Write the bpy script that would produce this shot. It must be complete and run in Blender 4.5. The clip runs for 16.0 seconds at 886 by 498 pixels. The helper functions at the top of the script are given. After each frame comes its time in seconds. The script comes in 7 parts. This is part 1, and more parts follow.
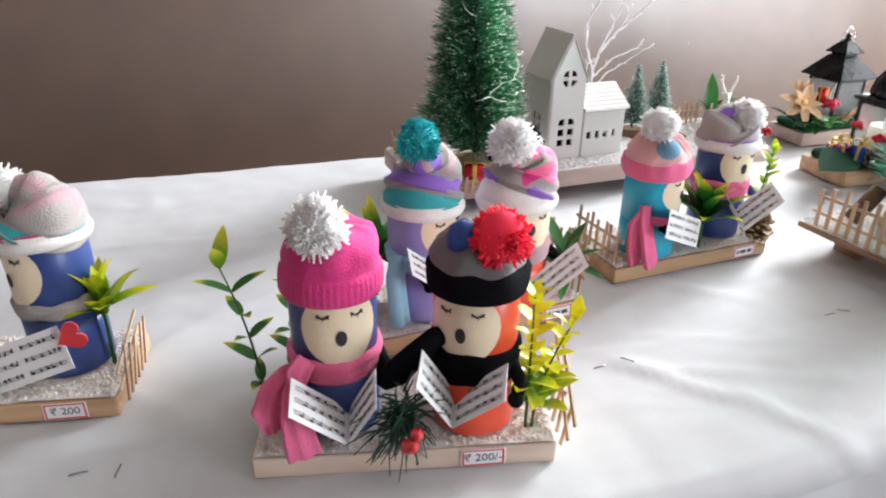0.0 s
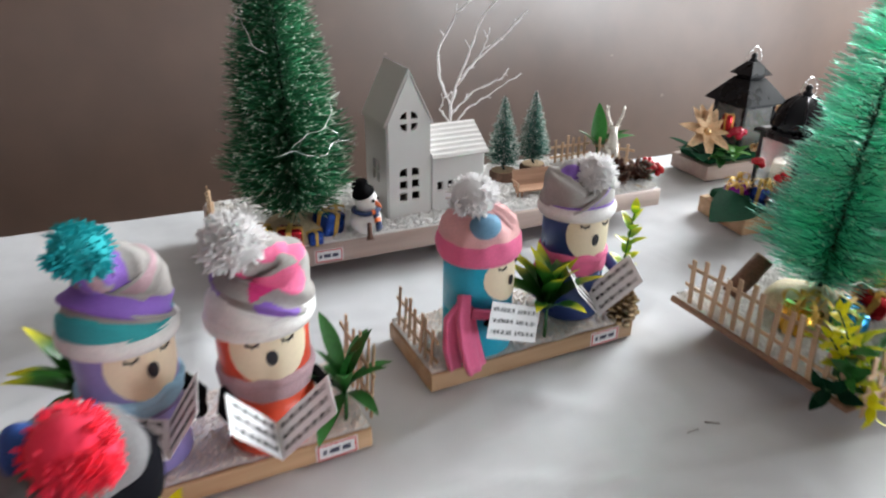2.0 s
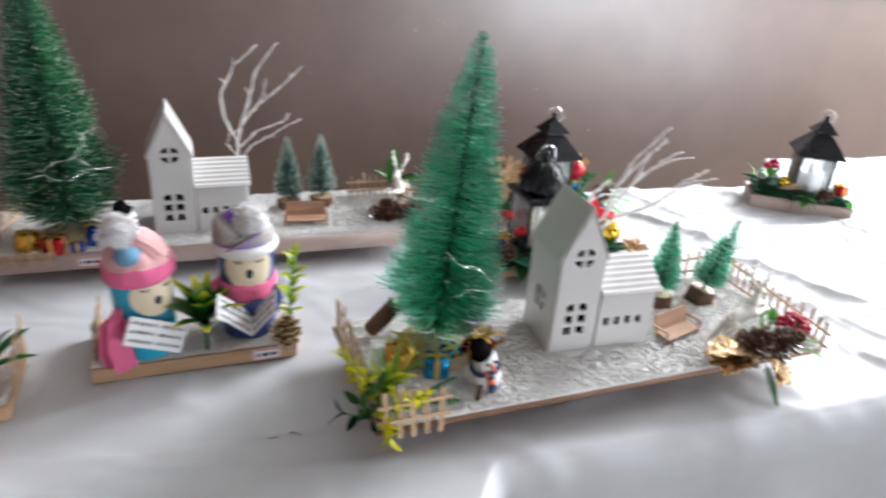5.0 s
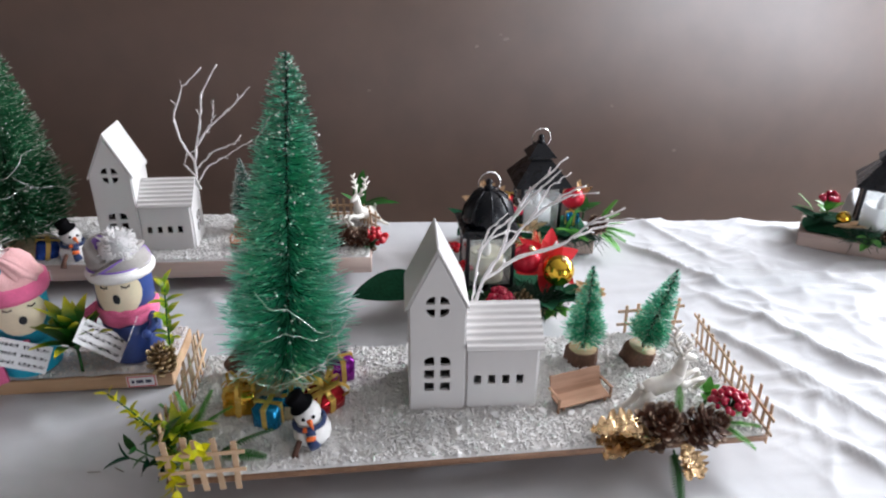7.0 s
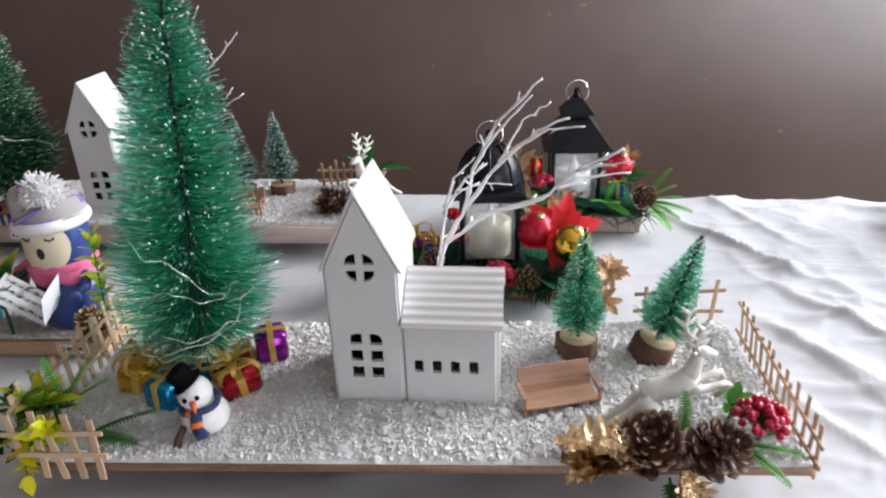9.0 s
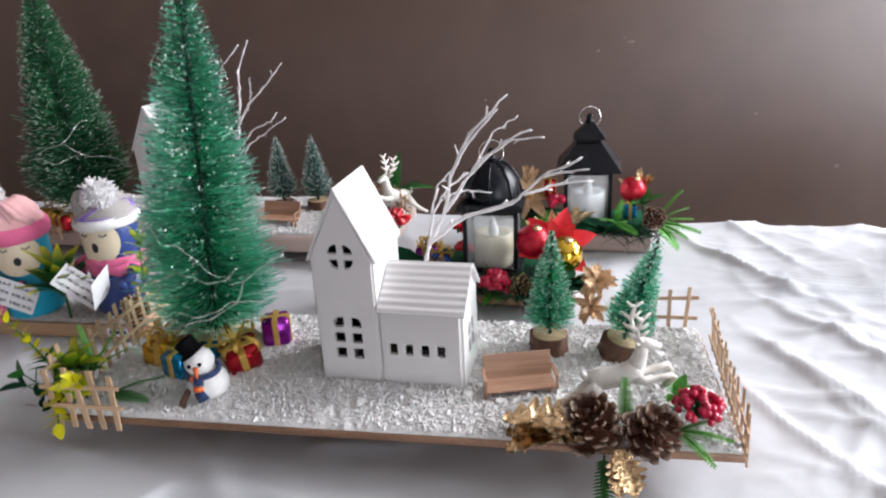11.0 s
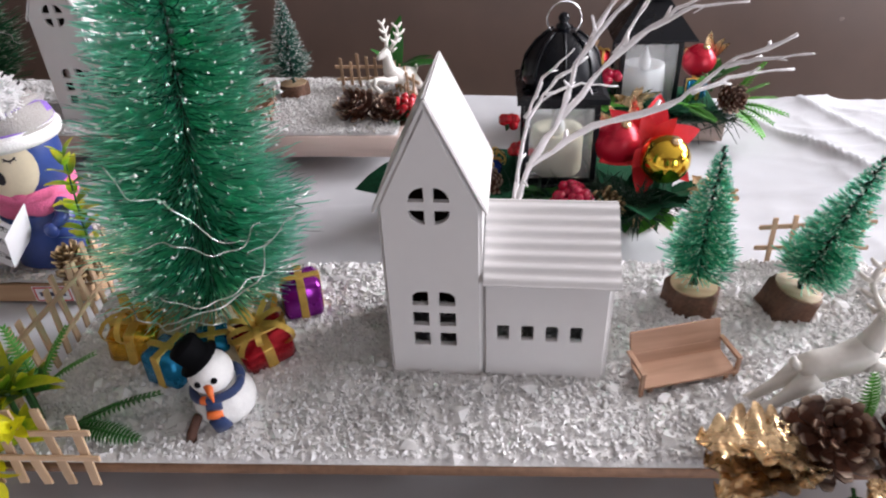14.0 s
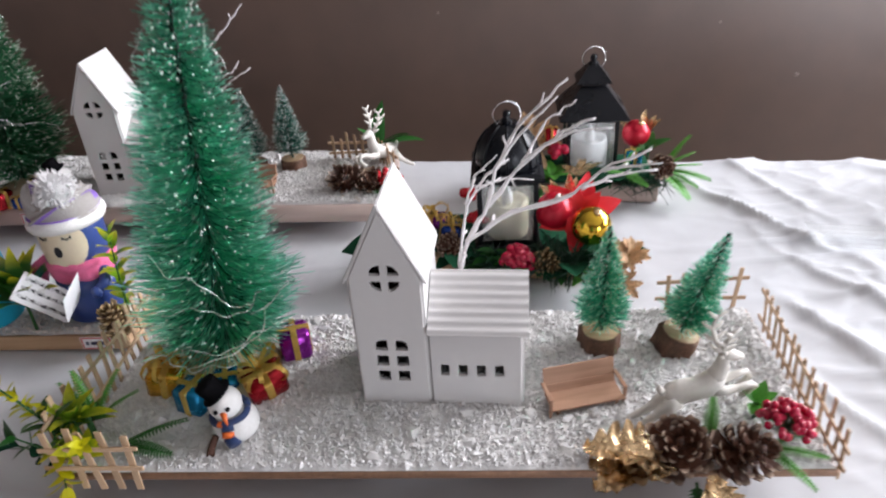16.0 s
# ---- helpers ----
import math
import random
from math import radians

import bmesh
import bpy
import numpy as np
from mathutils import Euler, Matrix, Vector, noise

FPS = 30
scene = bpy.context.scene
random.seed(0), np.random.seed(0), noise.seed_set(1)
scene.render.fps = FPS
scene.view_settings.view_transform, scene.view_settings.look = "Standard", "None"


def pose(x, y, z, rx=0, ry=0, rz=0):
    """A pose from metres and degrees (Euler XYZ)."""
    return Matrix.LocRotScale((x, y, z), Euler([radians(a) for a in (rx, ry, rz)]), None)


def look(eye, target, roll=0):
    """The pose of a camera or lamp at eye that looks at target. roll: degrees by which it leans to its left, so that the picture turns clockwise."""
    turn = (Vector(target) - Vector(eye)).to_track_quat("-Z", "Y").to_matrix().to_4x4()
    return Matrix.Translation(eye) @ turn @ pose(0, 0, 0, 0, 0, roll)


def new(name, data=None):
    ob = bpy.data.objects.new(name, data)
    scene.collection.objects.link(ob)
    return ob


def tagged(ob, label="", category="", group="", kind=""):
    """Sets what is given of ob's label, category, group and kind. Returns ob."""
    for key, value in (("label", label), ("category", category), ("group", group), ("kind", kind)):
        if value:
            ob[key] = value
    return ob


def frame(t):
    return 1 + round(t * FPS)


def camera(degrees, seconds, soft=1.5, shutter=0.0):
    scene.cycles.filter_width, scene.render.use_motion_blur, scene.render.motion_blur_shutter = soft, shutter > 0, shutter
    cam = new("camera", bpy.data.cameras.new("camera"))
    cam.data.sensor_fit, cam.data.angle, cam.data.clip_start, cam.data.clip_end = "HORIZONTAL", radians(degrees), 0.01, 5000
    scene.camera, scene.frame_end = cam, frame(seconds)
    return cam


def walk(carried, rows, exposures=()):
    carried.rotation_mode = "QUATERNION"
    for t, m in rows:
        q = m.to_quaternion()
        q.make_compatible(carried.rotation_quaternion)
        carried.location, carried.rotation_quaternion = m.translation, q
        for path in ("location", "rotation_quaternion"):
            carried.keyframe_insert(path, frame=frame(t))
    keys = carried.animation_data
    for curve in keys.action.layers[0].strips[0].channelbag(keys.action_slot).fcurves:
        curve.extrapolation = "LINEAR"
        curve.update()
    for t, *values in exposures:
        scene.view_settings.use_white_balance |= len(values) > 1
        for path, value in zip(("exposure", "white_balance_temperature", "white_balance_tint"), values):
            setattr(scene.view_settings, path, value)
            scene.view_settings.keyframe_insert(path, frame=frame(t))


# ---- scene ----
cam = camera(65.6, 16.0, soft=2.1, shutter=0.6)
PATH = [
    (0, (0.278, 0.191, 1.063), (0.848, 1.898, 0.19), 1.1),
    (0.5, (0.292, 0.186, 1.065), (0.873, 1.888, 0.189), 1.3),
    (1, (0.333, 0.18, 1.079), (0.984, 1.873, 0.237), 1.1),
    (1.5, (0.392, 0.211, 1.084), (1.102, 1.89, 0.261), 1.1),
    (2, (0.472, 0.292, 1.071), (1.121, 1.975, 0.207), 0.6),
    (2.5, (0.514, 0.316, 1.078), (1.104, 2.022, 0.216), 0.1),
    (3, (0.584, 0.268, 1.087), (1.098, 2.02, 0.27), 0.9),
    (3.5, (0.656, 0.215, 1.114), (1.108, 1.979, 0.287), 1.9),
    (4, (0.682, 0.178, 1.155), (1.078, 1.961, 0.34), 3.7),
    (4.5, (0.716, 0.124, 1.169), (1.135, 1.902, 0.353), 3.9),
    (5, (0.767, 0.105, 1.165), (1.3, 1.825, 0.294), 4.5),
    (5.2, (0.795, 0.114, 1.161), (1.374, 1.822, 0.296), 4.2),
    (7.3, (1.08, 0.133, 1.169), (1.079, 1.939, 0.311), 1.0),
    (7.5, (1.096, 0.125, 1.159), (1.07, 1.922, 0.283), 1.4),
    (8, (1.124, 0.139, 1.153), (1.055, 1.921, 0.248), 0.7),
    (8.2, (1.136, 0.175, 1.14), (1.039, 1.956, 0.235), 0.2),
    (10.3, (1.233, 0.26, 1.03), (0.712, 2.053, 0.312), -2.1),
    (10.5, (1.245, 0.238, 1.037), (0.718, 2.028, 0.317), -1.5),
    (11, (1.26, 0.192, 1.071), (0.761, 1.985, 0.34), -3.1),
    (11.5, (1.238, 0.19, 1.102), (0.842, 1.941, 0.22), -3.9),
    (12, (1.195, 0.245, 1.131), (0.825, 1.926, 0.114), -5.8),
    (12.5, (1.149, 0.304, 1.125), (0.839, 1.952, 0.034), -5.1),
    (13, (1.119, 0.335, 1.092), (0.846, 1.976, -0.018), -3.5),
    (13.5, (1.115, 0.344, 1.062), (0.856, 1.979, -0.059), -3.0),
    (14, (1.111, 0.348, 1.044), (0.861, 1.998, -0.058), -2.4),
    (14.5, (1.1, 0.364, 1.037), (0.856, 2.017, -0.062), -2.6),
    (15, (1.109, 0.352, 1.046), (0.852, 2.037, 0.0), -3.6),
    (15.5, (1.141, 0.31, 1.075), (0.853, 2.004, 0.052), -4.3),
    (16, (1.16, 0.265, 1.12), (0.885, 1.966, 0.104), -3.6),
]
walk(cam, [(t, look(eye, target, roll)) for t, eye, target, roll in PATH],
     [(0, 0.92, 6600, 7.6), (0.5, 0.93, 6600, 7.6), (1, 0.48, 6600, 7), (1.5, 0.05, 6600, 6.6), (2, 0.32, 6600, 5.4), (2.5, 0.76, 6600, 5.2), (3, 0.33, 6600, 6), (3.5, 0.14, 6650, 5.6), (4, 0.25, 6600, 7), (4.5, 0.36, 6500, 7.2), (5, 0.22, 6450, 8.4), (7.5, -0.33, 6450, 10.8), (8, -0.35, 6450, 10.8), (10.5, -0.24, 6500, 12.5), (11, -0.27, 6500, 12.5), (12, -0.40, 6500, 13), (12.5, -0.40, 6500, 13), (13, -0.40, 6500, 13.3), (13.5, -0.38, 6600, 15), (14.5, -0.22, 6650, 16.5), (15.3, -0.20, 6650, 15.5), (16, -0.35, 6550, 13.5)])

# ---- world and light: daylight from two windows on the right and an open doorway behind the camera ----
world = bpy.data.worlds.new("sky")
scene.world = world
world.use_nodes = True
wn = world.node_tree
sky = wn.nodes.new("ShaderNodeTexSky")
sky.sky_type, sky.sun_disc = "NISHITA", False
sky.sun_elevation, sky.sun_rotation = radians(38), radians(80)
wn.links.new(sky.outputs[0], wn.nodes["Background"].inputs[0])
wn.nodes["Background"].inputs[1].default_value = 0.1


def area_lamp(name, m, sx, sy, watts, colour):
    lamp = bpy.data.lights.new(name, "AREA")
    lamp.shape, lamp.size, lamp.size_y, lamp.energy, lamp.color = "RECTANGLE", sx, sy, watts, colour
    ob = new(name, lamp)
    ob.matrix_world = m
    return ob


area_lamp("window_daylight", look((5.17, 1.05, 1.90), (0.0, 1.05, 1.30)), 1.35, 1.3, 125, (0.87, 0.925, 1.0))
area_lamp("back_window_daylight", look((3.00, 1.80, 1.82), (1.25, 0.70, 0.80)), 1.10, 1.05, 142, (0.92, 0.945, 1.0))
area_lamp("doorway_daylight", look((4.05, -2.98, 1.02), (4.05, 0.0, 1.02)), 1.7, 1.95, 122, (0.84, 0.90, 1.0))

# ---- materials ----
def shader(name):
    m = bpy.data.materials.new(name)
    m.use_nodes = True
    return m, m.node_tree, m.node_tree.nodes["Principled BSDF"]


def node(tree, kind, **sockets):
    n = tree.nodes.new(kind)
    for key, value in sockets.items():
        n.inputs[key.replace("_", " ")].default_value = value
    return n


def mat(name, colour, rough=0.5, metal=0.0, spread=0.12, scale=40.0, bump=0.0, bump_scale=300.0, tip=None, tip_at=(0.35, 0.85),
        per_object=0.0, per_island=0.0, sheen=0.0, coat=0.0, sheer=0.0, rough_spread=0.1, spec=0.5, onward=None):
    """A procedural surface: base colour with blotches and fine grain, relief, and optional change towards leaf or bristle tips."""
    m, t, p = shader(name)
    co = t.nodes.new("ShaderNodeTexCoord")
    big = node(t, "ShaderNodeTexNoise", Scale=scale, Detail=5.0)
    fine = node(t, "ShaderNodeTexNoise", Scale=scale * 9, Detail=3.0)
    t.links.new(co.outputs["Object"], big.inputs["Vector"])
    t.links.new(co.outputs["Object"], fine.inputs["Vector"])
    add = node(t, "ShaderNodeMath")
    add.operation = "ADD"
    t.links.new(big.outputs[0], add.inputs[0])
    t.links.new(fine.outputs[0], add.inputs[1])
    span = node(t, "ShaderNodeMapRange", **{"From_Min": 0.7, "From_Max": 1.3, "To_Min": 1 - spread, "To_Max": 1 + spread})
    t.links.new(add.outputs[0], span.inputs["Value"])
    value = span.outputs[0]
    for amount, kind, out in ((per_object, "ShaderNodeObjectInfo", "Random"), (per_island, "ShaderNodeNewGeometry", "Random Per Island")):
        if amount:
            info = t.nodes.new(kind)
            r = node(t, "ShaderNodeMapRange", **{"To_Min": 1 - amount, "To_Max": 1 + amount})
            t.links.new(info.outputs[out], r.inputs["Value"])
            mul = t.nodes.new("ShaderNodeMath")
            mul.operation = "MULTIPLY"
            t.links.new(value, mul.inputs[0])
            t.links.new(r.outputs[0], mul.inputs[1])
            value = mul.outputs[0]
    hsv = node(t, "ShaderNodeHueSaturation", Color=(*colour, 1))
    if tip:
        at = t.nodes.new("ShaderNodeAttribute")
        at.attribute_name = "tip"
        ramp = node(t, "ShaderNodeMapRange", **{"From_Min": tip_at[0], "From_Max": tip_at[1]})
        t.links.new(at.outputs["Fac"], ramp.inputs["Value"])
        mix = t.nodes.new("ShaderNodeMix")
        mix.data_type = "RGBA"
        mix.inputs[6].default_value, mix.inputs[7].default_value = (*colour, 1), (*tip, 1)
        t.links.new(ramp.outputs[0], mix.inputs[0])
        t.links.new(mix.outputs[2], hsv.inputs["Color"])
    t.links.new(value, hsv.inputs["Value"])
    t.links.new(hsv.outputs[0], p.inputs["Base Color"])
    rr = node(t, "ShaderNodeMapRange", **{"From_Min": 0.3, "From_Max": 0.7, "To_Min": max(0.02, rough - rough_spread), "To_Max": min(1, rough + rough_spread)})
    t.links.new(big.outputs[0], rr.inputs["Value"])
    t.links.new(rr.outputs[0], p.inputs["Roughness"])
    p.inputs["Metallic"].default_value = metal
    p.inputs["Specular IOR Level"].default_value = spec
    p.inputs["Sheen Weight"].default_value = sheen
    p.inputs["Coat Weight"].default_value = coat
    p.inputs["Coat Roughness"].default_value = 0.15
    if bump:
        n3 = node(t, "ShaderNodeTexNoise", Scale=bump_scale, Detail=4.0)
        t.links.new(co.outputs["Object"], n3.inputs["Vector"])
        b = node(t, "ShaderNodeBump", Strength=bump, Distance=0.001)
        t.links.new(n3.outputs[0], b.inputs["Height"])
        t.links.new(b.outputs[0], p.inputs["Normal"])
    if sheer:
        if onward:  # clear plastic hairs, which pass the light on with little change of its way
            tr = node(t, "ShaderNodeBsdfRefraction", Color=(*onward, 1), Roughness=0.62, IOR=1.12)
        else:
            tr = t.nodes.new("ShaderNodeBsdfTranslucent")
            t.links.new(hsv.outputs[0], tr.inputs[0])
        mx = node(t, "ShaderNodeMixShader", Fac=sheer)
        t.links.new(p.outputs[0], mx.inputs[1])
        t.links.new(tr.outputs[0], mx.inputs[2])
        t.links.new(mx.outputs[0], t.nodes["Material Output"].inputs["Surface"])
    return m


def wood(name, light, dark, rough=0.55, grain=90.0, along="x", per_object=0.15):
    """Grain stretched along one axis, with darker streaks and a little relief."""
    m, t, p = shader(name)
    co = t.nodes.new("ShaderNodeTexCoord")
    mp = t.nodes.new("ShaderNodeMapping")
    mp.inputs["Scale"].default_value = {"x": (0.09, 1, 1), "y": (1, 0.09, 1), "z": (1, 1, 0.09)}[along]
    t.links.new(co.outputs["Object"], mp.inputs[0])
    n1 = node(t, "ShaderNodeTexNoise", Scale=grain, Detail=6.0, Distortion=0.6)
    n2 = node(t, "ShaderNodeTexNoise", Scale=grain * 5, Detail=3.0)
    for n in (n1, n2):
        t.links.new(mp.outputs[0], n.inputs["Vector"])
    ramp = t.nodes.new("ShaderNodeValToRGB")
    ramp.color_ramp.elements[0].position, ramp.color_ramp.elements[1].position = 0.32, 0.68
    ramp.color_ramp.elements[0].color, ramp.color_ramp.elements[1].color = (*dark, 1), (*light, 1)
    t.links.new(n1.outputs[0], ramp.inputs[0])
    hsv = t.nodes.new("ShaderNodeHueSaturation")
    info = t.nodes.new("ShaderNodeObjectInfo")
    r = node(t, "ShaderNodeMapRange", **{"To_Min": 1 - per_object, "To_Max": 1 + per_object})
    t.links.new(info.outputs["Random"], r.inputs["Value"])
    t.links.new(r.outputs[0], hsv.inputs["Value"])
    t.links.new(ramp.outputs[0], hsv.inputs["Color"])
    t.links.new(hsv.outputs[0], p.inputs["Base Color"])
    p.inputs["Roughness"].default_value = rough
    b = node(t, "ShaderNodeBump", Strength=0.25, Distance=0.0006)
    t.links.new(n2.outputs[0], b.inputs["Height"])
    t.links.new(b.outputs[0], p.inputs["Normal"])
    return m


def glass(name):
    m, t, p = shader(name)
    clear = node(t, "ShaderNodeBsdfTransparent", Color=(0.97, 0.98, 0.98, 1))
    gloss = node(t, "ShaderNodeBsdfGlossy", Roughness=0.06)
    f = node(t, "ShaderNodeFresnel", IOR=1.45)
    smudge = node(t, "ShaderNodeTexNoise", Scale=60.0, Detail=4.0)
    dull = node(t, "ShaderNodeMapRange", **{"From_Min": 0.3, "From_Max": 0.75, "To_Min": 0.08, "To_Max": 0.38})
    t.links.new(smudge.outputs[0], dull.inputs["Value"])
    haze = node(t, "ShaderNodeBsdfDiffuse", Color=(0.8, 0.82, 0.82, 1))
    m1, m2 = t.nodes.new("ShaderNodeMixShader"), t.nodes.new("ShaderNodeMixShader")
    t.links.new(dull.outputs[0], m1.inputs[0])
    t.links.new(clear.outputs[0], m1.inputs[1])
    t.links.new(haze.outputs[0], m1.inputs[2])
    t.links.new(f.outputs[0], m2.inputs[0])
    t.links.new(m1.outputs[0], m2.inputs[1])
    t.links.new(gloss.outputs[0], m2.inputs[2])
    t.links.new(m2.outputs[0], t.nodes["Material Output"].inputs["Surface"])
    return m


M_WALL = mat("brown wall paint", (0.143, 0.087, 0.064), 0.38, spec=1.0, coat=0.10, spread=0.14, scale=1.3, bump=0.25, bump_scale=35, rough_spread=0.07)
M_WALL.node_tree.nodes["Principled BSDF"].inputs["IOR"].default_value = 1.7
M_PLASTER = mat("off-white plaster", (0.64, 0.61, 0.58), 0.8, scale=2, bump=0.2, bump_scale=60)
M_FLOOR = mat("grey terrazzo floor", (0.20, 0.165, 0.14), 0.45, scale=3, spread=0.2)
M_CLOTH = mat("white cotton cloth", (0.55, 0.560, 0.580), 0.7, spec=0.22, spread=0.035, scale=5, bump=0.10, bump_scale=900, sheen=0.05)
M_STEEL = mat("staple steel", (0.30, 0.29, 0.27), 0.4, 1.0, scale=80)
M_PINE = wood("planed pine", (0.60, 0.40, 0.24), (0.43, 0.26, 0.14))
M_PALE = wood("pale whitewashed pine", (0.66, 0.54, 0.45), (0.52, 0.40, 0.32))
M_DULLWOOD = wood("dusty pinkish wood", (0.52, 0.41, 0.36), (0.42, 0.32, 0.28))
M_STICK = wood("thin birch sticks", (0.62, 0.44, 0.29), (0.46, 0.30, 0.18), grain=160, along="z", per_object=0.22)
M_BENCH = wood("warm stick wood", (0.50, 0.30, 0.20), (0.33, 0.18, 0.11), grain=120)
M_HARDBOARD = mat("brown hardboard", (0.27, 0.15, 0.09), 0.6, scale=30, spread=0.25)
M_BARK = mat("rough brown bark", (0.13, 0.065, 0.04), 0.8, scale=60, spread=0.4, bump=0.9, bump_scale=220)
M_CUT = wood("cut log face", (0.52, 0.38, 0.24), (0.38, 0.25, 0.14), grain=140)
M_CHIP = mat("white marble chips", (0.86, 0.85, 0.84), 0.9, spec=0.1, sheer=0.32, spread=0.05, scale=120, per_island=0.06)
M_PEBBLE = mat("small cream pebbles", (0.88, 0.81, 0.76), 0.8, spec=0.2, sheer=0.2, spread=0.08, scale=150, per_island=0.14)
M_GLUE = mat("white grit bed", (0.82, 0.81, 0.795), 0.8, spread=0.1, scale=160, bump=0.8, bump_scale=500)
M_CERAMIC = mat("white glazed ceramic", (0.67, 0.655, 0.645), 0.34, spread=0.015, scale=14, coat=0.2, rough_spread=0.03)
# near-black brown on the hollow's faces, behind the cut-out windows
M_INSIDE = mat("dark brown house inside", (0.035, 0.022, 0.016), 0.9)
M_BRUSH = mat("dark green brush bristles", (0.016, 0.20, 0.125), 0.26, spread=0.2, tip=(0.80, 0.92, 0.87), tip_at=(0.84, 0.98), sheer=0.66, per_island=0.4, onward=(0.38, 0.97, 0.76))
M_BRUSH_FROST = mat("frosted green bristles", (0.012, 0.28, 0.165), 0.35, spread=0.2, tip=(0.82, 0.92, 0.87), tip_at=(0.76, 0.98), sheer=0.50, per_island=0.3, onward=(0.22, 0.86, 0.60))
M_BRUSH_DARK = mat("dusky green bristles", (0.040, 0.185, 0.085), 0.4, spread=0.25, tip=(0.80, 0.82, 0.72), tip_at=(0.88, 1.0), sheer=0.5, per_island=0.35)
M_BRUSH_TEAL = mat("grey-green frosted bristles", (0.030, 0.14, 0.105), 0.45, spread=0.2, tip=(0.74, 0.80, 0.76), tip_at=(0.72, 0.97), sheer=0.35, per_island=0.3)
M_WIRE = mat("dark twisted wire", (0.03, 0.05, 0.04), 0.4, 0.6)
M_SILVER = mat("thin silver wire", (0.75, 0.76, 0.76), 0.3, 0.8)
M_RAFFIA = mat("pale fibre disc", (0.52, 0.43, 0.28), 0.8, spread=0.3, scale=150, bump=0.6)
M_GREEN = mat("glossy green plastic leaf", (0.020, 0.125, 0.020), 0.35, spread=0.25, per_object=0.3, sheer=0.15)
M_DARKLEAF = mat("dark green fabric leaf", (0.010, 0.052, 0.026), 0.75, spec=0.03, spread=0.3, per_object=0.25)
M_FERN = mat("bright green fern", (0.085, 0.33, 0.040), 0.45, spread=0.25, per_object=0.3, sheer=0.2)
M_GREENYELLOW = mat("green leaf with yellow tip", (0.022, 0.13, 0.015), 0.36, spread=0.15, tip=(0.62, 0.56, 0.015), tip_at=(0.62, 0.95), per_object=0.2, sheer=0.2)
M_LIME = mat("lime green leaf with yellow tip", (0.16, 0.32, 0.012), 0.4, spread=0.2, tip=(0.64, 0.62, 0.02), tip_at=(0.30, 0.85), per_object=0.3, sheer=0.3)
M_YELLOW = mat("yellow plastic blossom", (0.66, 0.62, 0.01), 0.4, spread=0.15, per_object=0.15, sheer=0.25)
M_STEM = mat("green stem", (0.02, 0.10, 0.02), 0.5)
M_PINENEEDLE = mat("dark pine needles", (0.008, 0.040, 0.020), 0.5, spread=0.3, per_island=0.4)
M_BERRY = mat("glossy red berry", (0.52, 0.008, 0.018), 0.16, spread=0.1, coat=0.5)
M_CRIMSON = mat("crimson berry cluster", (0.48, 0.006, 0.045), 0.22, spread=0.15, coat=0.3)
M_REDMATT = mat("satin red bauble", (0.52, 0.006, 0.028), 0.30, metal=0.25, spread=0.05)
M_GOLDBALL = mat("mirror gold bauble", (0.80, 0.52, 0.06), 0.07, 1.0, spread=0.04, rough_spread=0.03)
M_GOLDLEAF = mat("crumpled gold leaf", (0.78, 0.56, 0.32), 0.27, 0.85, spread=0.3, scale=90, bump=1.0, bump_scale=220)
M_COPPERLEAF = mat("copper gold glitter petals", (0.72, 0.49, 0.29), 0.45, 0.2, spread=0.3, scale=200, bump=0.6, bump_scale=600)
M_REDFELT = mat("red felt petals", (0.68, 0.010, 0.022), 0.75, spread=0.1, sheen=0.3)
M_CONE = mat("brown pine cone", (0.075, 0.030, 0.018), 0.30, spread=0.4, tip=(0.66, 0.52, 0.40), tip_at=(0.92, 1.02), per_island=0.3)
M_CONEGOLD = mat("gilded pine cone", (0.13, 0.075, 0.03), 0.42, 0.3, spread=0.3, tip=(0.62, 0.46, 0.26), tip_at=(0.80, 1.0), per_island=0.3)
M_BLACKTIN = mat("black painted tin", (0.005, 0.006, 0.009), 0.30, spec=0.28, spread=0.2, scale=60, bump=0.1, bump_scale=200)
M_CHROME = mat("steel ring", (0.72, 0.72, 0.72), 0.18, 1.0)
M_GLASS = glass("smudged thin glass")
M_CANDLE = mat("ivory wax candle", (0.78, 0.72, 0.52), 0.45, spread=0.05)
M_CANDLEWHITE = mat("white plastic candle", (0.80, 0.80, 0.80), 0.4, spread=0.03)
M_FLOCK = mat("white flocked twig", (0.80, 0.77, 0.77), 0.8, spread=0.1, scale=120, bump=0.7, bump_scale=700)
M_SNOW = mat("white foam snow", (0.82, 0.81, 0.79), 0.75, spread=0.06, scale=120, bump=0.35, bump_scale=700)
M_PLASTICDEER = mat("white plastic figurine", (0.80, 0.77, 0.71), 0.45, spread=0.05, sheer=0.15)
M_BLACKFELT = mat("black felt", (0.004, 0.004, 0.005), 0.8, spec=0.08)
M_ORANGE = mat("orange plastic", (0.80, 0.16, 0.03), 0.5)
M_NAVY = mat("navy felt", (0.012, 0.032, 0.11), 0.8, sheen=0.2)
M_BROWNFELT = mat("brown felt", (0.10, 0.045, 0.03), 0.8)
M_FOILRED = mat("red foil wrap", (0.42, 0.012, 0.022), 0.22, 0.7, bump=0.8, bump_scale=160)
M_FOILBLUE = mat("turquoise foil wrap", (0.010, 0.22, 0.42), 0.22, 0.7, bump=0.8, bump_scale=160)
M_FOILNAVY = mat("blue foil wrap", (0.015, 0.06, 0.30), 0.25, 0.6, bump=0.8, bump_scale=160)
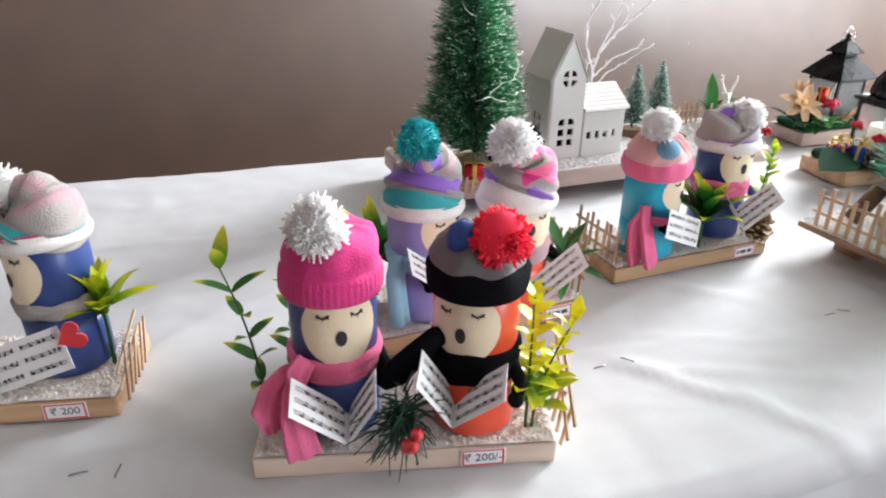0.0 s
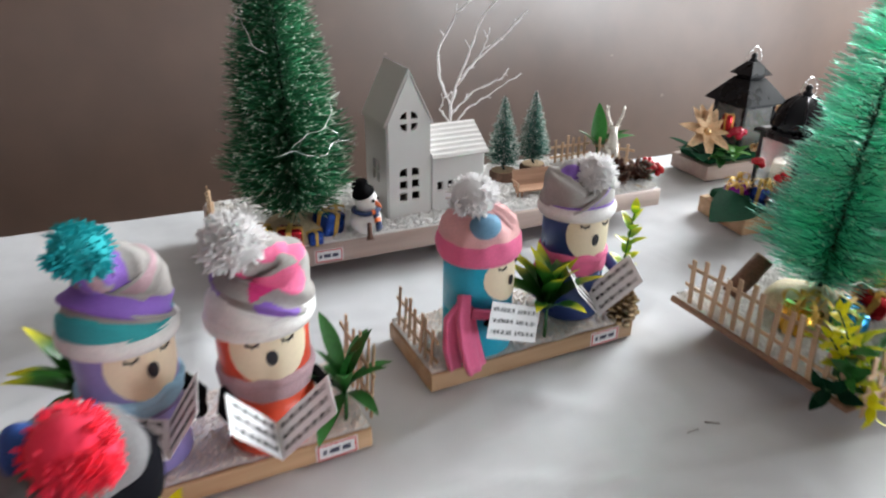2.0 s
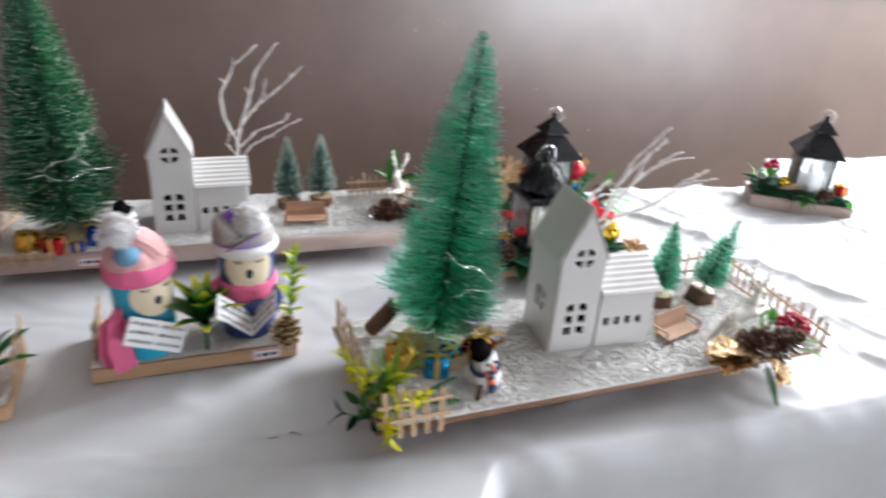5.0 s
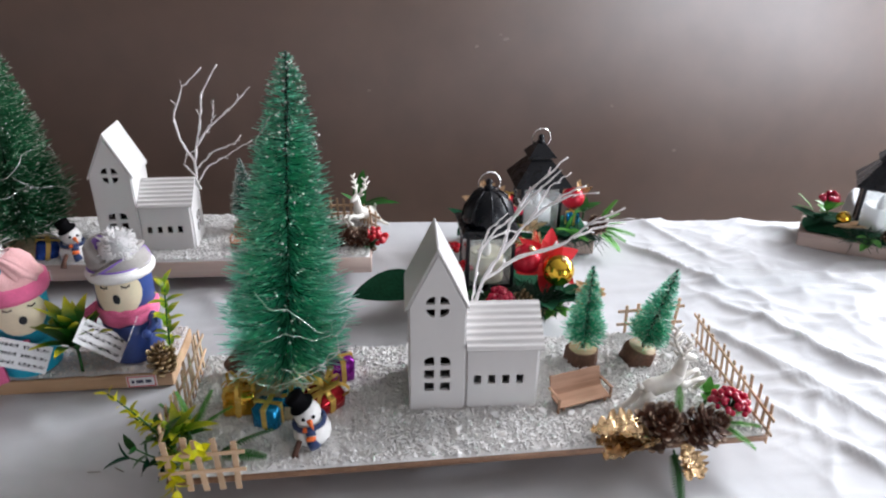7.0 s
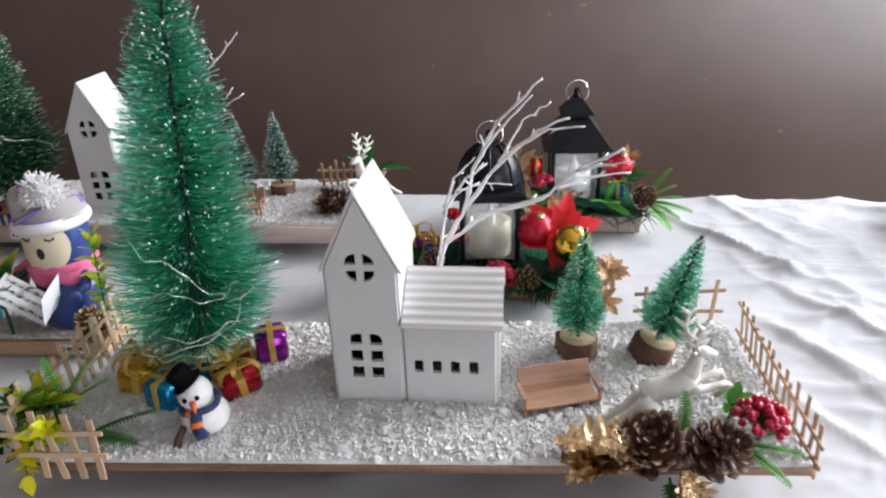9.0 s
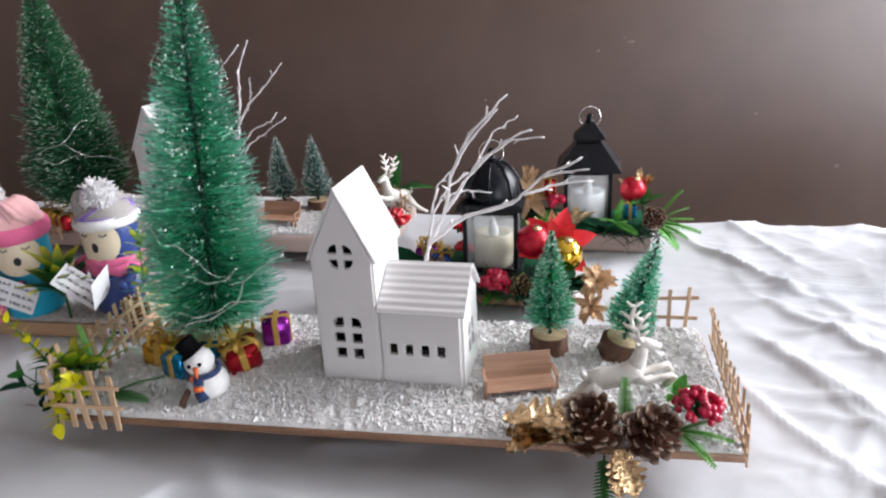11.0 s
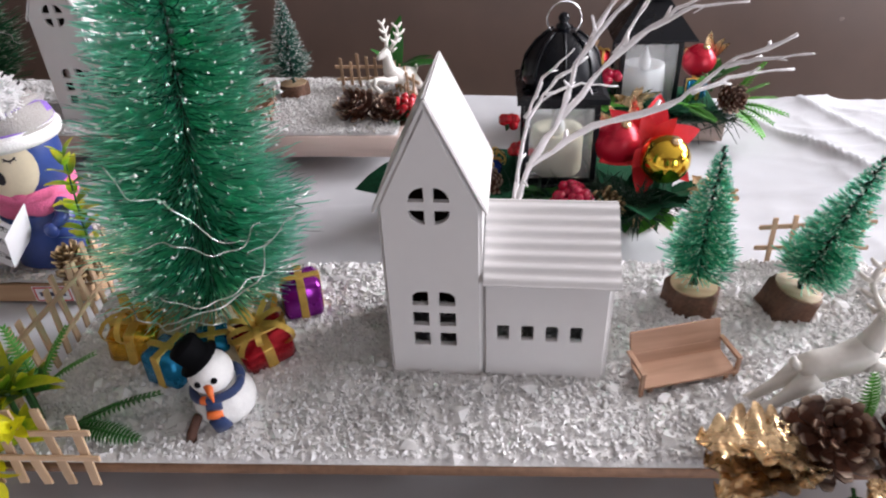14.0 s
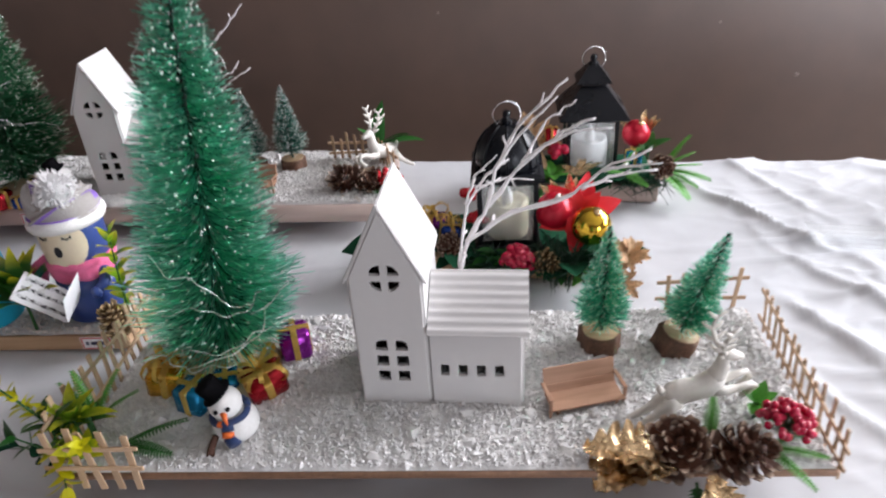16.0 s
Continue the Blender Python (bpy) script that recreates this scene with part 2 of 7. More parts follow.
M_FOILPURPLE = mat("purple foil wrap", (0.23, 0.012, 0.26), 0.24, 0.6, bump=0.8, bump_scale=160)
M_FOILGOLD = mat("gold foil wrap", (0.75, 0.42, 0.05), 0.25, 0.85, bump=0.9, bump_scale=160)
M_RIBBON = mat("gold gauze ribbon", (0.62, 0.40, 0.09), 0.4, 0.5, spread=0.2, scale=200)
M_PAPER = mat("white printed paper", (0.78, 0.78, 0.80), 0.7, spread=0.03)
M_INK = mat("black ink", (0.02, 0.02, 0.025), 0.7)
M_PENCIL = mat("blue-black pen writing", (0.05, 0.05, 0.09), 0.7)
M_TAGRED = mat("red label border", (0.62, 0.05, 0.05), 0.6)
M_FACE = mat("cream painted face", (0.78, 0.66, 0.48), 0.45, spread=0.04)
M_BLUE = mat("royal blue paint", (0.026, 0.055, 0.21), 0.35, spread=0.08)
M_CYAN = mat("turquoise blue paint", (0.012, 0.40, 0.58), 0.4, spread=0.08)
M_LAV = mat("lavender paint", (0.30, 0.26, 0.58), 0.4, spread=0.06)
M_SCARLET = mat("scarlet orange paint", (0.72, 0.075, 0.030), 0.35, spread=0.06)
KNIT = dict(rough=0.9, sheen=0.12, bump=0.8, bump_scale=900, spread=0.1, scale=80)
M_PINK = mat("pink jersey", (0.80, 0.15, 0.31), **KNIT)
M_HOTPINK = mat("hot pink rib knit", (0.66, 0.035, 0.21), **KNIT)
M_PALEPINK = mat("pale pink jersey", (0.76, 0.42, 0.42), **KNIT)
M_PURPLE = mat("purple sock knit", (0.24, 0.12, 0.50), **KNIT)
M_GREY = mat("grey sock knit", (0.34, 0.315, 0.30), **KNIT)
M_DARKGREY = mat("dark grey knit", (0.13, 0.125, 0.13), **KNIT)
M_TEAL = mat("teal knit band", (0.03, 0.36, 0.38), **KNIT)
M_WHITEKNIT = mat("white knit band", (0.78, 0.76, 0.74), **KNIT)
M_BLACKKNIT = mat("black knit", (0.004, 0.004, 0.006), 0.9, spread=0.1, bump=0.8, bump_scale=900, spec=0.06)
M_LIGHTBLUE = mat("light blue knit scarf", (0.30, 0.52, 0.68), **KNIT)
M_DUSTYBLUE = mat("dusty blue jersey", (0.14, 0.30, 0.45), **KNIT)
M_BLUEPRINT = mat("blue patterned cotton", (0.02, 0.07, 0.28), 0.8, spread=0.5, scale=250)
M_MAUVE = mat("dusty mauve knit", (0.42, 0.27, 0.30), **KNIT)
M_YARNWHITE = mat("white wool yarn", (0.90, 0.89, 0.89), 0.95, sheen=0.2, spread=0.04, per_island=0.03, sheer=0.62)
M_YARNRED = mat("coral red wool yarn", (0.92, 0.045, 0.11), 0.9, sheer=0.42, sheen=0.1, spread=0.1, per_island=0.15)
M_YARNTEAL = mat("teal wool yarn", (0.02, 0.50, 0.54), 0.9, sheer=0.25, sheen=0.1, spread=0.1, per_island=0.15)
M_REDHEART = mat("red felt heart", (0.55, 0.02, 0.03), 0.8, sheen=0.3)


# ---- mesh tools ----
class Shape:
    """Gathers pieces of one mesh: vertices, faces, a material slot and a tip value for each."""

    def __init__(self):
        self.v, self.f, self.m, self.s, self.tip = [], [], [], [], []

    def add(self, piece, m=None, slot=0, smooth=True, tip=None):
        verts, faces = piece
        n = len(self.v)
        for i, p in enumerate(verts):
            self.v.append(tuple(m @ Vector(p)) if m is not None else tuple(p))
            self.tip.append(tip[i] if tip is not None else 0.0)
        for q in faces:
            self.f.append(tuple(n + i for i in q))
            self.m.append(slot)
            self.s.append(smooth)
        return self

    def mesh(self, name, materials):
        me = bpy.data.meshes.new(name)
        me.from_pydata(self.v, [], self.f)
        for x in materials if isinstance(materials, (list, tuple)) else [materials]:
            me.materials.append(x)
        me.polygons.foreach_set("material_index", self.m)
        me.polygons.foreach_set("use_smooth", self.s)
        if any(self.tip):
            a = me.attributes.new("tip", "FLOAT", "POINT")
            a.data.foreach_set("value", self.tip)
        me.update()
        return me


def thing(name, m, label, category, group="", kind=""):
    ob = new(name)
    ob.empty_display_size = 0.02
    ob.matrix_world = m
    return tagged(ob, label, category, group, kind)


def solid(name, shape, materials, m, label, category, group="", kind=""):
    ob = new(name, shape.mesh(name, materials) if isinstance(shape, Shape) else shape)
    ob.matrix_world = m
    return tagged(ob, label, category, group, kind)


def part(name, shape, materials, parent, label="", m=None, kind=""):
    ob = new(name, shape.mesh(name, materials) if isinstance(shape, Shape) else shape)
    ob.parent = parent
    if m is not None:
        ob.matrix_local = m
    return tagged(ob, label, kind=kind)


def box(sx, sy, sz, b=0.0, at=(0, 0, 0)):
    """A box about its middle, with chamfered edges."""
    x, y, z = sx / 2, sy / 2, sz / 2
    cx, cy, cz = at
    if not b:
        vs = [(cx + i * x, cy + j * y, cz + k * z) for i in (-1, 1) for j in (-1, 1) for k in (-1, 1)]
        return vs, [(0, 1, 3, 2), (4, 6, 7, 5), (0, 4, 5, 1), (2, 3, 7, 6), (0, 2, 6, 4), (1, 5, 7, 3)]
    bm = bmesh.new()
    bmesh.ops.create_cube(bm, size=1)
    bmesh.ops.scale(bm, vec=(sx, sy, sz), verts=bm.verts)
    bmesh.ops.bevel(bm, geom=bm.edges[:], offset=b, segments=1, affect="EDGES")
    bm.verts.index_update()
    out = [(v.co.x + cx, v.co.y + cy, v.co.z + cz) for v in bm.verts], [tuple(v.index for v in f.verts) for f in bm.faces]
    bm.free()
    return out


def tube(points, radii, n=8):
    """A round rod along points, closed at both ends."""
    pts = [Vector(p) for p in points]
    if not isinstance(radii, (list, tuple)):
        radii = [radii] * len(pts)
    vs, fs = [], []
    side = None
    for i, p in enumerate(pts):
        way = (pts[min(i + 1, len(pts) - 1)] - pts[max(i - 1, 0)]).normalized()
        if side is None:
            side = way.orthogonal().normalized()
        side = (side - way * side.dot(way)).normalized()
        up = way.cross(side)
        for k in range(n):
            a = 2 * math.pi * k / n
            vs.append(p + radii[i] * (math.cos(a) * side + math.sin(a) * up))
    for i in range(len(pts) - 1):
        for k in range(n):
            a, b = i * n + k, i * n + (k + 1) % n
            fs.append((a, b, b + n, a + n))
    fs.append(tuple(range(n - 1, -1, -1)))
    fs.append(tuple(range(len(vs) - n, len(vs))))
    return vs, fs


def lathe(profile, n=28, wobble=None):
    """A surface of revolution about z from (radius, height) pairs; wobble(angle, height) scales the radius."""
    vs, fs = [], []
    for r, z in profile:
        for k in range(n):
            a = 2 * math.pi * k / n
            q = r * (wobble(a, z) if wobble else 1)
            vs.append((q * math.cos(a), q * math.sin(a), z))
    for i in range(len(profile) - 1):
        for k in range(n):
            a, b = i * n + k, i * n + (k + 1) % n
            fs.append((a, b, b + n, a + n))
    fs.append(tuple(range(n - 1, -1, -1)))
    fs.append(tuple(range(len(vs) - n, len(vs))))
    return vs, fs


def ball(r, n=16, sx=1, sy=1, sz=1, at=(0, 0, 0)):
    prof = [(max(r * math.sin(math.pi * i / n), r * 0.02), -r * math.cos(math.pi * i / n)) for i in range(n + 1)]
    vs, fs = lathe(prof, 2 * n)
    return [(x * sx + at[0], y * sy + at[1], z * sz + at[2]) for x, y, z in vs], fs


def leaf(length, width, bend=0.4, fold=0.25, seg=7, shape=0.55, curl=0.0):
    """A pointed leaf that rises from the origin along +y and bends down; returns the piece and its tip values."""
    vs, fs, tip = [], [], []
    y = z = 0.0
    ang = 0.0
    for i in range(seg + 1):
        u = i / seg
        w = width / 2 * max(0.06, math.sin(math.pi * min(1, 0.04 + 0.96 * u ** (0.5 + shape * 0.5))) ** 0.8) if i < seg else width * 0.01
        for s in (-1, 0, 1):
            vs.append((s * w, y, z + (abs(s) * w * fold)))
            tip.append(u)
        ang = -bend * u
        y += length / seg * math.cos(ang)
        z += length / seg * math.sin(ang)
    for i in range(seg):
        for k in (0, 1):
            a = 3 * i + k
            fs.append((a, a + 1, a + 4, a + 3))
    return (vs, fs), tip


def turn(x=0, y=0, z=0, at=(0, 0, 0), s=1.0):
    return Matrix.Translation(at) @ Euler((radians(x), radians(y), radians(z))).to_matrix().to_4x4() @ Matrix.Scale(s, 4)


def aim(at, way, roll=0.0, s=1.0):
    """A pose at a place whose +y runs along way."""
    q = Vector(way).normalized().to_track_quat("Y", "Z")
    return Matrix.Translation(at) @ q.to_matrix().to_4x4() @ Matrix.Rotation(radians(roll), 4, "Y") @ Matrix.Scale(s, 4)


def chips(places, sizes, rng, flat=0.7):
    """Many small broken stones as one mesh: jittered six-cornered shards, at random turns."""
    base = np.array([(1, 0, 0), (-1, 0, 0), (0, 1, 0), (0, -1, 0), (0.2, 0.1, 0.8), (0, 0, -1), (0.45, 0.55, 0.35), (-0.5, -0.5, 0.4)], float) * 0.60
    tris = [(0, 6, 4), (6, 2, 4), (2, 1, 4), (1, 7, 4), (7, 3, 4), (3, 0, 4), (0, 5, 6), (6, 5, 2), (1, 2, 5), (1, 5, 7), (7, 5, 3), (0, 3, 5)]
    sh = Shape()
    for p, s in zip(places, sizes):
        c = (base + rng.uniform(-0.20, 0.20, (8, 3))) * s * (1, rng.uniform(0.55, 1), flat * rng.uniform(0.8, 1.3) * (0.55 if s > 0.0042 else 1))
        e = Euler(rng.uniform(-0.38, 0.38, 2).tolist() + [rng.uniform(0, 6.3)]).to_matrix()
        c = c @ np.array(e).T + p
        n = len(sh.v)
        sh.v.extend(map(tuple, c.tolist()))
        sh.f.extend(tuple(n + i for i in q) for q in tris)
    sh.m, sh.s, sh.tip = [0] * len(sh.f), [False] * len(sh.f), [0.0] * len(sh.v)
    return sh


def bristles(height, radius_at, count, rng, width=0.0007, rise=0.18, low=0.0, pitch=0.0048):
    """The brush of a wire tree: thin flat hairs in the winding rows of a twisted wire, with tip values, and white
    specks on them for snow and for highlights.
    radius_at(u) for u from 0 below to 1 above."""
    sh, flecks = Shape(), Shape()
    octa = [(0, 2, 4), (2, 1, 4), (1, 3, 4), (3, 0, 4), (2, 0, 5), (1, 2, 5), (3, 1, 5), (0, 3, 5)]
    us = []
    while len(us) < count:
        u = rng.uniform(0, 1)
        if rng.uniform(0, 1) < 0.25 + 0.75 * radius_at(u) / radius_at(0.12):
            us.append(u)
    for u in us:
        a = rng.uniform(0, 2 * math.pi)
        row = u * height / pitch - a / (2 * math.pi)
        u = min(1.0, max(0.0, pitch * (round(row) + rng.normal(0, 0.15) + a / (2 * math.pi)) / height))
        r = radius_at(u) * rng.uniform(0.72, 1.08) * (1 + 0.22 * noise.noise((math.cos(a) * 2.2, math.sin(a) * 2.2, u * 13)))
        z = low + u * height
        stray = 0.34 if rng.random() < 0.16 else 0.11
        out = Vector((math.cos(a), math.sin(a), rise + 0.14 * noise.noise((math.cos(a) * 2.3, math.sin(a) * 2.3, u * 14 + 5)) + rng.uniform(-stray, stray)))
        side = out.cross(Vector((rng.normal(), rng.normal(), rng.normal()))).normalized() * width / 2
        p0 = Vector((0, 0, z - r * rise * 0.4))
        p1 = p0 + out * r * 0.62
        p2 = p0 + out * r + Vector((0, 0, rng.uniform(-0.06, 0.10) * r))
        n = len(sh.v)
        mid = p0.lerp(p2, 0.93)
        sh.v += [tuple(p0 - side), tuple(p0 + side), tuple(p1 - side), tuple(p1 + side), tuple(mid - side * 1.6), tuple(mid + side * 1.6), tuple(p2)]
        white = 1.0 if rng.random() < 0.55 else 0.84
        sh.tip += [0, 0, 0.62 * white, 0.62 * white, 0.93 * white, 0.93 * white, white]
        sh.f += [(n, n + 1, n + 3, n + 2), (n + 2, n + 3, n + 5, n + 4), (n + 4, n + 5, n + 6)]
        # the tall fine-haired tree gets extra white flecks that stand in for highlight streaks
        if rng.random() < (0.34 if height < 0.15 else 0.06 if width > 0.0006 else 0.11):
            c, k = p0.lerp(p2, rng.uniform(0.72, 0.98)), rng.uniform(0.0004, 0.0012) * (0.6 if height < 0.15 else 1)
            flecks.add(([(c.x + k, c.y, c.z), (c.x - k, c.y, c.z), (c.x, c.y + k, c.z), (c.x, c.y - k, c.z), (c.x, c.y, c.z + k), (c.x, c.y, c.z - k)], octa), smooth=False)
    sh.m, sh.s = [0] * len(sh.f), [False] * len(sh.f)
    return sh, flecks


def writing(text, size):
    """The mesh of a line of writing in the built-in font, centred, 0.1 mm thick."""
    cu = bpy.data.curves.new("writing", "FONT")
    cu.body, cu.size, cu.align_x, cu.align_y, cu.extrude = text, size, "CENTER", "CENTER", 0.00008
    ob = new("writing", cu)
    me = bpy.data.meshes.new_from_object(ob.evaluated_get(bpy.context.evaluated_depsgraph_get()))
    bpy.data.objects.remove(ob)
    return me

# ---- the room ----
T = 0.75  # table top
X0, X1, Y0, Y1, TOP = -2.6, 5.2, -3.0, 1.85, 2.9


def slab(name, lo, hi, material, label, category):
    sx, sy, sz = (b - a for a, b in zip(lo, hi))
    sh = Shape().add(box(sx, sy, sz), smooth=False)
    return solid(name, sh, material, Matrix.Translation([(a + b) / 2 for a, b in zip(lo, hi)]), label, category, kind="structure")


slab("floor", (X0 - 0.15, Y0 - 0.15, -0.1), (X1 + 0.15, Y1 + 0.15, 0), M_FLOOR, "grey terrazzo floor under the table", "floor")
slab("ceiling", (X0 - 0.15, Y0 - 0.15, TOP), (X1 + 0.15, Y1 + 0.15, TOP + 0.1), M_PLASTER, "plain off-white plaster ceiling", "ceiling")
slab("wall_west", (X0 - 0.15, Y0 - 0.15, 0), (X0, Y1 + 0.15, TOP), M_WALL, "plain brown painted wall", "wall")


def wall_with_hole(name, along, at, thick, a0, a1, h0, h1, z0, z1, material, label):
    """A wall with one opening, in four pieces butted together; along is the axis that it runs on."""
    sh = Shape()
    for lo, hi, zl, zh in ((a0, h0, 0, TOP), (h1, a1, 0, TOP), (h0, h1, 0, z0), (h0, h1, z1, TOP)):
        if hi - lo > 1e-4 and zh - zl > 1e-4:
            c, s = (lo + hi) / 2, hi - lo
            if along == "y":
                sh.add(box(thick, s, zh - zl, at=(at, c, (zl + zh) / 2)), smooth=False)
            else:
                sh.add(box(s, thick, zh - zl, at=(c, at, (zl + zh) / 2)), smooth=False)
    return solid(name, sh, material, Matrix(), label, "wall", kind="structure")


wall_with_hole("wall_east", "y", X1 + 0.075, 0.15, Y0 - 0.15, Y1, 0.34, 1.76, 0.30, 2.60, M_WALL, "brown painted wall with a wide window opening")
wall_with_hole("wall_south", "x", Y0 - 0.075, 0.15, X0, X1, 3.15, 4.95, 0.0, 2.1, M_WALL, "brown painted wall with a wide open doorway")

# the painted wall behind the table, with chips and scuffs in its paint
wall = wall_with_hole("wall_north", "x", Y1 + 0.075, 0.15, X0, X1 + 0.15, 2.40, 3.60, 1.22, 2.40, M_WALL, "glossy dark brown painted wall, scuffed and chipped")
rng = np.random.default_rng(5)
M_SCUFF = mat("pale chipped plaster", (0.32, 0.26, 0.23), 0.8, spread=0.2)
for x, z, s in ((1.715, 0.64, 0.007), (1.262, 0.918, 0.009), (1.248, 0.928, 0.004), (1.539, 0.756, 0.005), (0.926, 0.792, 0.005), (1.19, 0.90, 0.006)):
    sh = Shape()
    ring = [(s * (0.6 + 0.5 * rng.random()) * math.cos(k * 0.785), 0, s * (0.35 + 0.5 * rng.random()) * math.sin(k * 0.785)) for k in range(8)]
    sh.add((ring + [(a * 0.7, -0.0006, c * 0.7) for a, b, c in ring], [(k, (k + 1) % 8, 8 + (k + 1) % 8, 8 + k) for k in range(8)] + [tuple(range(8, 16))]), smooth=False)
    chip = part("paint_chip", sh, M_SCUFF, wall, "pale chip in the brown paint")
    chip.matrix_parent_inverse = wall.matrix_world.inverted()
    chip.matrix_world = Matrix.Translation((x, Y1 - 0.0005, z))

trunk = thing("cable_trunking", Matrix.Translation((2.09, Y1, 1.05)), "thin white plastic cable trunking fixed along the brown wall", "cable trunking")
part("channel", Shape().add(box(1.3, 0.010, 0.011, 0.0015, (0.65, -0.005, 0)), smooth=False), M_PLASTER, trunk)
for x in (0.03, 0.45, 0.90):
    part("cover_joint", Shape().add(box(0.004, 0.0112, 0.0122, 0.0004, (x, -0.0056, 0)), smooth=False), M_PLASTER, trunk)

# window in the opening on the right
win = thing("window_1", Matrix.Translation((X1 + 0.075, 1.05, 0.30)), "wide white window frame with clear panes", "window", kind="structure")
sh = Shape()
for c, s in (((0, 0, 0.03), (0.08, 1.42, 0.06)), ((0, 0, 2.27), (0.08, 1.42, 0.06)), ((0, -0.68, 1.15), (0.08, 0.06, 2.18)), ((0, 0.68, 1.15), (0.08, 0.06, 2.08)), ((0, 0, 1.1), (0.06, 0.05, 2.08))):
    sh.add(box(*s, b=0.004, at=c), smooth=False)
part("window_frame", sh, M_PLASTER, win)
win = thing("window_2", Matrix.Translation((3.00, Y1 + 0.09, 1.22)), "white window frame high in the brown wall", "window", kind="structure")
sh = Shape()
for c, s in (((0, 0, 0.03), (1.20, 0.08, 0.06)), ((0, 0, 1.15), (1.20, 0.08, 0.06)), ((-0.57, 0, 0.59), (0.06, 0.08, 1.06)), ((0.57, 0, 0.59), (0.06, 0.08, 1.06)), ((0, 0, 0.59), (0.05, 0.06, 1.06))):
    sh.add(box(*s, b=0.004, at=c), smooth=False)
part("window_frame", sh, M_PLASTER, win)


door = thing("door_1", Matrix.Translation((4.05, Y0 - 0.075, 0)), "white painted frame of a wide open doorway", "door", kind="structure")
for c, d in (((-0.87, 0, 1.02), (0.06, 0.12, 2.04)), ((0.87, 0, 1.02), (0.06, 0.12, 2.04)), ((0, 0, 2.07), (1.80, 0.12, 0.06))):
    part("door_frame", Shape().add(box(*d, b=0.004, at=c), smooth=False), M_PLASTER, door)

# ---- the table and its cloth ----
table = thing("table", Matrix.Translation((0.6, 0.82, 0)), "long plain wooden table under a white cloth", "table")
part("tabletop", Shape().add(box(4.2, 0.58, 0.025, 0.002, (0.2, 0, T - 0.028))), M_PINE, table)
for x in (-1.7, 0.2, 2.1):
    for y in (-0.24, 0.24):
        part("leg", Shape().add(box(0.05, 0.05, T - 0.042, 0.003, (x, y, (T - 0.042) / 2))), M_PINE, table)


def front_edge(x):
    s = min(1, max(0, (x - 0.905) / 0.060))
    return 0.438 + (0.510 + 0.03 * (x - 0.94) - 0.438) * s * s * (3 - 2 * s)


def back_edge(x):
    s = min(1, max(0, (x - 1.74) / 0.09))
    return 1.135 + 0.135 * s * s * (3 - 2 * s)


FOLDS = [  # long creases: from, to, height, width
    ((1.36, 0.905), (1.95, 0.955), 0.010, 0.016), ((1.37, 0.875), (1.9, 0.915), 0.007, 0.014), ((1.36, 1.02), (1.44, 0.90), 0.008, 0.016),
    ((1.40, 1.11), (1.46, 0.98), 0.007, 0.018), ((1.30, 1.12), (1.42, 0.93), 0.007, 0.02), ((1.42, 0.86), (1.60, 0.60), 0.010, 0.024),
    ((1.39, 0.80), (1.52, 0.56), 0.008, 0.020), ((1.36, 0.72), (1.46, 0.55), 0.006, 0.016), ((1.50, 0.84), (1.95, 0.74), 0.008, 0.022),
    ((1.55, 1.10), (1.78, 1.00), 0.007, 0.022), ((1.62, 0.70), (2.1, 0.60), 0.009, 0.03), ((0.80, 0.80), (0.98, 0.86), 0.003, 0.012),
    ((0.62, 0.62), (0.80, 0.66), 0.003, 0.014), ((0.56, 0.56), (0.72, 0.50), 0.004, 0.02), ((0.60, 0.60), (0.80, 0.52), 0.003, 0.016),
    ((0.70, 0.56), (0.95, 0.52), 0.004, 0.018), ((0.02, 0.75), (0.26, 0.80), 0.003, 0.014), ((-0.1, 0.92), (0.30, 0.90), 0.003, 0.02),
    ((0.20, 0.70), (0.34, 0.78), 0.003, 0.014), ((0.40, 0.84), (0.60, 0.80), 0.003, 0.012), ((1.0, 0.54), (1.1, 0.50), 0.003, 0.02), ((1.24, 0.56), (1.34, 0.50), 0.004, 0.02),
]


crease_rng = np.random.default_rng(77)
FOLDS = [(a, b, h * (0.80 if a[0] > 1.28 else 0.55), w * 0.55) for a, b, h, w in FOLDS]
for _ in range(84):  # finer creases, most of them on the crumpled end
    cx, cy = (crease_rng.uniform(1.34, 2.0), crease_rng.uniform(0.55, 1.15)) if _ < 34 else (crease_rng.uniform(0.0, 1.35), crease_rng.uniform(0.47, 0.98))
    ca, cl = crease_rng.choice([-0.9, 0.15, 0.3, 2.0]) + crease_rng.normal(0, 0.25), crease_rng.uniform(0.04, 0.16)
    FOLDS.append(((cx, cy), (cx + cl * math.cos(ca), cy + cl * math.sin(ca)), crease_rng.uniform(0.0012, 0.0036) * (1.35 if _ < 34 else 0.9), crease_rng.uniform(0.005, 0.012) * (1 if _ < 34 else 1.8)))


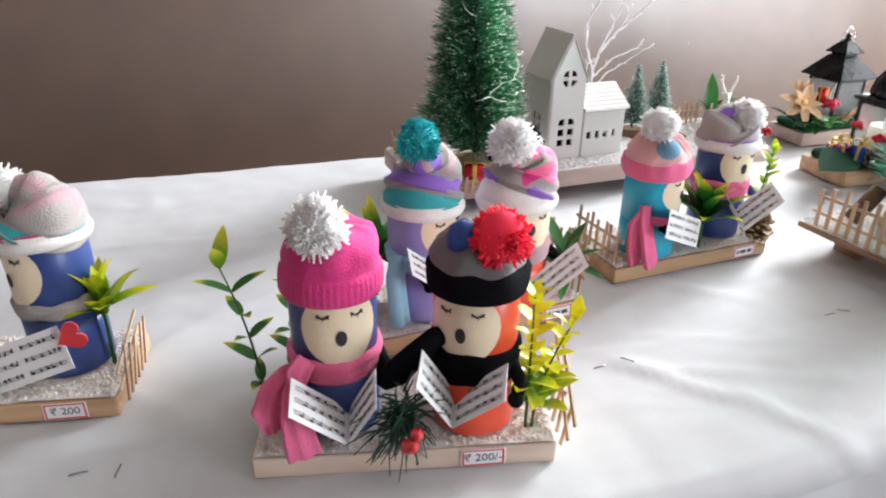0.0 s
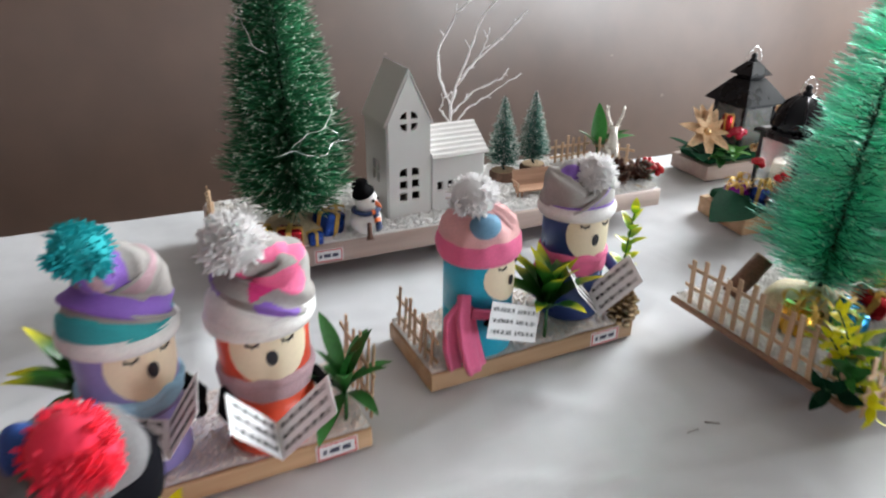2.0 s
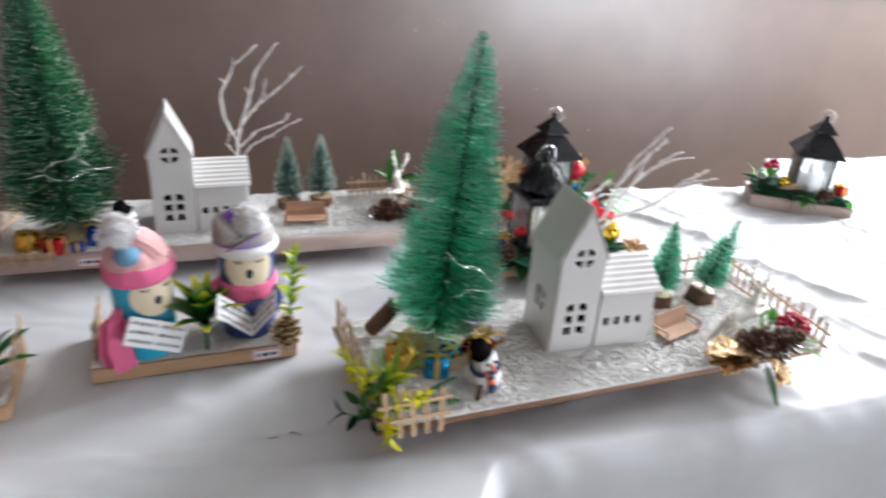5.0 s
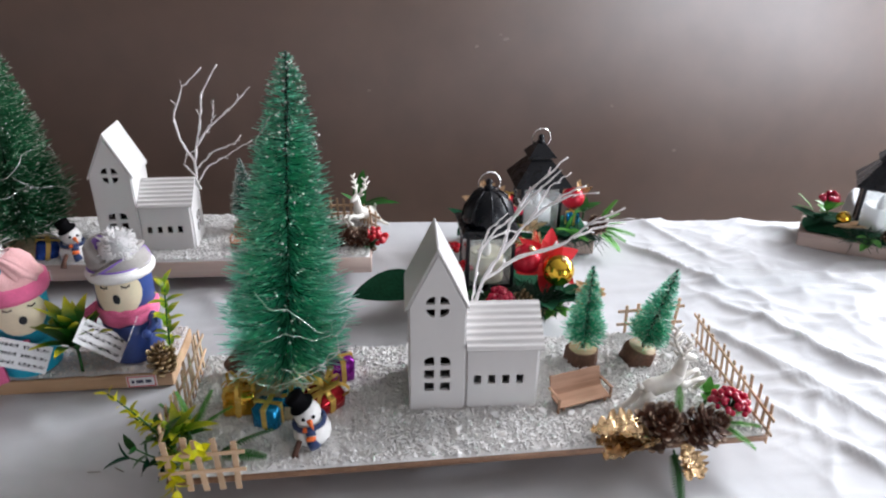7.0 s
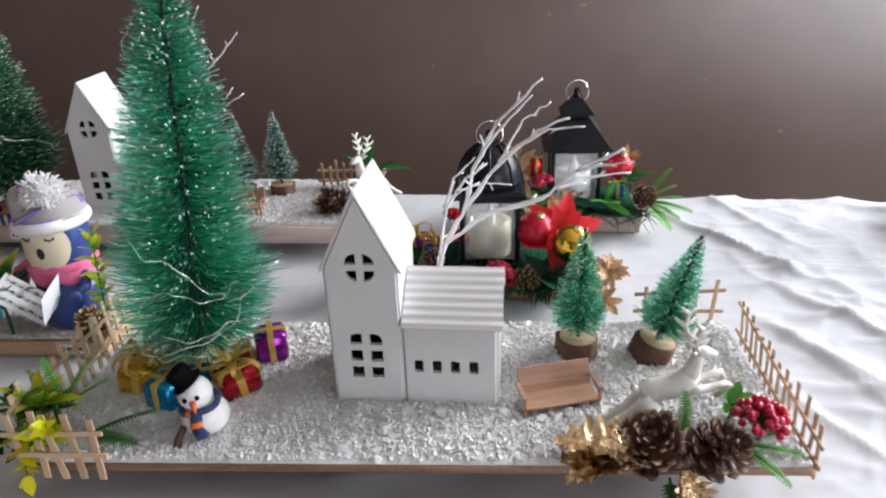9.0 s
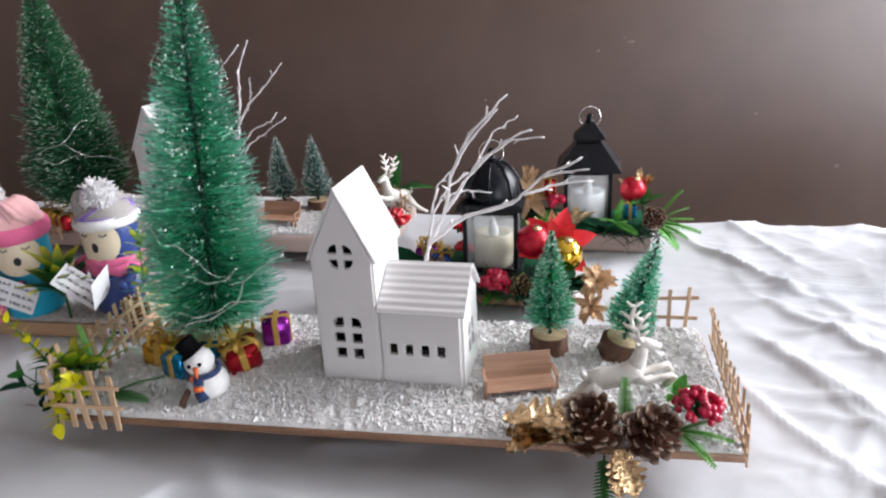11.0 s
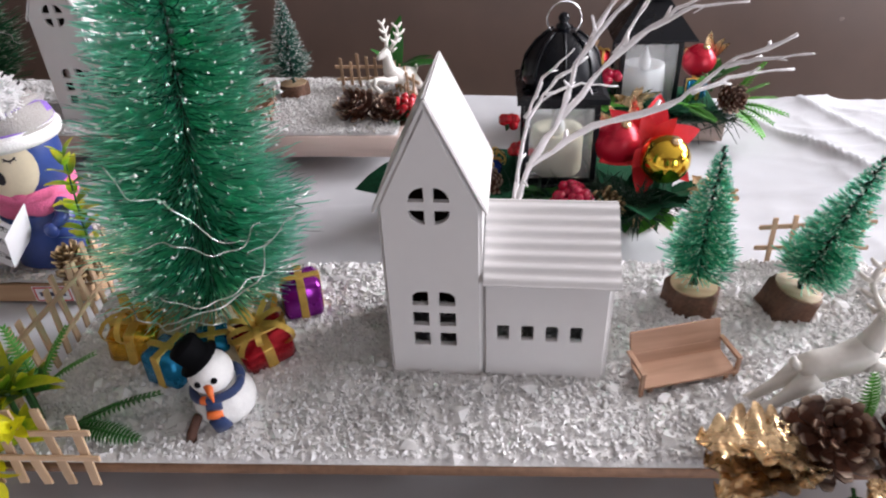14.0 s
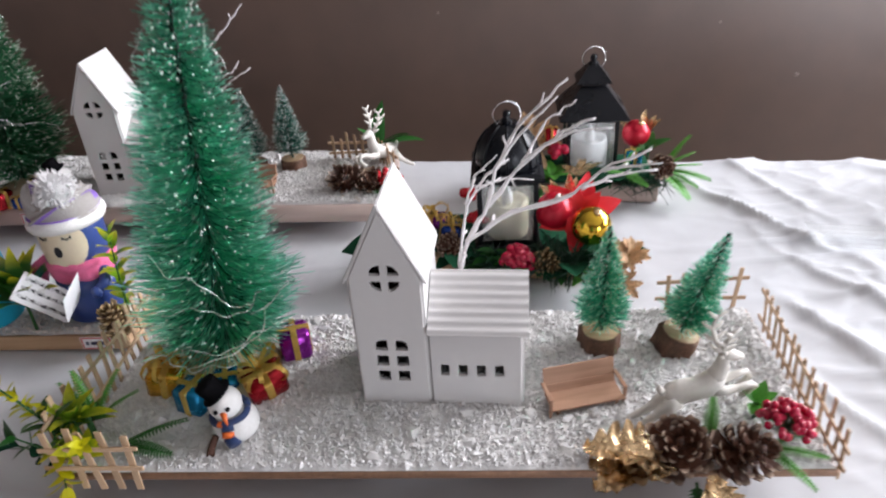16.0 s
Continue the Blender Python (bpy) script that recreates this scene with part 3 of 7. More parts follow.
def cloth_height(x, y):
    h = 0.0
    for (ax, ay), (bx, by), height, width in FOLDS:
        dx, dy = bx - ax, by - ay
        ln = math.hypot(dx, dy)
        u = ((x - ax) * dx + (y - ay) * dy) / ln / ln
        if -0.15 < u < 1.15:
            d = ((x - ax) * dy - (y - ay) * dx) / ln + 0.008 * noise.noise((x * 14, y * 14, 3.0))
            e = min(1, max(0, (u + 0.15) / 0.3)) * min(1, max(0, (1.15 - u) / 0.3))
            h += height * e * (0.9 * math.exp(-abs(d) / width * 1.7) if ax > 1.28 else math.exp(-(d / width * 1.6) ** 2))
    far = min(1, max(0, (x - 1.33) / 0.12))
    n = noise.noise((x * 9 + y * 5, y * 12 - x * 3, 0.3))
    h += (0.0010 + 0.0020 * far) * (1 - abs(n) * 2.2)
    far = 0.14 + 0.86 * far
    if far > 0:  # crumpled facets, strongest on the loose end
        warp = 0.25 * noise.noise((x * 7, y * 7, 4.0))
        d = noise.voronoi((x * 8 + y * 5 + warp, y * 13 - x * 2, 0.5))[0]
        e = noise.voronoi((x * 21 - y * 6, y * 26 + x * 6 + warp, 3.5))[0]
        h += far * (0.0026 * d[0] + 0.0012 * e[0] + 0.0030 * math.exp(-(d[1] - d[0]) / 0.07) + 0.0013 * math.exp(-(e[1] - e[0]) / 0.10))
    h += 0.0008 * noise.noise((x * 40, y * 40, 1.7))
    crease = 0.586 + 0.01 * noise.noise((x * 3, 0, 9))
    if x < 0.92:
        h += 0.0018 * (1 if y < crease else max(0, 1 - (y - crease) / 0.004)) * min(1, (0.92 - x) / 0.05)
    return h - 0.004


def build_cloth():
    xs = np.concatenate([np.arange(-1.35, 0.0, 0.012), np.arange(0.0, 0.915, 0.0075), np.arange(0.915, 0.96, 0.0022), np.arange(0.96, 1.2, 0.0075), np.arange(1.2, 2.05, 0.0042), np.arange(2.05, 2.75, 0.012)])
    n_top, n_front, n_back = 140, 34, 8
    vs, fs = [], []
    for x in xs:
        f, b = front_edge(x) + 0.004 * noise.noise((x * 5, 0, 0)), back_edge(x) + 0.006 * noise.noise((x * 6, 4, 0))
        for j in range(n_front):  # hanging front, from the hem upwards
            u = j / n_front
            z = 0.08 + (T - 0.024 - 0.08) * u
            sway = 0.018 * (1 - u) ** 0.7 * (math.sin(x * 34 + 2.5 * noise.noise((x * 3, 0, 7))) + 0.6 * noise.noise((x * 9, z * 3, 2)))
            tuck = max(0.0, 0.512 - front_edge(x)) * (1 - math.exp(-(T - 0.016 - z) / 0.008))
            vs.append((x, f - 0.012 + sway - 0.02 * (1 - u) + tuck, z))
        for j in range(n_top):
            y = f + (b - f) * j / (n_top - 1)
            d = min(y - f, b - y)
            drop = 0.014 * max(0, 1 - d / 0.014) ** 2
            vs.append((x, y - (0.010 if j == 0 else 0), T + cloth_height(x, y) - drop))
        for j in range(1, n_back + 1):
            vs.append((x, b + 0.010 + 0.004 * math.sin(x * 30) * j / n_back, T - 0.014 - 0.30 * j / n_back))
    n = n_top + n_front + n_back
    for i in range(len(xs) - 1):
        for j in range(n - 1):
            a = i * n + j
            fs.append((a, a + n, a + n + 1, a + 1))
    return Shape().add((vs, fs))


solid("tablecloth", build_cloth(), M_CLOTH, Matrix(), "creased white cotton tablecloth draped over the long table", "tablecloth")

# staples in the cloth along its front fold
for x, y, a in ((0.535, 0.571, 8), (0.559, 0.570, -50), (0.168, 0.565, 5), (0.191, 0.561, 75), (0.775, 0.585, 5), (0.795, 0.588, -30), (-0.12, 0.56, 12)):
    sh = Shape().add(tube([(-0.0055, 0, -0.002), (-0.005, 0, 0.0006), (0.005, 0, 0.0006), (0.0055, 0, -0.002)], 0.0005, 6))
    solid("staple", sh, M_STEEL, pose(x, y, T + cloth_height(x, y) + 0.0004, 0, 0, a), "small dull steel staple in the white tablecloth", "staple", "staples in the cloth")

# ---- kinds of things for the snow villages ----
def frame_at(x, y, angle, z=0.0):
    return pose(x, y, z, 0, 0, angle)


PLAN_A = frame_at(0.485, 0.889, 3.0, 0.766)   # slab with the village, front left lower corner
PLAN_B = frame_at(0.856, 0.537, 5.0, 0.7612)


def bed_height(x, y, w, d):
    """Low mounds of the chips, which thin out towards the board's edges."""
    edge = min(1, max(0, min(x, w - x, y, d - y) / 0.012))
    return edge * (0.0012 + 0.0022 * noise.noise((x * 30, y * 30, 1)) + 0.0013 * noise.noise((x * 85, y * 85, 6)))


def snow_bed(w, d, z, n, rng, small, large, keep_out=()):
    places, sizes = [], []
    while len(places) < n:
        x, y = rng.uniform(0.003, w - 0.003), rng.uniform(0.003, d - 0.003)
        s = rng.uniform(small, large) * (1.0 if rng.random() < 0.955 else (1.7 if rng.random() < 0.72 else 3.0))
        places.append((x, y, z + rng.uniform(-0.0004, 0.0010) + bed_height(x, y, w, d)))
        sizes.append(s)
    return chips(places, sizes, rng, 0.95)


def village_base(m, w, d, thick, material, label, rng):
    """A slab on hidden blocks, covered with a bed of white chips."""
    base = thing("village_tray", m, label, "display tray", "snow village trays")
    part("board", Shape().add(box(w, d, thick, 0.0012, (w / 2, d / 2, 0.020 - thick / 2))), material, base)
    for x in (0.06, w - 0.06):
        for y in (0.075, d - 0.03):
            part("foot", Shape().add(box(0.03, 0.03, 0.0355 - thick, 0.001, (x, y, (0.004 - thick) / 2))), M_HARDBOARD, base)
    bed = [(x * w, y * d, 0.0206 + (0 if min(x, 1 - x, y, 1 - y) < 0.011 else 0.0016 + bed_height(x * w, y * d, w, d))) for x in np.linspace(0.004, 0.996, 150) for y in np.linspace(0.01, 0.99, 50)]
    part("grit_bed", Shape().add((bed, [(i * 50 + j, i * 50 + 50 + j, i * 50 + 51 + j, i * 50 + j + 1) for i in range(149) for j in range(49)])), M_GLUE, base)
    part("snow_layer", snow_bed(w, d, 0.0226, 24000, rng, 0.0010, 0.0034), M_CHIP, base, "loose white marble chips", kind="stuff")
    return base


rng = np.random.default_rng(11)
TRAY_A = village_base(PLAN_A, 0.505, 0.150, 0.021, M_DULLWOOD, "pinkish wooden slab covered with white chips", rng)
village_base(PLAN_B, 0.489, 0.168, 0.0055, M_HARDBOARD, "thin brown board covered with white marble chips", rng)


# ---- glazed house ----
def prism(poly, axis, lo, hi):
    """A polygon in the plane across an axis, drawn out along it."""
    def place(a, b, c):
        return {"y": (a, c, b), "x": (c, a, b)}[axis]
    n = len(poly)
    vs = [place(a, b, lo) for a, b in poly] + [place(a, b, hi) for a, b in poly]
    fs = [tuple(range(n)), tuple(range(2 * n - 1, n - 1, -1))] + [(k, n + k, n + (k + 1) % n, (k + 1) % n) for k in range(n)]
    return vs, fs


def rect(cx, cz, w, h, arch=0):
    """A pane's outline; arch 1 or -1 rounds its upper outer corner on that side."""
    pts = [(cx - w / 2, cz - h / 2), (cx + w / 2, cz - h / 2)]
    if arch > 0:
        pts += [(cx + w / 2, cz), (cx + w * 0.42, cz + h * 0.25), (cx + w * 0.2, cz + h * 0.43), (cx - w * 0.1, cz + h / 2), (cx - w / 2, cz + h / 2)]
    elif arch < 0:
        pts += [(cx + w / 2, cz + h / 2), (cx + w * 0.1, cz + h / 2), (cx - w * 0.2, cz + h * 0.43), (cx - w * 0.42, cz + h * 0.25), (cx - w / 2, cz)]
    else:
        pts += [(cx + w / 2, cz + h / 2), (cx - w / 2, cz + h / 2)]
    return pts


def clean(me):
    bm = bmesh.new()
    bm.from_mesh(me)
    bmesh.ops.recalc_face_normals(bm, faces=bm.faces)
    bm.to_mesh(me)
    bm.free()
    return me


def cut(shape, cutters, name):
    """The mesh of a closed shape less all the cutters."""
    a = new("solid_piece", clean(shape.mesh(name, [M_CERAMIC, M_INSIDE])))
    bm = [new("cutter", clean(c.mesh("cutter", [M_CERAMIC, M_INSIDE]))) for c in cutters]
    for c in bm:
        mod = a.modifiers.new("cut", "BOOLEAN")
        mod.operation, mod.solver, mod.object = "DIFFERENCE", "EXACT", c
    me = bpy.data.meshes.new_from_object(a.evaluated_get(bpy.context.evaluated_depsgraph_get()))
    for o in (a, *bm):
        bpy.data.objects.remove(o)
    me.name = name
    return me


TW, TD, TH, TA = 0.0485, 0.064, 0.105, 0.1545   # tower: width, depth, eave, apex
WW, WD, WH, WA = 0.0640, 0.058, 0.0650, 0.0880  # wing


def soften(me, w):
    """Rounds the sharp edges of a glazed piece a little."""
    bm = bmesh.new()
    bm.from_mesh(me)
    bmesh.ops.remove_doubles(bm, verts=bm.verts, dist=1e-5)
    edges = [e for e in bm.edges if len(e.link_faces) == 2 and e.calc_face_angle(0) > 0.5]
    bmesh.ops.bevel(bm, geom=edges, offset=w, segments=2, affect="EDGES", clamp_overlap=True)
    for f in bm.faces:
        f.smooth = False
    bm.to_mesh(me)
    bm.free()
    return me


def rounded(shape, w):
    """A closed shape with all its edges rounded."""
    me = clean(shape.mesh("block", M_CERAMIC))
    bm = bmesh.new()
    bm.from_mesh(me)
    bmesh.ops.bevel(bm, geom=bm.edges[:], offset=w, segments=3, affect="EDGES")
    bm.verts.index_update()
    out = Shape().add(([tuple(v.co) for v in bm.verts], [tuple(v.index for v in f.verts) for f in bm.faces]), smooth=False)
    bm.free()
    return out


def house_meshes():
    tower = Shape().add(prism([(0, -0.01), (TW, -0.01), (TW, TH), (TW / 2, TA), (0, TH)], "y", 0, TD), smooth=False)
    tower = rounded(tower, 0.0016)
    t = 0.0035
    hollow = Shape().add(prism([(t, -0.02), (TW - t, -0.02), (TW - t, TH - 0.002), (TW / 2, TA - 0.009), (t, TH - 0.002)], "y", t, TD - t), smooth=False, slot=1)
    panes = Shape()
    cx = TW / 2
    for sx in (-1, 1):  # round window in quarters
        for sz in (-1, 1):
            arc = [(cx + sx * (0.0022 + 0.0075 * math.sin(k * math.pi / 10)), 0.105 + sz * (0.0022 + 0.0075 * math.cos(k * math.pi / 10))) for k in range(6)]
            panes.add(prism([(cx + sx * 0.0022, 0.105 + sz * 0.0022)] + arc, "y", -0.004, t + 0.003), smooth=False)
        for row, z in enumerate((0.0262, 0.0392, 0.0522)):
            panes.add(prism(rect(cx + sx * 0.0068, z, 0.0083, 0.0084, sx if row == 2 else 0), "y", -0.004, t + 0.003), smooth=False)
    for sy in (-1, 1):  # side windows
        for row, z in enumerate((0.042, 0.055)):
            panes.add(prism(rect(0.032 + sy * 0.006, z, 0.0075, 0.0105, sy if row else 0), "x", -0.004, t + 0.003), smooth=False)
    body = soften(cut(tower, [hollow, panes], "tower_wall"), 0.0011)
    wing = Shape().add(prism([(0, -0.01), (WD, -0.01), (WD, WH), (WD * 0.6, WA - 0.003), (0, WH)], "x", TW - 0.001, TW + WW), smooth=False)
    wing = rounded(wing, 0.0026)
    hollow = Shape().add(prism([(t, -0.02), (WD - t, -0.02), (WD - t, WH - 0.002), (WD * 0.6, WA - 0.008), (t, WH - 0.002)], "x", TW + t, TW + WW - t), smooth=False, slot=1)
    panes = Shape()
    for x in (0.0590, 0.0712, 0.0834, 0.0956):
        panes.add(prism(rect(x, 0.0322, 0.0060, 0.0090), "y", -0.004, t + 0.003), smooth=False)
    for sy in (-1, 1):
        for row, z in enumerate((0.026, 0.040)):
            panes.add(prism(rect(0.030 + sy * 0.006, z, 0.0075, 0.0105, sy if row else 0), "x", TW + WW - t - 0.003, TW + WW + 0.004), smooth=False)
    wing_body = soften(cut(wing, [hollow, panes], "wing_wall"), 0.0011)

    def roof_plane(a, b, y0, y1, thick, ribs, axis):
        """One pitch of a roof between its eave a and ridge b (pairs across, up), with rolled courses."""
        sh = Shape()
        (ax, az), (bx, bz) = a, b
        ln = math.hypot(bx - ax, bz - az)
        ux, uz = (bx - ax) / ln, (bz - az) / ln
        nx, nz = (-uz, ux) if ux * 1 > 0 else (uz, -ux)
        n = ribs * 8
        pts = []
        for k in range(n + 1):
            s = k / n
            bulge = thick * (0.55 + 0.34 * math.sin(math.pi * ribs * s) ** 2) if ribs > 1 else thick * (0.55 + 0.12 * math.sin(math.pi * s))
            pts.append((ax + ux * ln * s + nx * bulge, az + uz * ln * s + nz * bulge))
        pts += [(bx, bz), (ax, az)]
        sh.add(prism(pts, axis, y0, y1), smooth=True)
        return sh

    o = 0.0024
    k = (TA - TH) / (TW / 2)
    roof = Shape()
    e = 0.0030
    chevron = [(-o, TH - o * k - 0.001), (TW / 2, TA - 0.001), (TW + o, TH - o * k - 0.001), (TW + o + 0.0004, TH - o * k + e * 0.75), (TW / 2, TA + e), (-o - 0.0004, TH - o * k + e * 0.75)]
    roof = rounded(Shape().add(prism(chevron, "y", -0.0004, TD + 0.0004), smooth=False), 0.0013)
    wing_roof = Shape()
    for a, b in (((-o, WH - o), (WD * 0.6, WA)), ((WD + o, WH - o), (WD * 0.6, WA))):
        p = roof_plane(a, b, TW + 0.0006, TW + WW + 0.0022, 0.0032, 7, "x")
        wing_roof.add((p.v, p.f), smooth=False)
    return body, clean(roof.mesh("tower_roof", M_CERAMIC)), wing_body, clean(wing_roof.mesh("wing_roof", M_CERAMIC))


HOUSE = house_meshes()


def ceramic_house(m, label):
    h = thing("ceramic_house", m, label, "ornament house", "white ceramic houses")
    for name, me in zip(("tower_wall", "tower_roof", "wing_wall", "wing_roof"), HOUSE):
        part(name, me, None, h)
    return h


SNOW_Z = 0.787
ceramic_house(frame_at(1.0403, 0.6149, 1.5, SNOW_Z - 0.004), "white glazed ceramic church house with cut-out windows on white chips")
ceramic_house(frame_at(0.655, 0.924, 5, SNOW_Z - 0.001), "white glazed ceramic church house standing before a bare white branch")


# ---- brush trees ----
def big_radius(u):
    return 0.0595 * (min(1, 0.52 + 4.8 * u) if u < 0.1 else 1) * (1 - u) ** 0.70 + 0.003


def brush_tree(m, height, radius_at, count, material, label, rng, width, wire_turns=0, disc=0.0, stump=0.0, group=""):
    tree = thing("brush_tree", m, label, "artificial tree", group)
    low = 0.0
    if disc:
        low = disc * 0.25
        part("fibre_base", Shape().add(lathe([(disc, 0.0), (disc * 1.02, 0.004), (disc * 0.9, 0.012), (disc * 0.45, low + 0.006), (0.004, low + 0.012)], 40)), M_RAFFIA, tree, "pale fibre base")
        low += 0.017
    if stump:
        sh = Shape()
        wob = [1 + 0.09 * math.sin(5 * a) + 0.05 * math.sin(11 * a + 1) for a in np.linspace(0, 2 * math.pi, 24, endpoint=False)]
        prof = lathe([(stump * 1.05, -0.002), (stump, 0.004), (stump * 0.98, 0.0155)], 24, lambda a, z: wob[int(round(a / 2 / math.pi * 24)) % 24])
        part("log_slice", sh.add(prof), M_BARK, tree, "round slice of log with bark")
        part("cut_face", Shape().add(lathe([(stump * 0.9, 0.0150), (stump * 0.89, 0.0162)], 24), smooth=False), M_CUT, tree)
        low = 0.016
    part("wire_stem", Shape().add(tube([(0.0009 * math.cos(k), 0.0009 * math.sin(k), low * 0.6 + (height - low * 0.6) * k / 80) for k in range(81)], [(0.0017 if stump else 0.0027) * (1 - 0.5 * k / 80) for k in range(81)], 6)), M_WIRE, tree)
    lift = 0.007 if stump else 0
    brush, flecks = bristles(height - low - lift, radius_at, count, rng, width, low=low + lift, pitch=0.0034 if stump else 0.0048)
    part("bristles", brush, material, tree, kind="stuff")
    part("snow_and_glint_specks", flecks, M_SNOW, tree, "white specks of snow and painted glints", kind="stuff")
    for k in range(wire_turns):  # loose silver wires laid round the brush
        pts = []
        a0, u0 = rng.uniform(0, 6.28), rng.uniform(0.02, 0.75)
        for s in range(26):
            u = min(0.96, u0 + (0.16 * math.sin(k * 2.1)) * s / 25 + 0.012 * math.sin(s * 0.35 + k * 1.7))
            a = a0 + 1.3 * s / 25
            r = radius_at(max(u, 0.01)) * (1.0 + 0.16 * noise.noise((s * 0.23, k, 0)))
            pts.append((r * math.cos(a), r * math.sin(a), low + u * (height - low)))
        part("silver_wire", Shape().add(tube(pts, 0.00036, 5)), M_SILVER, tree)
    return tree


rng = np.random.default_rng(3)
TREE_B = Matrix.Translation((0.932, 0.639, SNOW_Z - 0.002)) @ turn(-1, 4.3, 0)
brush_tree(TREE_B, 0.300, big_radius, 7400, M_BRUSH, "tall green bottle-brush tree with frosted tips and silver wire", rng, 0.00052, 10, 0.038, group="tall brush trees")
TREE_A = Matrix.Translation((0.563, 0.930, SNOW_Z + 0.001)) @ turn(0, -1.6, 0)
brush_tree(TREE_A, 0.305, lambda u: big_radius(u) * 1.10, 9000, M_BRUSH_DARK, "tall dusky green bottle-brush tree with beaded wire", rng, 0.0007, 8, 0.035, group="tall brush trees")


def small_radius(u):
    return 0.0220 * (min(1, 0.7 + 3.0 * u)) * (1 - u) ** 0.85 + 0.0016


for x, y, lean_x, lean_y, me, label, wd in (
        (1.207, 0.688, 0, 1, M_BRUSH_FROST, "small frosted green brush tree upright on a slice of log", 0.0005),
        (1.262, 0.690, 2, 14, M_BRUSH_FROST, "small frosted green brush tree leaning on its slice of log", 0.0005),
        (0.819, 0.995, 0, -1, M_BRUSH_TEAL, "small dusky brush tree on a slice of log beside the bench", 0.0005),
        (0.864, 1.005, 0, -1, M_BRUSH_TEAL, "small dusky brush tree on a slice of log behind the bench", 0.0005)):
    brush_tree(Matrix.Translation((x, y, SNOW_Z - (0.003 if y < 0.8 else 0))) @ turn(lean_x, lean_y, 0), 0.104, small_radius, 2100, me, label, rng, wd, 0, 0, 0.0150, "small brush trees")

# ---- kinds of small things ----
STICKS = {}


def stick(length, w=0.0031, t=0.0014):
    key = (round(length, 3), w, t)
    if key not in STICKS:
        STICKS[key] = Shape().add(box(w, t, length, 0.0002, (0, 0, length / 2)), smooth=False).mesh("stick", M_STICK)
    return STICKS[key]


def fence(start, end, z, n, height, label, rng, rails=(0.35, 0.72), lean=0.0, jitter=4.0, cross=0.0, rail_y=0.0006, slant=0.0, w=0.0031):
    """A little fence of glued sticks between two points: pickets in front, rails behind; cross tilts them to a lattice."""
    (ax, ay), (bx, by) = start, end
    ln = math.hypot(bx - ax, by - ay)
    f = thing("stick_fence", pose(ax, ay, z, 0, 0, math.degrees(math.atan2(by - ay, bx - ax))) @ turn(lean), label, "fence", "little stick fences")
    for k in range(n):
        x = ln * (k + 0.5) / n
        h = height * rng.uniform(0.9, 1.08)
        part("picket", stick(round(h * 250) / 250, w), None, f, m=turn(rng.uniform(-2, 2), cross + slant + rng.uniform(-jitter, jitter), 0, (x, -0.0010, rng.uniform(-0.001, 0.001))))
    for u in rails:
        part("rail", stick(round((ln + 0.006) * 250) / 250), None, f, m=turn(0, 90 - cross + rng.uniform(-2, 2), 0, (-0.003, rail_y, height * u)))
    return f


LEAVES = {}


def leaf_mesh(kind, material, length, width, bend=0.5, fold=0.25, shape=0.55):
    key = (kind, material.name)
    if key not in LEAVES:
        piece, tip = leaf(length, width, bend, fold, 8, shape)
        LEAVES[key] = Shape().add(piece, tip=tip).mesh(kind, material)
    return LEAVES[key]


def rosette(m, label, me, n, rng, rise=(25, 80), s=(0.75, 1.1), stem=0.015, group="artificial plants", low=None):
    """Leaves that spring from one short stem."""
    p = thing("leafy_plant", m, label, "artificial plant", group)
    part("stem", Shape().add(tube([(0, 0, -0.004), (0.0005, 0, stem * 0.6), (0, 0, stem)], [0.0016, 0.0014, 0.001], 7)), M_STEM, p)
    for k in range(n):
        e = rise[0] + (rise[1] - rise[0]) * (k / max(1, n - 1)) + rng.uniform(-6, 6)
        a = k * 137.5 + rng.uniform(-15, 15)
        part("leaf", me, None, p, m=Matrix.Translation((0, 0, stem * rng.uniform(0.75, 1.0))) @ turn(0, 0, a) @ turn(e) @ Matrix.Scale(rng.uniform(*s), 4))
    return p


def sprig(m, label, me, height, pairs, rng, bow=(0.006, 0.0), s=(0.7, 1.0), top=None, rise=35, group="artificial plants", top_from=0.6):
    """A thin bowed stem with pairs of leaves."""
    p = thing("leafy_sprig", m, label, "artificial plant", group)
    pts = [(bow[0] * (k / 10) ** 2, bow[1] * (k / 10) ** 2, height * k / 10 - 0.003) for k in range(11)]
    part("stem", Shape().add(tube(pts, [0.0011 - 0.0006 * k / 10 for k in range(11)], 6)), M_STEM, p)
    for k in range(pairs):
        u = 0.22 + 0.76 * k / max(1, pairs - 1)
        at = (bow[0] * u * u, bow[1] * u * u, height * u - 0.003)
        for side in (0, 180):
            part("leaf", top if top is not None and u > top_from else me, None, p, m=Matrix.Translation(at) @ turn(0, 0, side + k * 68 + rng.uniform(-20, 20)) @ turn(rise + rng.uniform(-12, 15) + 25 * (u > 0.9)) @ Matrix.Scale(rng.uniform(*s), 4))
    return p


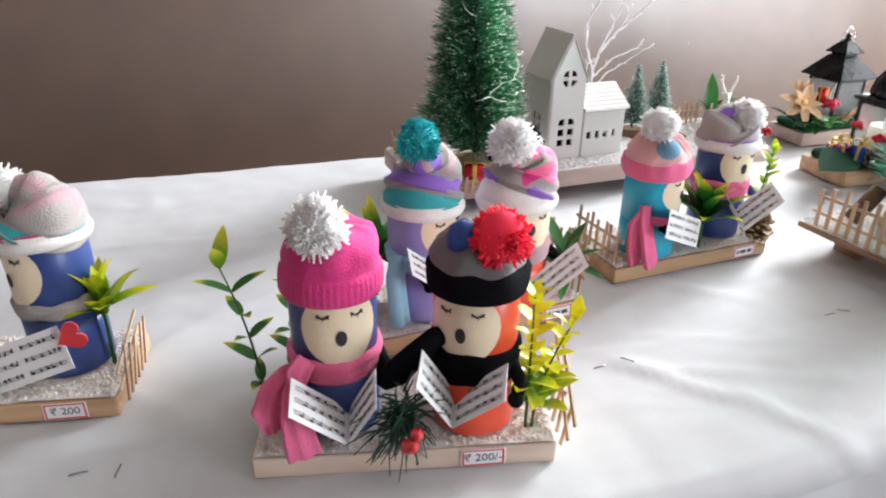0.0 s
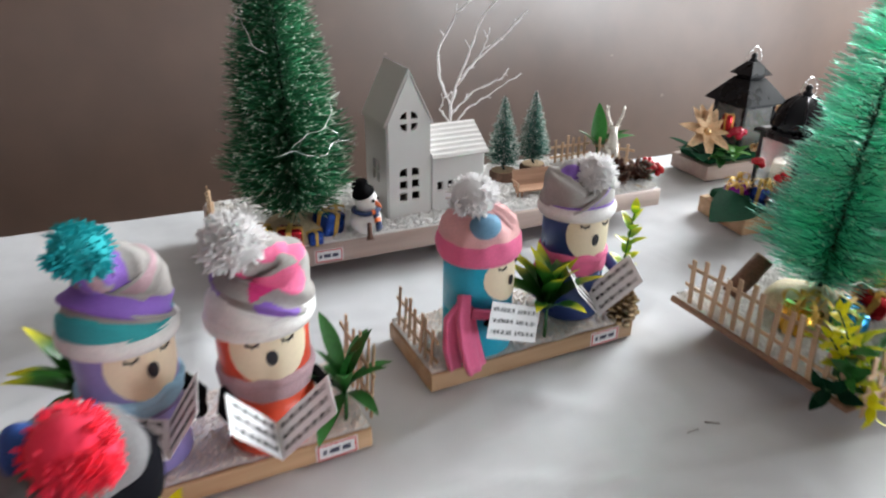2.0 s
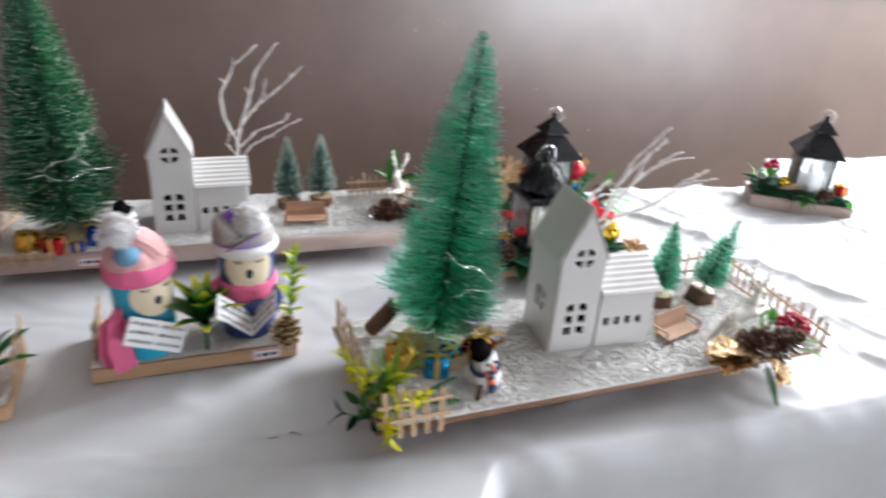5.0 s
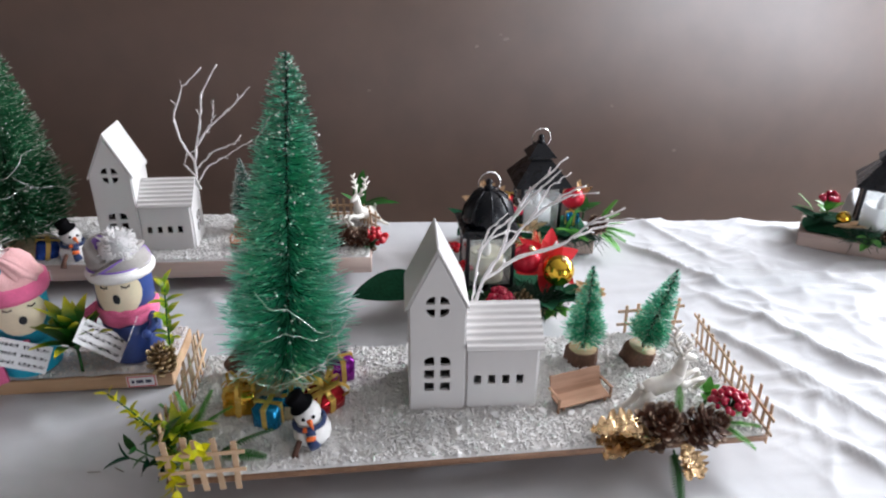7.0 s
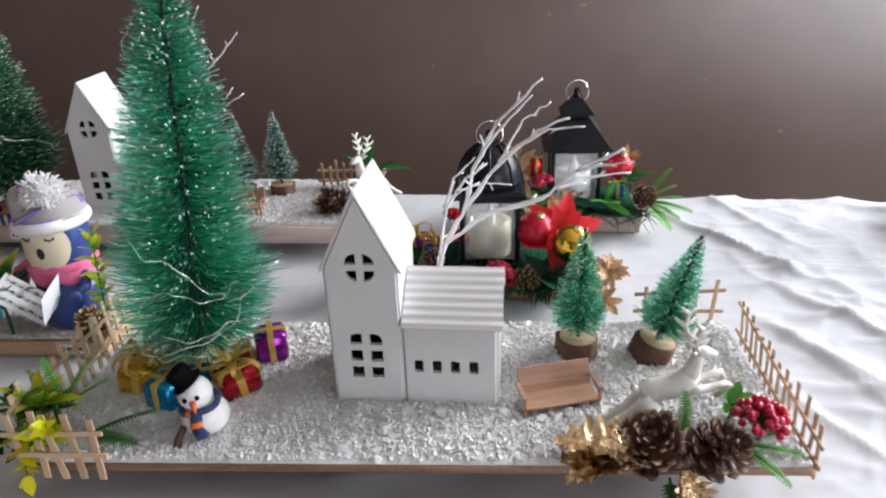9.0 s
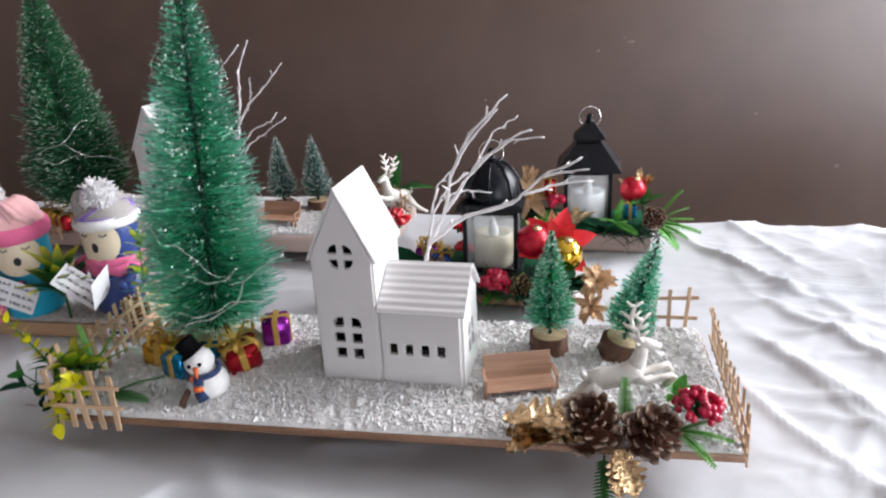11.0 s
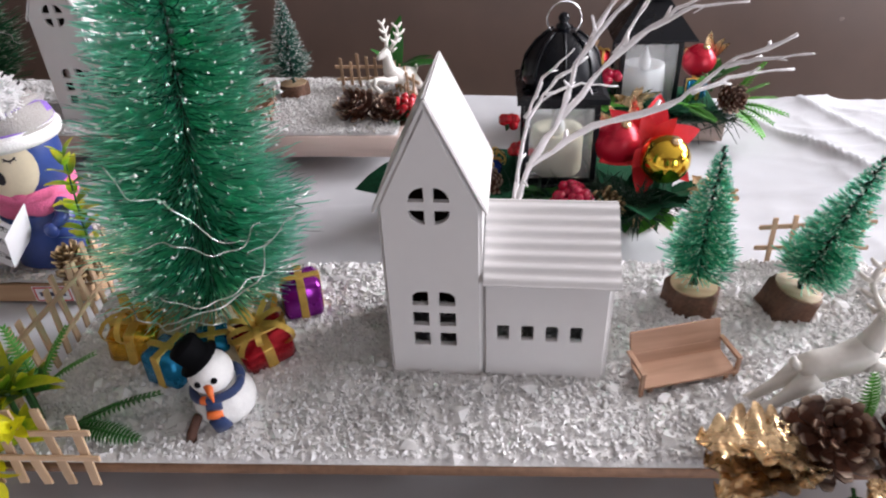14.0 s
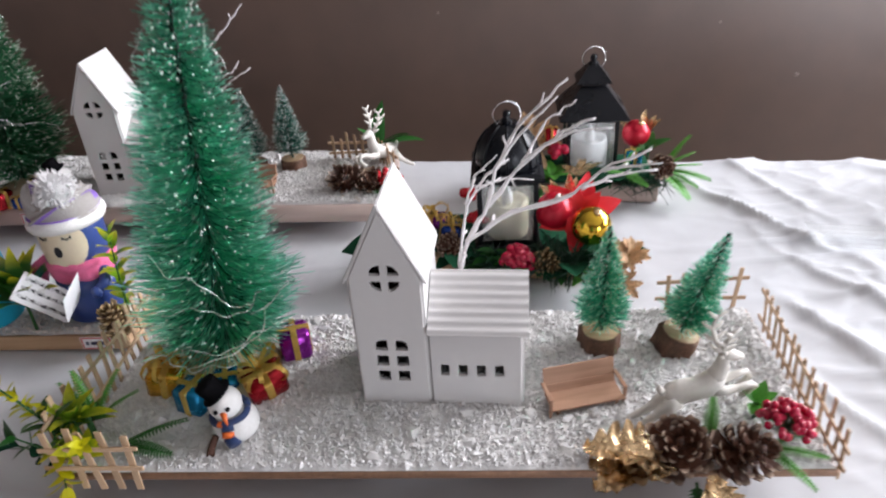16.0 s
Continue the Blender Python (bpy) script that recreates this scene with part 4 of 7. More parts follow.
def frond_mesh(name, material, length=0.034, width=0.013, n=15, fat=0.42, lift=0.0006):
    sh = Shape()
    sh.add(tube([(0, 0, 0), (0, length * 0.5, 0.002), (0, length, -0.001)], [0.0007, 0.0005, 0.0002], 5))
    for k in range(n):
        u = 0.10 + 0.9 * k / n
        w = width / 2 * math.sin(math.pi * min(1, 0.18 + 0.80 * u)) ** 0.7 + 0.0006
        for s in (-1, 1):
            y, z = length * u, 0.004 * u * (1 - u)
            d = length / n * fat
            sh.add(([(0, y - d, z), (s * w * 0.6, y + d * 0.3, z + lift), (s * w, y + d * 1.9, z - lift), (s * w * 0.5, y + d * 1.5, z + lift * 0.5), (0, y + d, z)], [(0, 1, 2, 3, 4)]), smooth=False, tip=[u] * 5)
    return sh.mesh(name, material)


FROND = frond_mesh("fern_frond", M_FERN)
FROND_THIN = frond_mesh("fern_frond", M_FERN, 0.036, 0.0085, 17)
FROND_DARK = frond_mesh("fern_frond", M_GREEN, 0.036, 0.010, 17)


def fern(m, label, ways, rng, me=None, s=1.0):
    p = thing("fern_sprig", m, label, "artificial fern", "fern sprigs")
    for w in ways:
        part("fern_frond", me or FROND, None, p, m=aim((0, 0, 0), w, rng.uniform(-20, 20), s * rng.uniform(0.85, 1.1)))
    return p


def cone_shape(r, h, rng, turns=8):
    """A pine cone along +z: opened scales set in a spiral, each a thick bent plate."""
    sh = Shape().add(lathe([(r * 0.15, 0), (r * 0.42, h * 0.25), (r * 0.36, h * 0.6), (r * 0.10, h * 0.95)], 12))
    n = int(turns * 7)
    for k in range(n):
        u = k / n
        a = k * 2.39996
        rr = r * (0.80 + 0.24 * math.sin(math.pi * (0.10 + 0.9 * u))) * (1.0 - 0.42 * u) * rng.uniform(0.82, 1.14)
        w = r * (0.22 - 0.12 * u)
        e = radians(-14 + 74 * u * u + rng.uniform(-10, 10))
        out, z0 = Vector((math.cos(a), math.sin(a), 0)), h * (0.10 + 0.74 * u)
        side = Vector((-math.sin(a), math.cos(a), 0))
        up = Vector((0, 0, 1))
        t = 0.0015
        vs, tip = [], []
        for q, wq, lift in ((0.14, 0.30, 0), (0.60, 0.72, -0.02), (0.92, 1.0, 0.05), (1.10, 0.45, 0.20)):
            c = out * rr * q * math.cos(e) + up * (z0 + rr * q * math.sin(e) + rr * lift)
            for sgn in (-1, 1):
                vs += [c + side * w * wq * sgn, c + side * w * wq * sgn - up * t + out * t * 0.3]
                tip += [min(1, q), q * 0.8]
        fs = []
        for i in range(3):
            a0, b0 = 4 * i, 4 * i + 4
            fs += [(a0, a0 + 2, b0 + 2, b0), (a0 + 1, b0 + 1, b0 + 3, a0 + 3), (a0, b0, b0 + 1, a0 + 1), (a0 + 2, a0 + 3, b0 + 3, b0 + 2)]
        fs.append((12, 14, 15, 13))
        sh.add((vs, fs), smooth=False, tip=tip)
    return sh


def pine_cone(m, r, h, rng, label, material=None):
    return solid("pine_cone", cone_shape(r, h, rng), material or M_CONE, m, label, "pine cone", "pine cones")


BERRY = {}


def berries(m, n, r, spread, rng, label, material):
    b = thing("berry_cluster", m, label, "berries", "berry clusters")
    if material.name not in BERRY:
        BERRY[material.name] = Shape().add(ball(1.0, 8)).mesh("berry", material)
    sh = Shape()
    for k in range(n):
        p = Vector((rng.normal(), rng.normal(), abs(rng.normal()) * 0.8 + 0.2)).normalized() * spread * rng.uniform(0.65, 1.0)
        part("berry", BERRY[material.name], None, b, m=Matrix.Translation(p) @ Matrix.Scale(r * rng.uniform(0.9, 1.1), 4))
        sh.add(tube([(0, 0, -0.004), p * 0.6, p], 0.0004, 5))
    part("stalk", sh, M_STEM, b)
    return b


def gold_leaf(m, label, n, length, width, rng, material=None, fan=120, name="gold_leaf_spray"):
    """A spray of crumpled metallic leaves in a fan about +y."""
    g = thing(name, m, label, "gold leaves", "gold leaf sprays")
    me = leaf_mesh("gold_leaf_%d" % round(length * 1000), material or M_GOLDLEAF, length, width, 0.35, 0.45)
    for k in range(n):
        a = -fan / 2 + fan * k / max(1, n - 1)
        part("leaf", me, None, g, m=turn(0, 0, a + rng.uniform(-8, 8)) @ turn(rng.uniform(5, 40), rng.uniform(-25, 25)) @ Matrix.Scale(rng.uniform(0.75, 1.1), 4))
    return g


def crumpled_leaf(name, material, length, width, lobes):
    """A broad metal-foil leaf about +y: curled lobes along both edges, side veins and crumples."""
    nu, nv = lobes * 8, 12
    top, low = [], []
    for i in range(nu + 1):
        for k in range(nv + 1):
            u, v = i / nu, 2 * k / nv - 1
            lobe = abs(math.sin(math.pi * lobes * (u + 0.10 * abs(v))))
            half = width / 2 * (math.sin(math.pi * (0.06 + 0.92 * u)) ** 0.7) * (0.66 + 0.34 * lobe)
            half *= 1 + 0.25 * noise.noise((u * 11, 3 if v > 0 else 7, 1))
            z = abs(v) * half * 0.30 + width * 0.07 * abs(v) * (lobe - 0.5) - length * 0.30 * u * u
            z += width * (0.11 * noise.noise((u * 6, v * 2.4, 2)) + 0.07 * noise.noise((u * 17, v * 6, 4))) * (0.35 + abs(v))
            at = (v * half, length * u + abs(v) * half * 0.35, z)
            top.append(at)
            low.append((at[0], at[1], at[2] - 0.0005))
    fs = [(i * (nv + 1) + k, i * (nv + 1) + k + 1, (i + 1) * (nv + 1) + k + 1, (i + 1) * (nv + 1) + k) for i in range(nu) for k in range(nv)]
    return Shape().add((top, fs)).add((low, [tuple(reversed(f)) for f in fs])).mesh(name, material)


def burst(m, label, n, length, rng):
    """A loose head of crinkled metallic petals about +z."""
    g = thing("gold_burst", m, label, "gold flower", "gold bursts")
    me = crumpled_leaf("petal", M_COPPERLEAF, length, length * 0.52, 5)
    for k in range(n):
        part("petal", me, None, g, m=turn(0, 0, k * 137.5 + rng.uniform(-20, 20)) @ turn(2 + 70 * (k / n) + rng.uniform(-12, 12), rng.uniform(-35, 35)) @ Matrix.Scale(rng.uniform(0.6, 1.1), 4))
    part("flower_heart", Shape().add(ball(length * 0.14, 8)), M_GOLDLEAF, g)
    return g


def gift(m, w, d, h, material, label, rng, bow=True):
    g = thing("gift_box", m, label, "gift box", "wrapped gift boxes")
    sh = Shape()
    v, f = box(w, d, h, min(w, d, h) * 0.12, (0, 0, h / 2))
    sh.add(([(x * (1 + 0.04 * noise.noise((x * 300, y * 300, z * 300))), y * (1 + 0.04 * noise.noise((y * 300, z * 200, x * 300))), z) for x, y, z in v], f), smooth=True)
    part("box", sh, material, g)
    rb = Shape().add(box(w * 0.2, d + 0.0012, h + 0.0012, 0.0003, (0, 0, h / 2)), smooth=False)
    part("ribbon", rb, M_RIBBON, g)
    rb = Shape().add(box(w + 0.0012, d * 0.2, h + 0.0016, 0.0003, (0, 0, h / 2)), smooth=False)
    part("ribbon", rb, M_RIBBON, g)
    if bow:
        for k in range(8):
            a = k * 45 + rng.uniform(-15, 15)
            r = min(w, d) * rng.uniform(0.55, 0.95)
            loop = []
            for s in range(11):
                q = math.pi * 2 * s / 10
                loop.append((r * 0.5 * (1 - math.cos(q)), r * 0.38 * math.sin(q)))
            vs, fs = [], []
            for y, z in loop:
                vs += [(-w * 0.06, y, z), (w * 0.06, y, z)]
            fs = [(2 * i, 2 * i + 1, 2 * i + 3, 2 * i + 2) for i in range(10)]
            part("bow_loop", Shape().add((vs, fs)), M_RIBBON, g, m=Matrix.Translation((0, 0, h + 0.001)) @ turn(0, 0, a) @ turn(rng.uniform(5, 40)))
    return g


def bench(m, label):
    b = thing("stick_bench", m, label, "bench", "little stick benches")
    part("seat_slat", Shape().add(box(0.051, 0.0165, 0.0018, 0.0003), smooth=False), M_BENCH, b, m=turn(5, 0, 0, (0, 0.0080, 0.0105)))
    for k, h in ((0, 0.0078), (1, 0.0120)):
        part("backrest_slat", Shape().add(box(0.051, 0.0016, h, 0.0003), smooth=False), M_BENCH, b, m=turn(-18, 0, 0, (0, 0.0172 + 0.0032 * k, 0.0138 + 0.0092 * k)))
    for s in (-1, 1):
        part("leg", Shape().add(box(0.0022, 0.0022, 0.0100, 0.0002, (s * 0.021, 0.002, 0.005)), smooth=False), M_BENCH, b)
        part("leg", Shape().add(box(0.0022, 0.0022, 0.0290, 0.0002), smooth=False), M_BENCH, b, m=turn(-14, 0, 0, (s * 0.021, 0.0190, 0.0140)))
        part("armrest", Shape().add(box(0.0026, 0.0190, 0.0016, 0.0002, (s * 0.0262, 0.0100, 0.0185)), smooth=False), M_BENCH, b)
        part("armrest_post", Shape().add(box(0.0020, 0.0020, 0.0180, 0.0002, (s * 0.0262, 0.0015, 0.0090)), smooth=False), M_BENCH, b)
    return b


def snowman(m, label):
    """A small foam figure with hat, eyes, carrot, scarf and broom as parts."""
    figure = thing("snowman", m, label, "snowman figurine", "snowmen")
    part("body", Shape().add(ball(0.0165, 12, 1, 0.95, 0.9, (0, 0, 0.0135))), M_SNOW, figure)
    part("head", Shape().add(ball(0.0118, 12, 1, 1, 0.98, (0, -0.001, 0.0345))), M_SNOW, figure)
    crown = lathe([(0.0112, -0.0005), (0.0114, 0.0008), (0.0078, 0.0014), (0.0084, 0.0112), (0.0079, 0.0120), (0.001, 0.0133)], 20)
    part("top_hat", Shape().add(crown), M_BLACKFELT, figure, "black felt top hat", m=turn(-4, -24, 0, (-0.0025, 0.0005, 0.0432)))
    for x in (-0.0042, 0.0042):
        part("eye", Shape().add(ball(0.0017, 6, at=(x, -0.0118, 0.0372))), M_BLACKFELT, figure, "round black eye")
    part("carrot_nose", Shape().add(tube([(0, -0.0112, 0.0345), (0.0008, -0.0150, 0.0322), (0.0018, -0.0185, 0.0292)], [0.0026, 0.0018, 0.0003], 8)), M_ORANGE, figure, "orange carrot nose")
    ring = [(0.0128 * math.cos(a), 0.0124 * math.sin(a) - 0.0005, 0.0252 + 0.0006 * math.sin(3 * a)) for a in np.linspace(0, 2 * math.pi, 25)]
    wrap = Shape().add(tube(ring, 0.0024, 7), slot=0)
    for k in range(24 * 7):
        if (k // 7) % 12 == 4:
            wrap.m[k] = 1
    scarf = part("scarf", wrap, [M_NAVY, M_ORANGE], figure, "navy felt scarf with orange stripes")
    tail = [(-0.001, -0.0125, 0.0250), (-0.002, -0.0150, 0.0195), (-0.003, -0.0162, 0.0155), (-0.001, -0.0165, 0.0075)]
    end = Shape()
    for k in range(3):
        v, f = tube([tail[k], tail[k + 1]], [0.0040, 0.0044] if k < 2 else [0.0040, 0.0052], 12)
        my = tail[k][1]
        end.add(([(x, my + (y - my) * 0.55, z) for x, y, z in v], f), slot=(0, 1, 0)[k])
    part("scarf_end", end, [M_NAVY, M_ORANGE], scarf)
    part("broom", Shape().add(tube([(-0.012, -0.012, 0.0165), (-0.0178, -0.0160, 0.0095), (-0.0200, -0.0175, 0.0032)], [0.0024, 0.0026, 0.0036], 8)), M_BROWNFELT, figure, "brown felt broom")
    return figure


def deer(m, label):
    """A leaping reindeer figurine in one moulded piece, nose towards +x: forelegs tucked, hind legs stretched out behind."""
    sh = Shape()
    sh.add(tube([(-0.024, 0, 0.027), (-0.021, 0, 0.029), (-0.013, 0, 0.0300), (-0.004, 0, 0.0300), (0.005, 0, 0.0315), (0.012, 0, 0.0355), (0.016, 0, 0.0400)], [0.0045, 0.0082, 0.0092, 0.0086, 0.0092, 0.0086, 0.0062], 14))
    sh.add(tube([(0.011, 0, 0.034), (0.0150, 0, 0.042), (0.0175, 0, 0.049), (0.0190, 0, 0.0560)], [0.0080, 0.0066, 0.0054, 0.0046], 12))
    sh.add(tube([(0.0155, 0, 0.0575), (0.0200, 0, 0.0580), (0.0250, 0, 0.0560), (0.0300, 0, 0.0538), (0.0325, 0, 0.0530)], [0.0030, 0.0050, 0.0042, 0.0030, 0.0020], 12))
    sh.add(tube([(-0.026, 0, 0.032), (-0.0290, 0, 0.0365), (-0.0290, 0, 0.0400)], [0.0032, 0.0026, 0.0008], 8))
    for side in (-1, 1):
        y = 0.0046 * side
        sh.add(tube([(0.011, y, 0.030), (0.020, y, 0.0275 + side * 0.001), (0.031, y, 0.0300 + side * 0.002), (0.0400, y, 0.0310 + side * 0.002), (0.0425, y, 0.0275), (0.0370, y, 0.0225), (0.0310, y, 0.0190)], [0.0050, 0.0036, 0.0029, 0.0026, 0.0025, 0.0023, 0.0021], 9))
        sh.add(tube([(-0.017, y, 0.027), (-0.026, y * 1.1, 0.0200), (-0.034, y * 1.2, 0.0150 - side * 0.001), (-0.045, y * 1.4, 0.0085 - side * 0.001), (-0.056, y * 1.5, 0.0025)], [0.0072, 0.0052, 0.0034, 0.0026, 0.0023], 9))
        sh.add(tube([(0.0150, y * 0.7, 0.0590), (0.0115, y * 1.6, 0.0625)], [0.0020, 0.0008], 6))
        main = [(0.0180, y * 0.4, 0.0600), (0.0135, y * 1.3, 0.0680), (0.0125, y * 2.0, 0.0760), (0.0160, y * 2.3, 0.0840), (0.0225, y * 2.1, 0.0885)]
        sh.add(tube(main, [0.0021, 0.0020, 0.0018, 0.0015, 0.0009], 8))
        for p, q in ((main[1], (0.0215, y * 1.7, 0.0725)), (main[2], (0.0205, y * 2.2, 0.0800)), (main[1], (0.0060, y * 1.8, 0.0730)), (main[2], (0.0055, y * 2.5, 0.0815)), (main[3], (0.0105, y * 2.6, 0.0890))):
            c = (Vector(p) + Vector(q)) / 2 + Vector((0, 0, -0.0012))
            sh.add(tube([p, c, q], [0.0017, 0.0015, 0.0008], 7))
    return solid("reindeer_figurine", sh, M_PLASTICDEER, m, label, "reindeer figurine", "reindeer figurines")


def branch(m, label, limbs, radius):
    """A bare flocked branch: limbs are (points) from the foot outwards, each thinner towards its end."""
    b = thing("bare_branch", m, label, "decorative branch", "white branches")
    rng = np.random.default_rng(len(limbs))
    for pts, r in limbs:
        fine = []
        for i in range(len(pts) - 1):
            a, c = Vector(pts[i]), Vector(pts[i + 1])
            for s in range(5):
                q = a.lerp(c, s / 5)
                fine.append(q + Vector(rng.normal(0, 0.00055, 3)))
        fine.append(Vector(pts[-1]))
        rad = [radius * r * (1 - 0.55 * k / len(fine)) * rng.uniform(0.75, 1.45) for k in range(len(fine))]
        sh = Shape().add(tube(fine, rad, 7))
        for k in range(3, len(fine) - 2, 3):  # short nubs of flock
            way = (fine[k + 1] - fine[k - 1]).normalized() + Vector(rng.normal(0, 0.55, 3))
            sh.add(tube([fine[k], fine[k] + way.normalized() * rng.uniform(0.004, 0.011)], [rad[k] * 0.8, rad[k] * 0.45], 6))
        part("limb", sh, M_FLOCK, b)
    return b


# ---- what stands on the nearer village ----
rng = np.random.default_rng(21)
Z = SNOW_Z - 0.003
fence((1.3435, 0.578), (1.337, 0.735), Z - 0.012, 14, 0.040, "fence of thin birch sticks along the board's end", rng, lean=-3, jitter=2.5)
fence((1.257, 0.738), (1.322, 0.745), Z - 0.004, 5, 0.041, "short fence of thin sticks at the board's back", rng)
fence((0.8450, 0.690), (0.8570, 0.541), Z - 0.001, 13, 0.044, "weathered fence of birch sticks along the board's end", rng, lean=1, jitter=4, w=0.0042)
fence((0.858, 0.5325), (0.917, 0.5376), Z - 0.008, 5, 0.048, "leaning lattice of birch sticks at the front corner", rng, rails=(0.40, 0.70), lean=-3, jitter=3, rail_y=-0.0030, slant=-3, w=0.0045)

solid("log_piece", Shape().add(tube([(0, 0, 0), (0.0007, 0, 0.02), (0, 0, 0.040)], [0.0078, 0.0083, 0.0078], 16), slot=0).add(lathe([(0.0072, 0.0398), (0.0070, 0.0408)], 16), slot=1, smooth=False),
      [M_BARK, M_CUT], pose(0.874, 0.672, Z + 0.0085, 0, 38, -10), "short brown log piece with bark, leaning on the fence", "log")

gift(pose(0.976, 0.664, Z + 0.001, 0, 0, 24), 0.023, 0.023, 0.024, M_FOILPURPLE, "purple foil gift box with gold gauze ribbon", rng, bow=False)
gift(pose(0.967, 0.622, Z + 0.004, 18, -8, 38), 0.028, 0.025, 0.020, M_FOILRED, "red foil gift box with a gold gauze bow", rng)
gift(pose(0.923, 0.601, Z + 0.001, 0, 0, -12), 0.023, 0.021, 0.021, M_FOILBLUE, "turquoise foil gift box with gold ribbon", rng, bow=False)
gift(pose(0.940, 0.618, Z + 0.002, 10, 0, 20), 0.018, 0.018, 0.018, M_FOILBLUE, "small turquoise foil gift box behind the snowman", rng, bow=False)
gift(pose(0.893, 0.620, Z + 0.001, 0, 5, 10), 0.026, 0.026, 0.020, M_FOILGOLD, "gold foil gift box with a large gauze bow", rng)
snowman(pose(0.964, 0.580, Z - 0.001, 3, -9, 16) @ Matrix.Scale(0.94, 4), "small white foam snowman with black hat and striped scarf")
bench(pose(1.1955, 0.617, Z - 0.004, 0, 0, 19), "little bench of warm brown wooden sticks on the chips")
deer(pose(1.265, 0.618, Z - 0.002, 0, 0, 15) @ turn(0, -4) @ Matrix.Scale(0.88, 4), "white plastic leaping reindeer beside the pine cones")
pine_cone(pose(1.248, 0.584, Z + 0.004, 36, -8, 0), 0.0208, 0.034, rng, "brown pine cone with pale scale tips on the corner")
pine_cone(pose(1.281, 0.585, Z + 0.002, 38, 20, 10), 0.0190, 0.032, rng, "brown pine cone lying on its side beside the fence")
berries(pose(1.314, 0.598, Z + 0.014), 90, 0.0027, 0.0165, rng, "cluster of glossy crimson berries beside the cones", M_CRIMSON)


GOLD_FROND = crumpled_leaf("gold_frond", M_GOLDLEAF, 0.048, 0.034, 6)


def gold_spray(m, label, ways, rng, s=1.0):
    g = thing("gold_leaf_spray", m, label, "gold leaves", "gold leaf sprays")
    for w in ways:
        part("gold_frond", GOLD_FROND, None, g, m=aim((0, 0, 0), w, rng.uniform(-12, 12), s * rng.uniform(0.9, 1.1)))
    return g


gold_spray(pose(1.244, 0.566, Z + 0.008), "wide crinkled gold leaf spray under the pine cones", [(-1, 0.0, 0.22), (-0.92, -0.30, 0.20), (-0.9, 0.30, 0.28), (-0.98, 0.12, 0.36)], rng, 1.0)
gold_spray(pose(1.264, 0.566, Z + 0.002), "crumpled gold leaf hanging over the board's edge", [(0.15, -0.8, -0.5), (0.40, -0.7, -0.35)], rng, 0.58)
fern(pose(1.256, 0.562, Z), "dark green fern fronds hanging over the board", [(0.0, -0.75, -0.8), (0.12, -0.65, -0.85)], rng, FROND_DARK, 1.15)
fern(pose(1.302, 0.588, Z + 0.006), "bright green fern fronds beside the pine cones", [(0.55, -0.8, -0.10), (1.0, -0.25, 0.05), (0.9, 0.3, 0.2)], rng, FROND_THIN, 0.95)
fern(pose(1.268, 0.592, Z + 0.008), "upright green fern frond between the pine cones", [(-0.05, 0.15, 1.0)], rng, None, 0.85)
LEAF_BRIGHT = leaf_mesh("bright_leaf", M_FERN, 0.016, 0.009)
rosette(pose(1.302, 0.618, Z + 0.004), "small bright green leaves behind the berries", LEAF_BRIGHT, 6, rng, (20, 60), stem=0.010)

# plants on the corner
LEAF_SMALL = leaf_mesh("small_leaf", M_GREEN, 0.021, 0.0095)
LEAF_YG = leaf_mesh("yellow_tipped_leaf", M_GREENYELLOW, 0.020, 0.0095)
LEAF_LIME = leaf_mesh("lime_leaf", M_LIME, 0.021, 0.0100)
LEAF_YELLOW = leaf_mesh("yellow_petal", M_YELLOW, 0.012, 0.0062)
fern(pose(0.892, 0.556, Z + 0.008), "dark green fern fronds lying over the snow", [(0.95, -0.18, 0.06), (0.85, 0.35, 0.20)], rng, FROND_DARK, 1.3)
sprig(pose(0.860, 0.548, Z + 0.002) @ turn(12, -72, 0), "dark green sprig with broad leaves over the cloth", leaf_mesh("dark_small_leaf", M_DARKLEAF, 0.020, 0.010), 0.036, 3, rng, (0.006, 0), (0.8, 1.1))
rosette(pose(0.870, 0.562, Z + 0.002), "yellow and green leafy plant at the fence corner", LEAF_LIME, 8, rng, (10, 80), (0.45, 0.65), stem=0.026)
fern(pose(0.872, 0.566, Z + 0.020), "curling bright green fern fronds at the fence corner", [(0.75, 0.25, 0.45), (0.35, 0.55, 0.75), (-0.3, 0.2, 0.9), (-0.6, 0.2, 0.5)], rng, FROND_THIN, 1.0)
rosette(pose(0.868, 0.562, Z + 0.004), "arching yellow-tipped blades beside the gifts", leaf_mesh("arching_leaf", M_GREENYELLOW, 0.030, 0.0075, 0.9, 0.3), 9, rng, (20, 80), (0.6, 0.9), stem=0.018)
sprig(pose(0.857, 0.546, Z + 0.030) @ turn(152, -16, 0), "bright yellow blossoms hanging over the fence", LEAF_LIME, 0.042, 8, rng, (0.0, 0), (0.9, 1.3), LEAF_YELLOW, top_from=0.25)
sprig(pose(0.866, 0.550, Z + 0.010) @ turn(0, -30, 0), "upright sprig of yellow buds at the fence corner", LEAF_LIME, 0.052, 9, rng, (-0.006, 0), (0.7, 1.1), LEAF_YELLOW, top_from=0.4)
sprig(pose(0.872, 0.552, Z + 0.006) @ turn(34, 18, 0), "yellow-tipped sprig bending over the snow", LEAF_LIME, 0.050, 8, rng, (0.010, 0), (0.6, 1.0), LEAF_YELLOW, top_from=0.5)
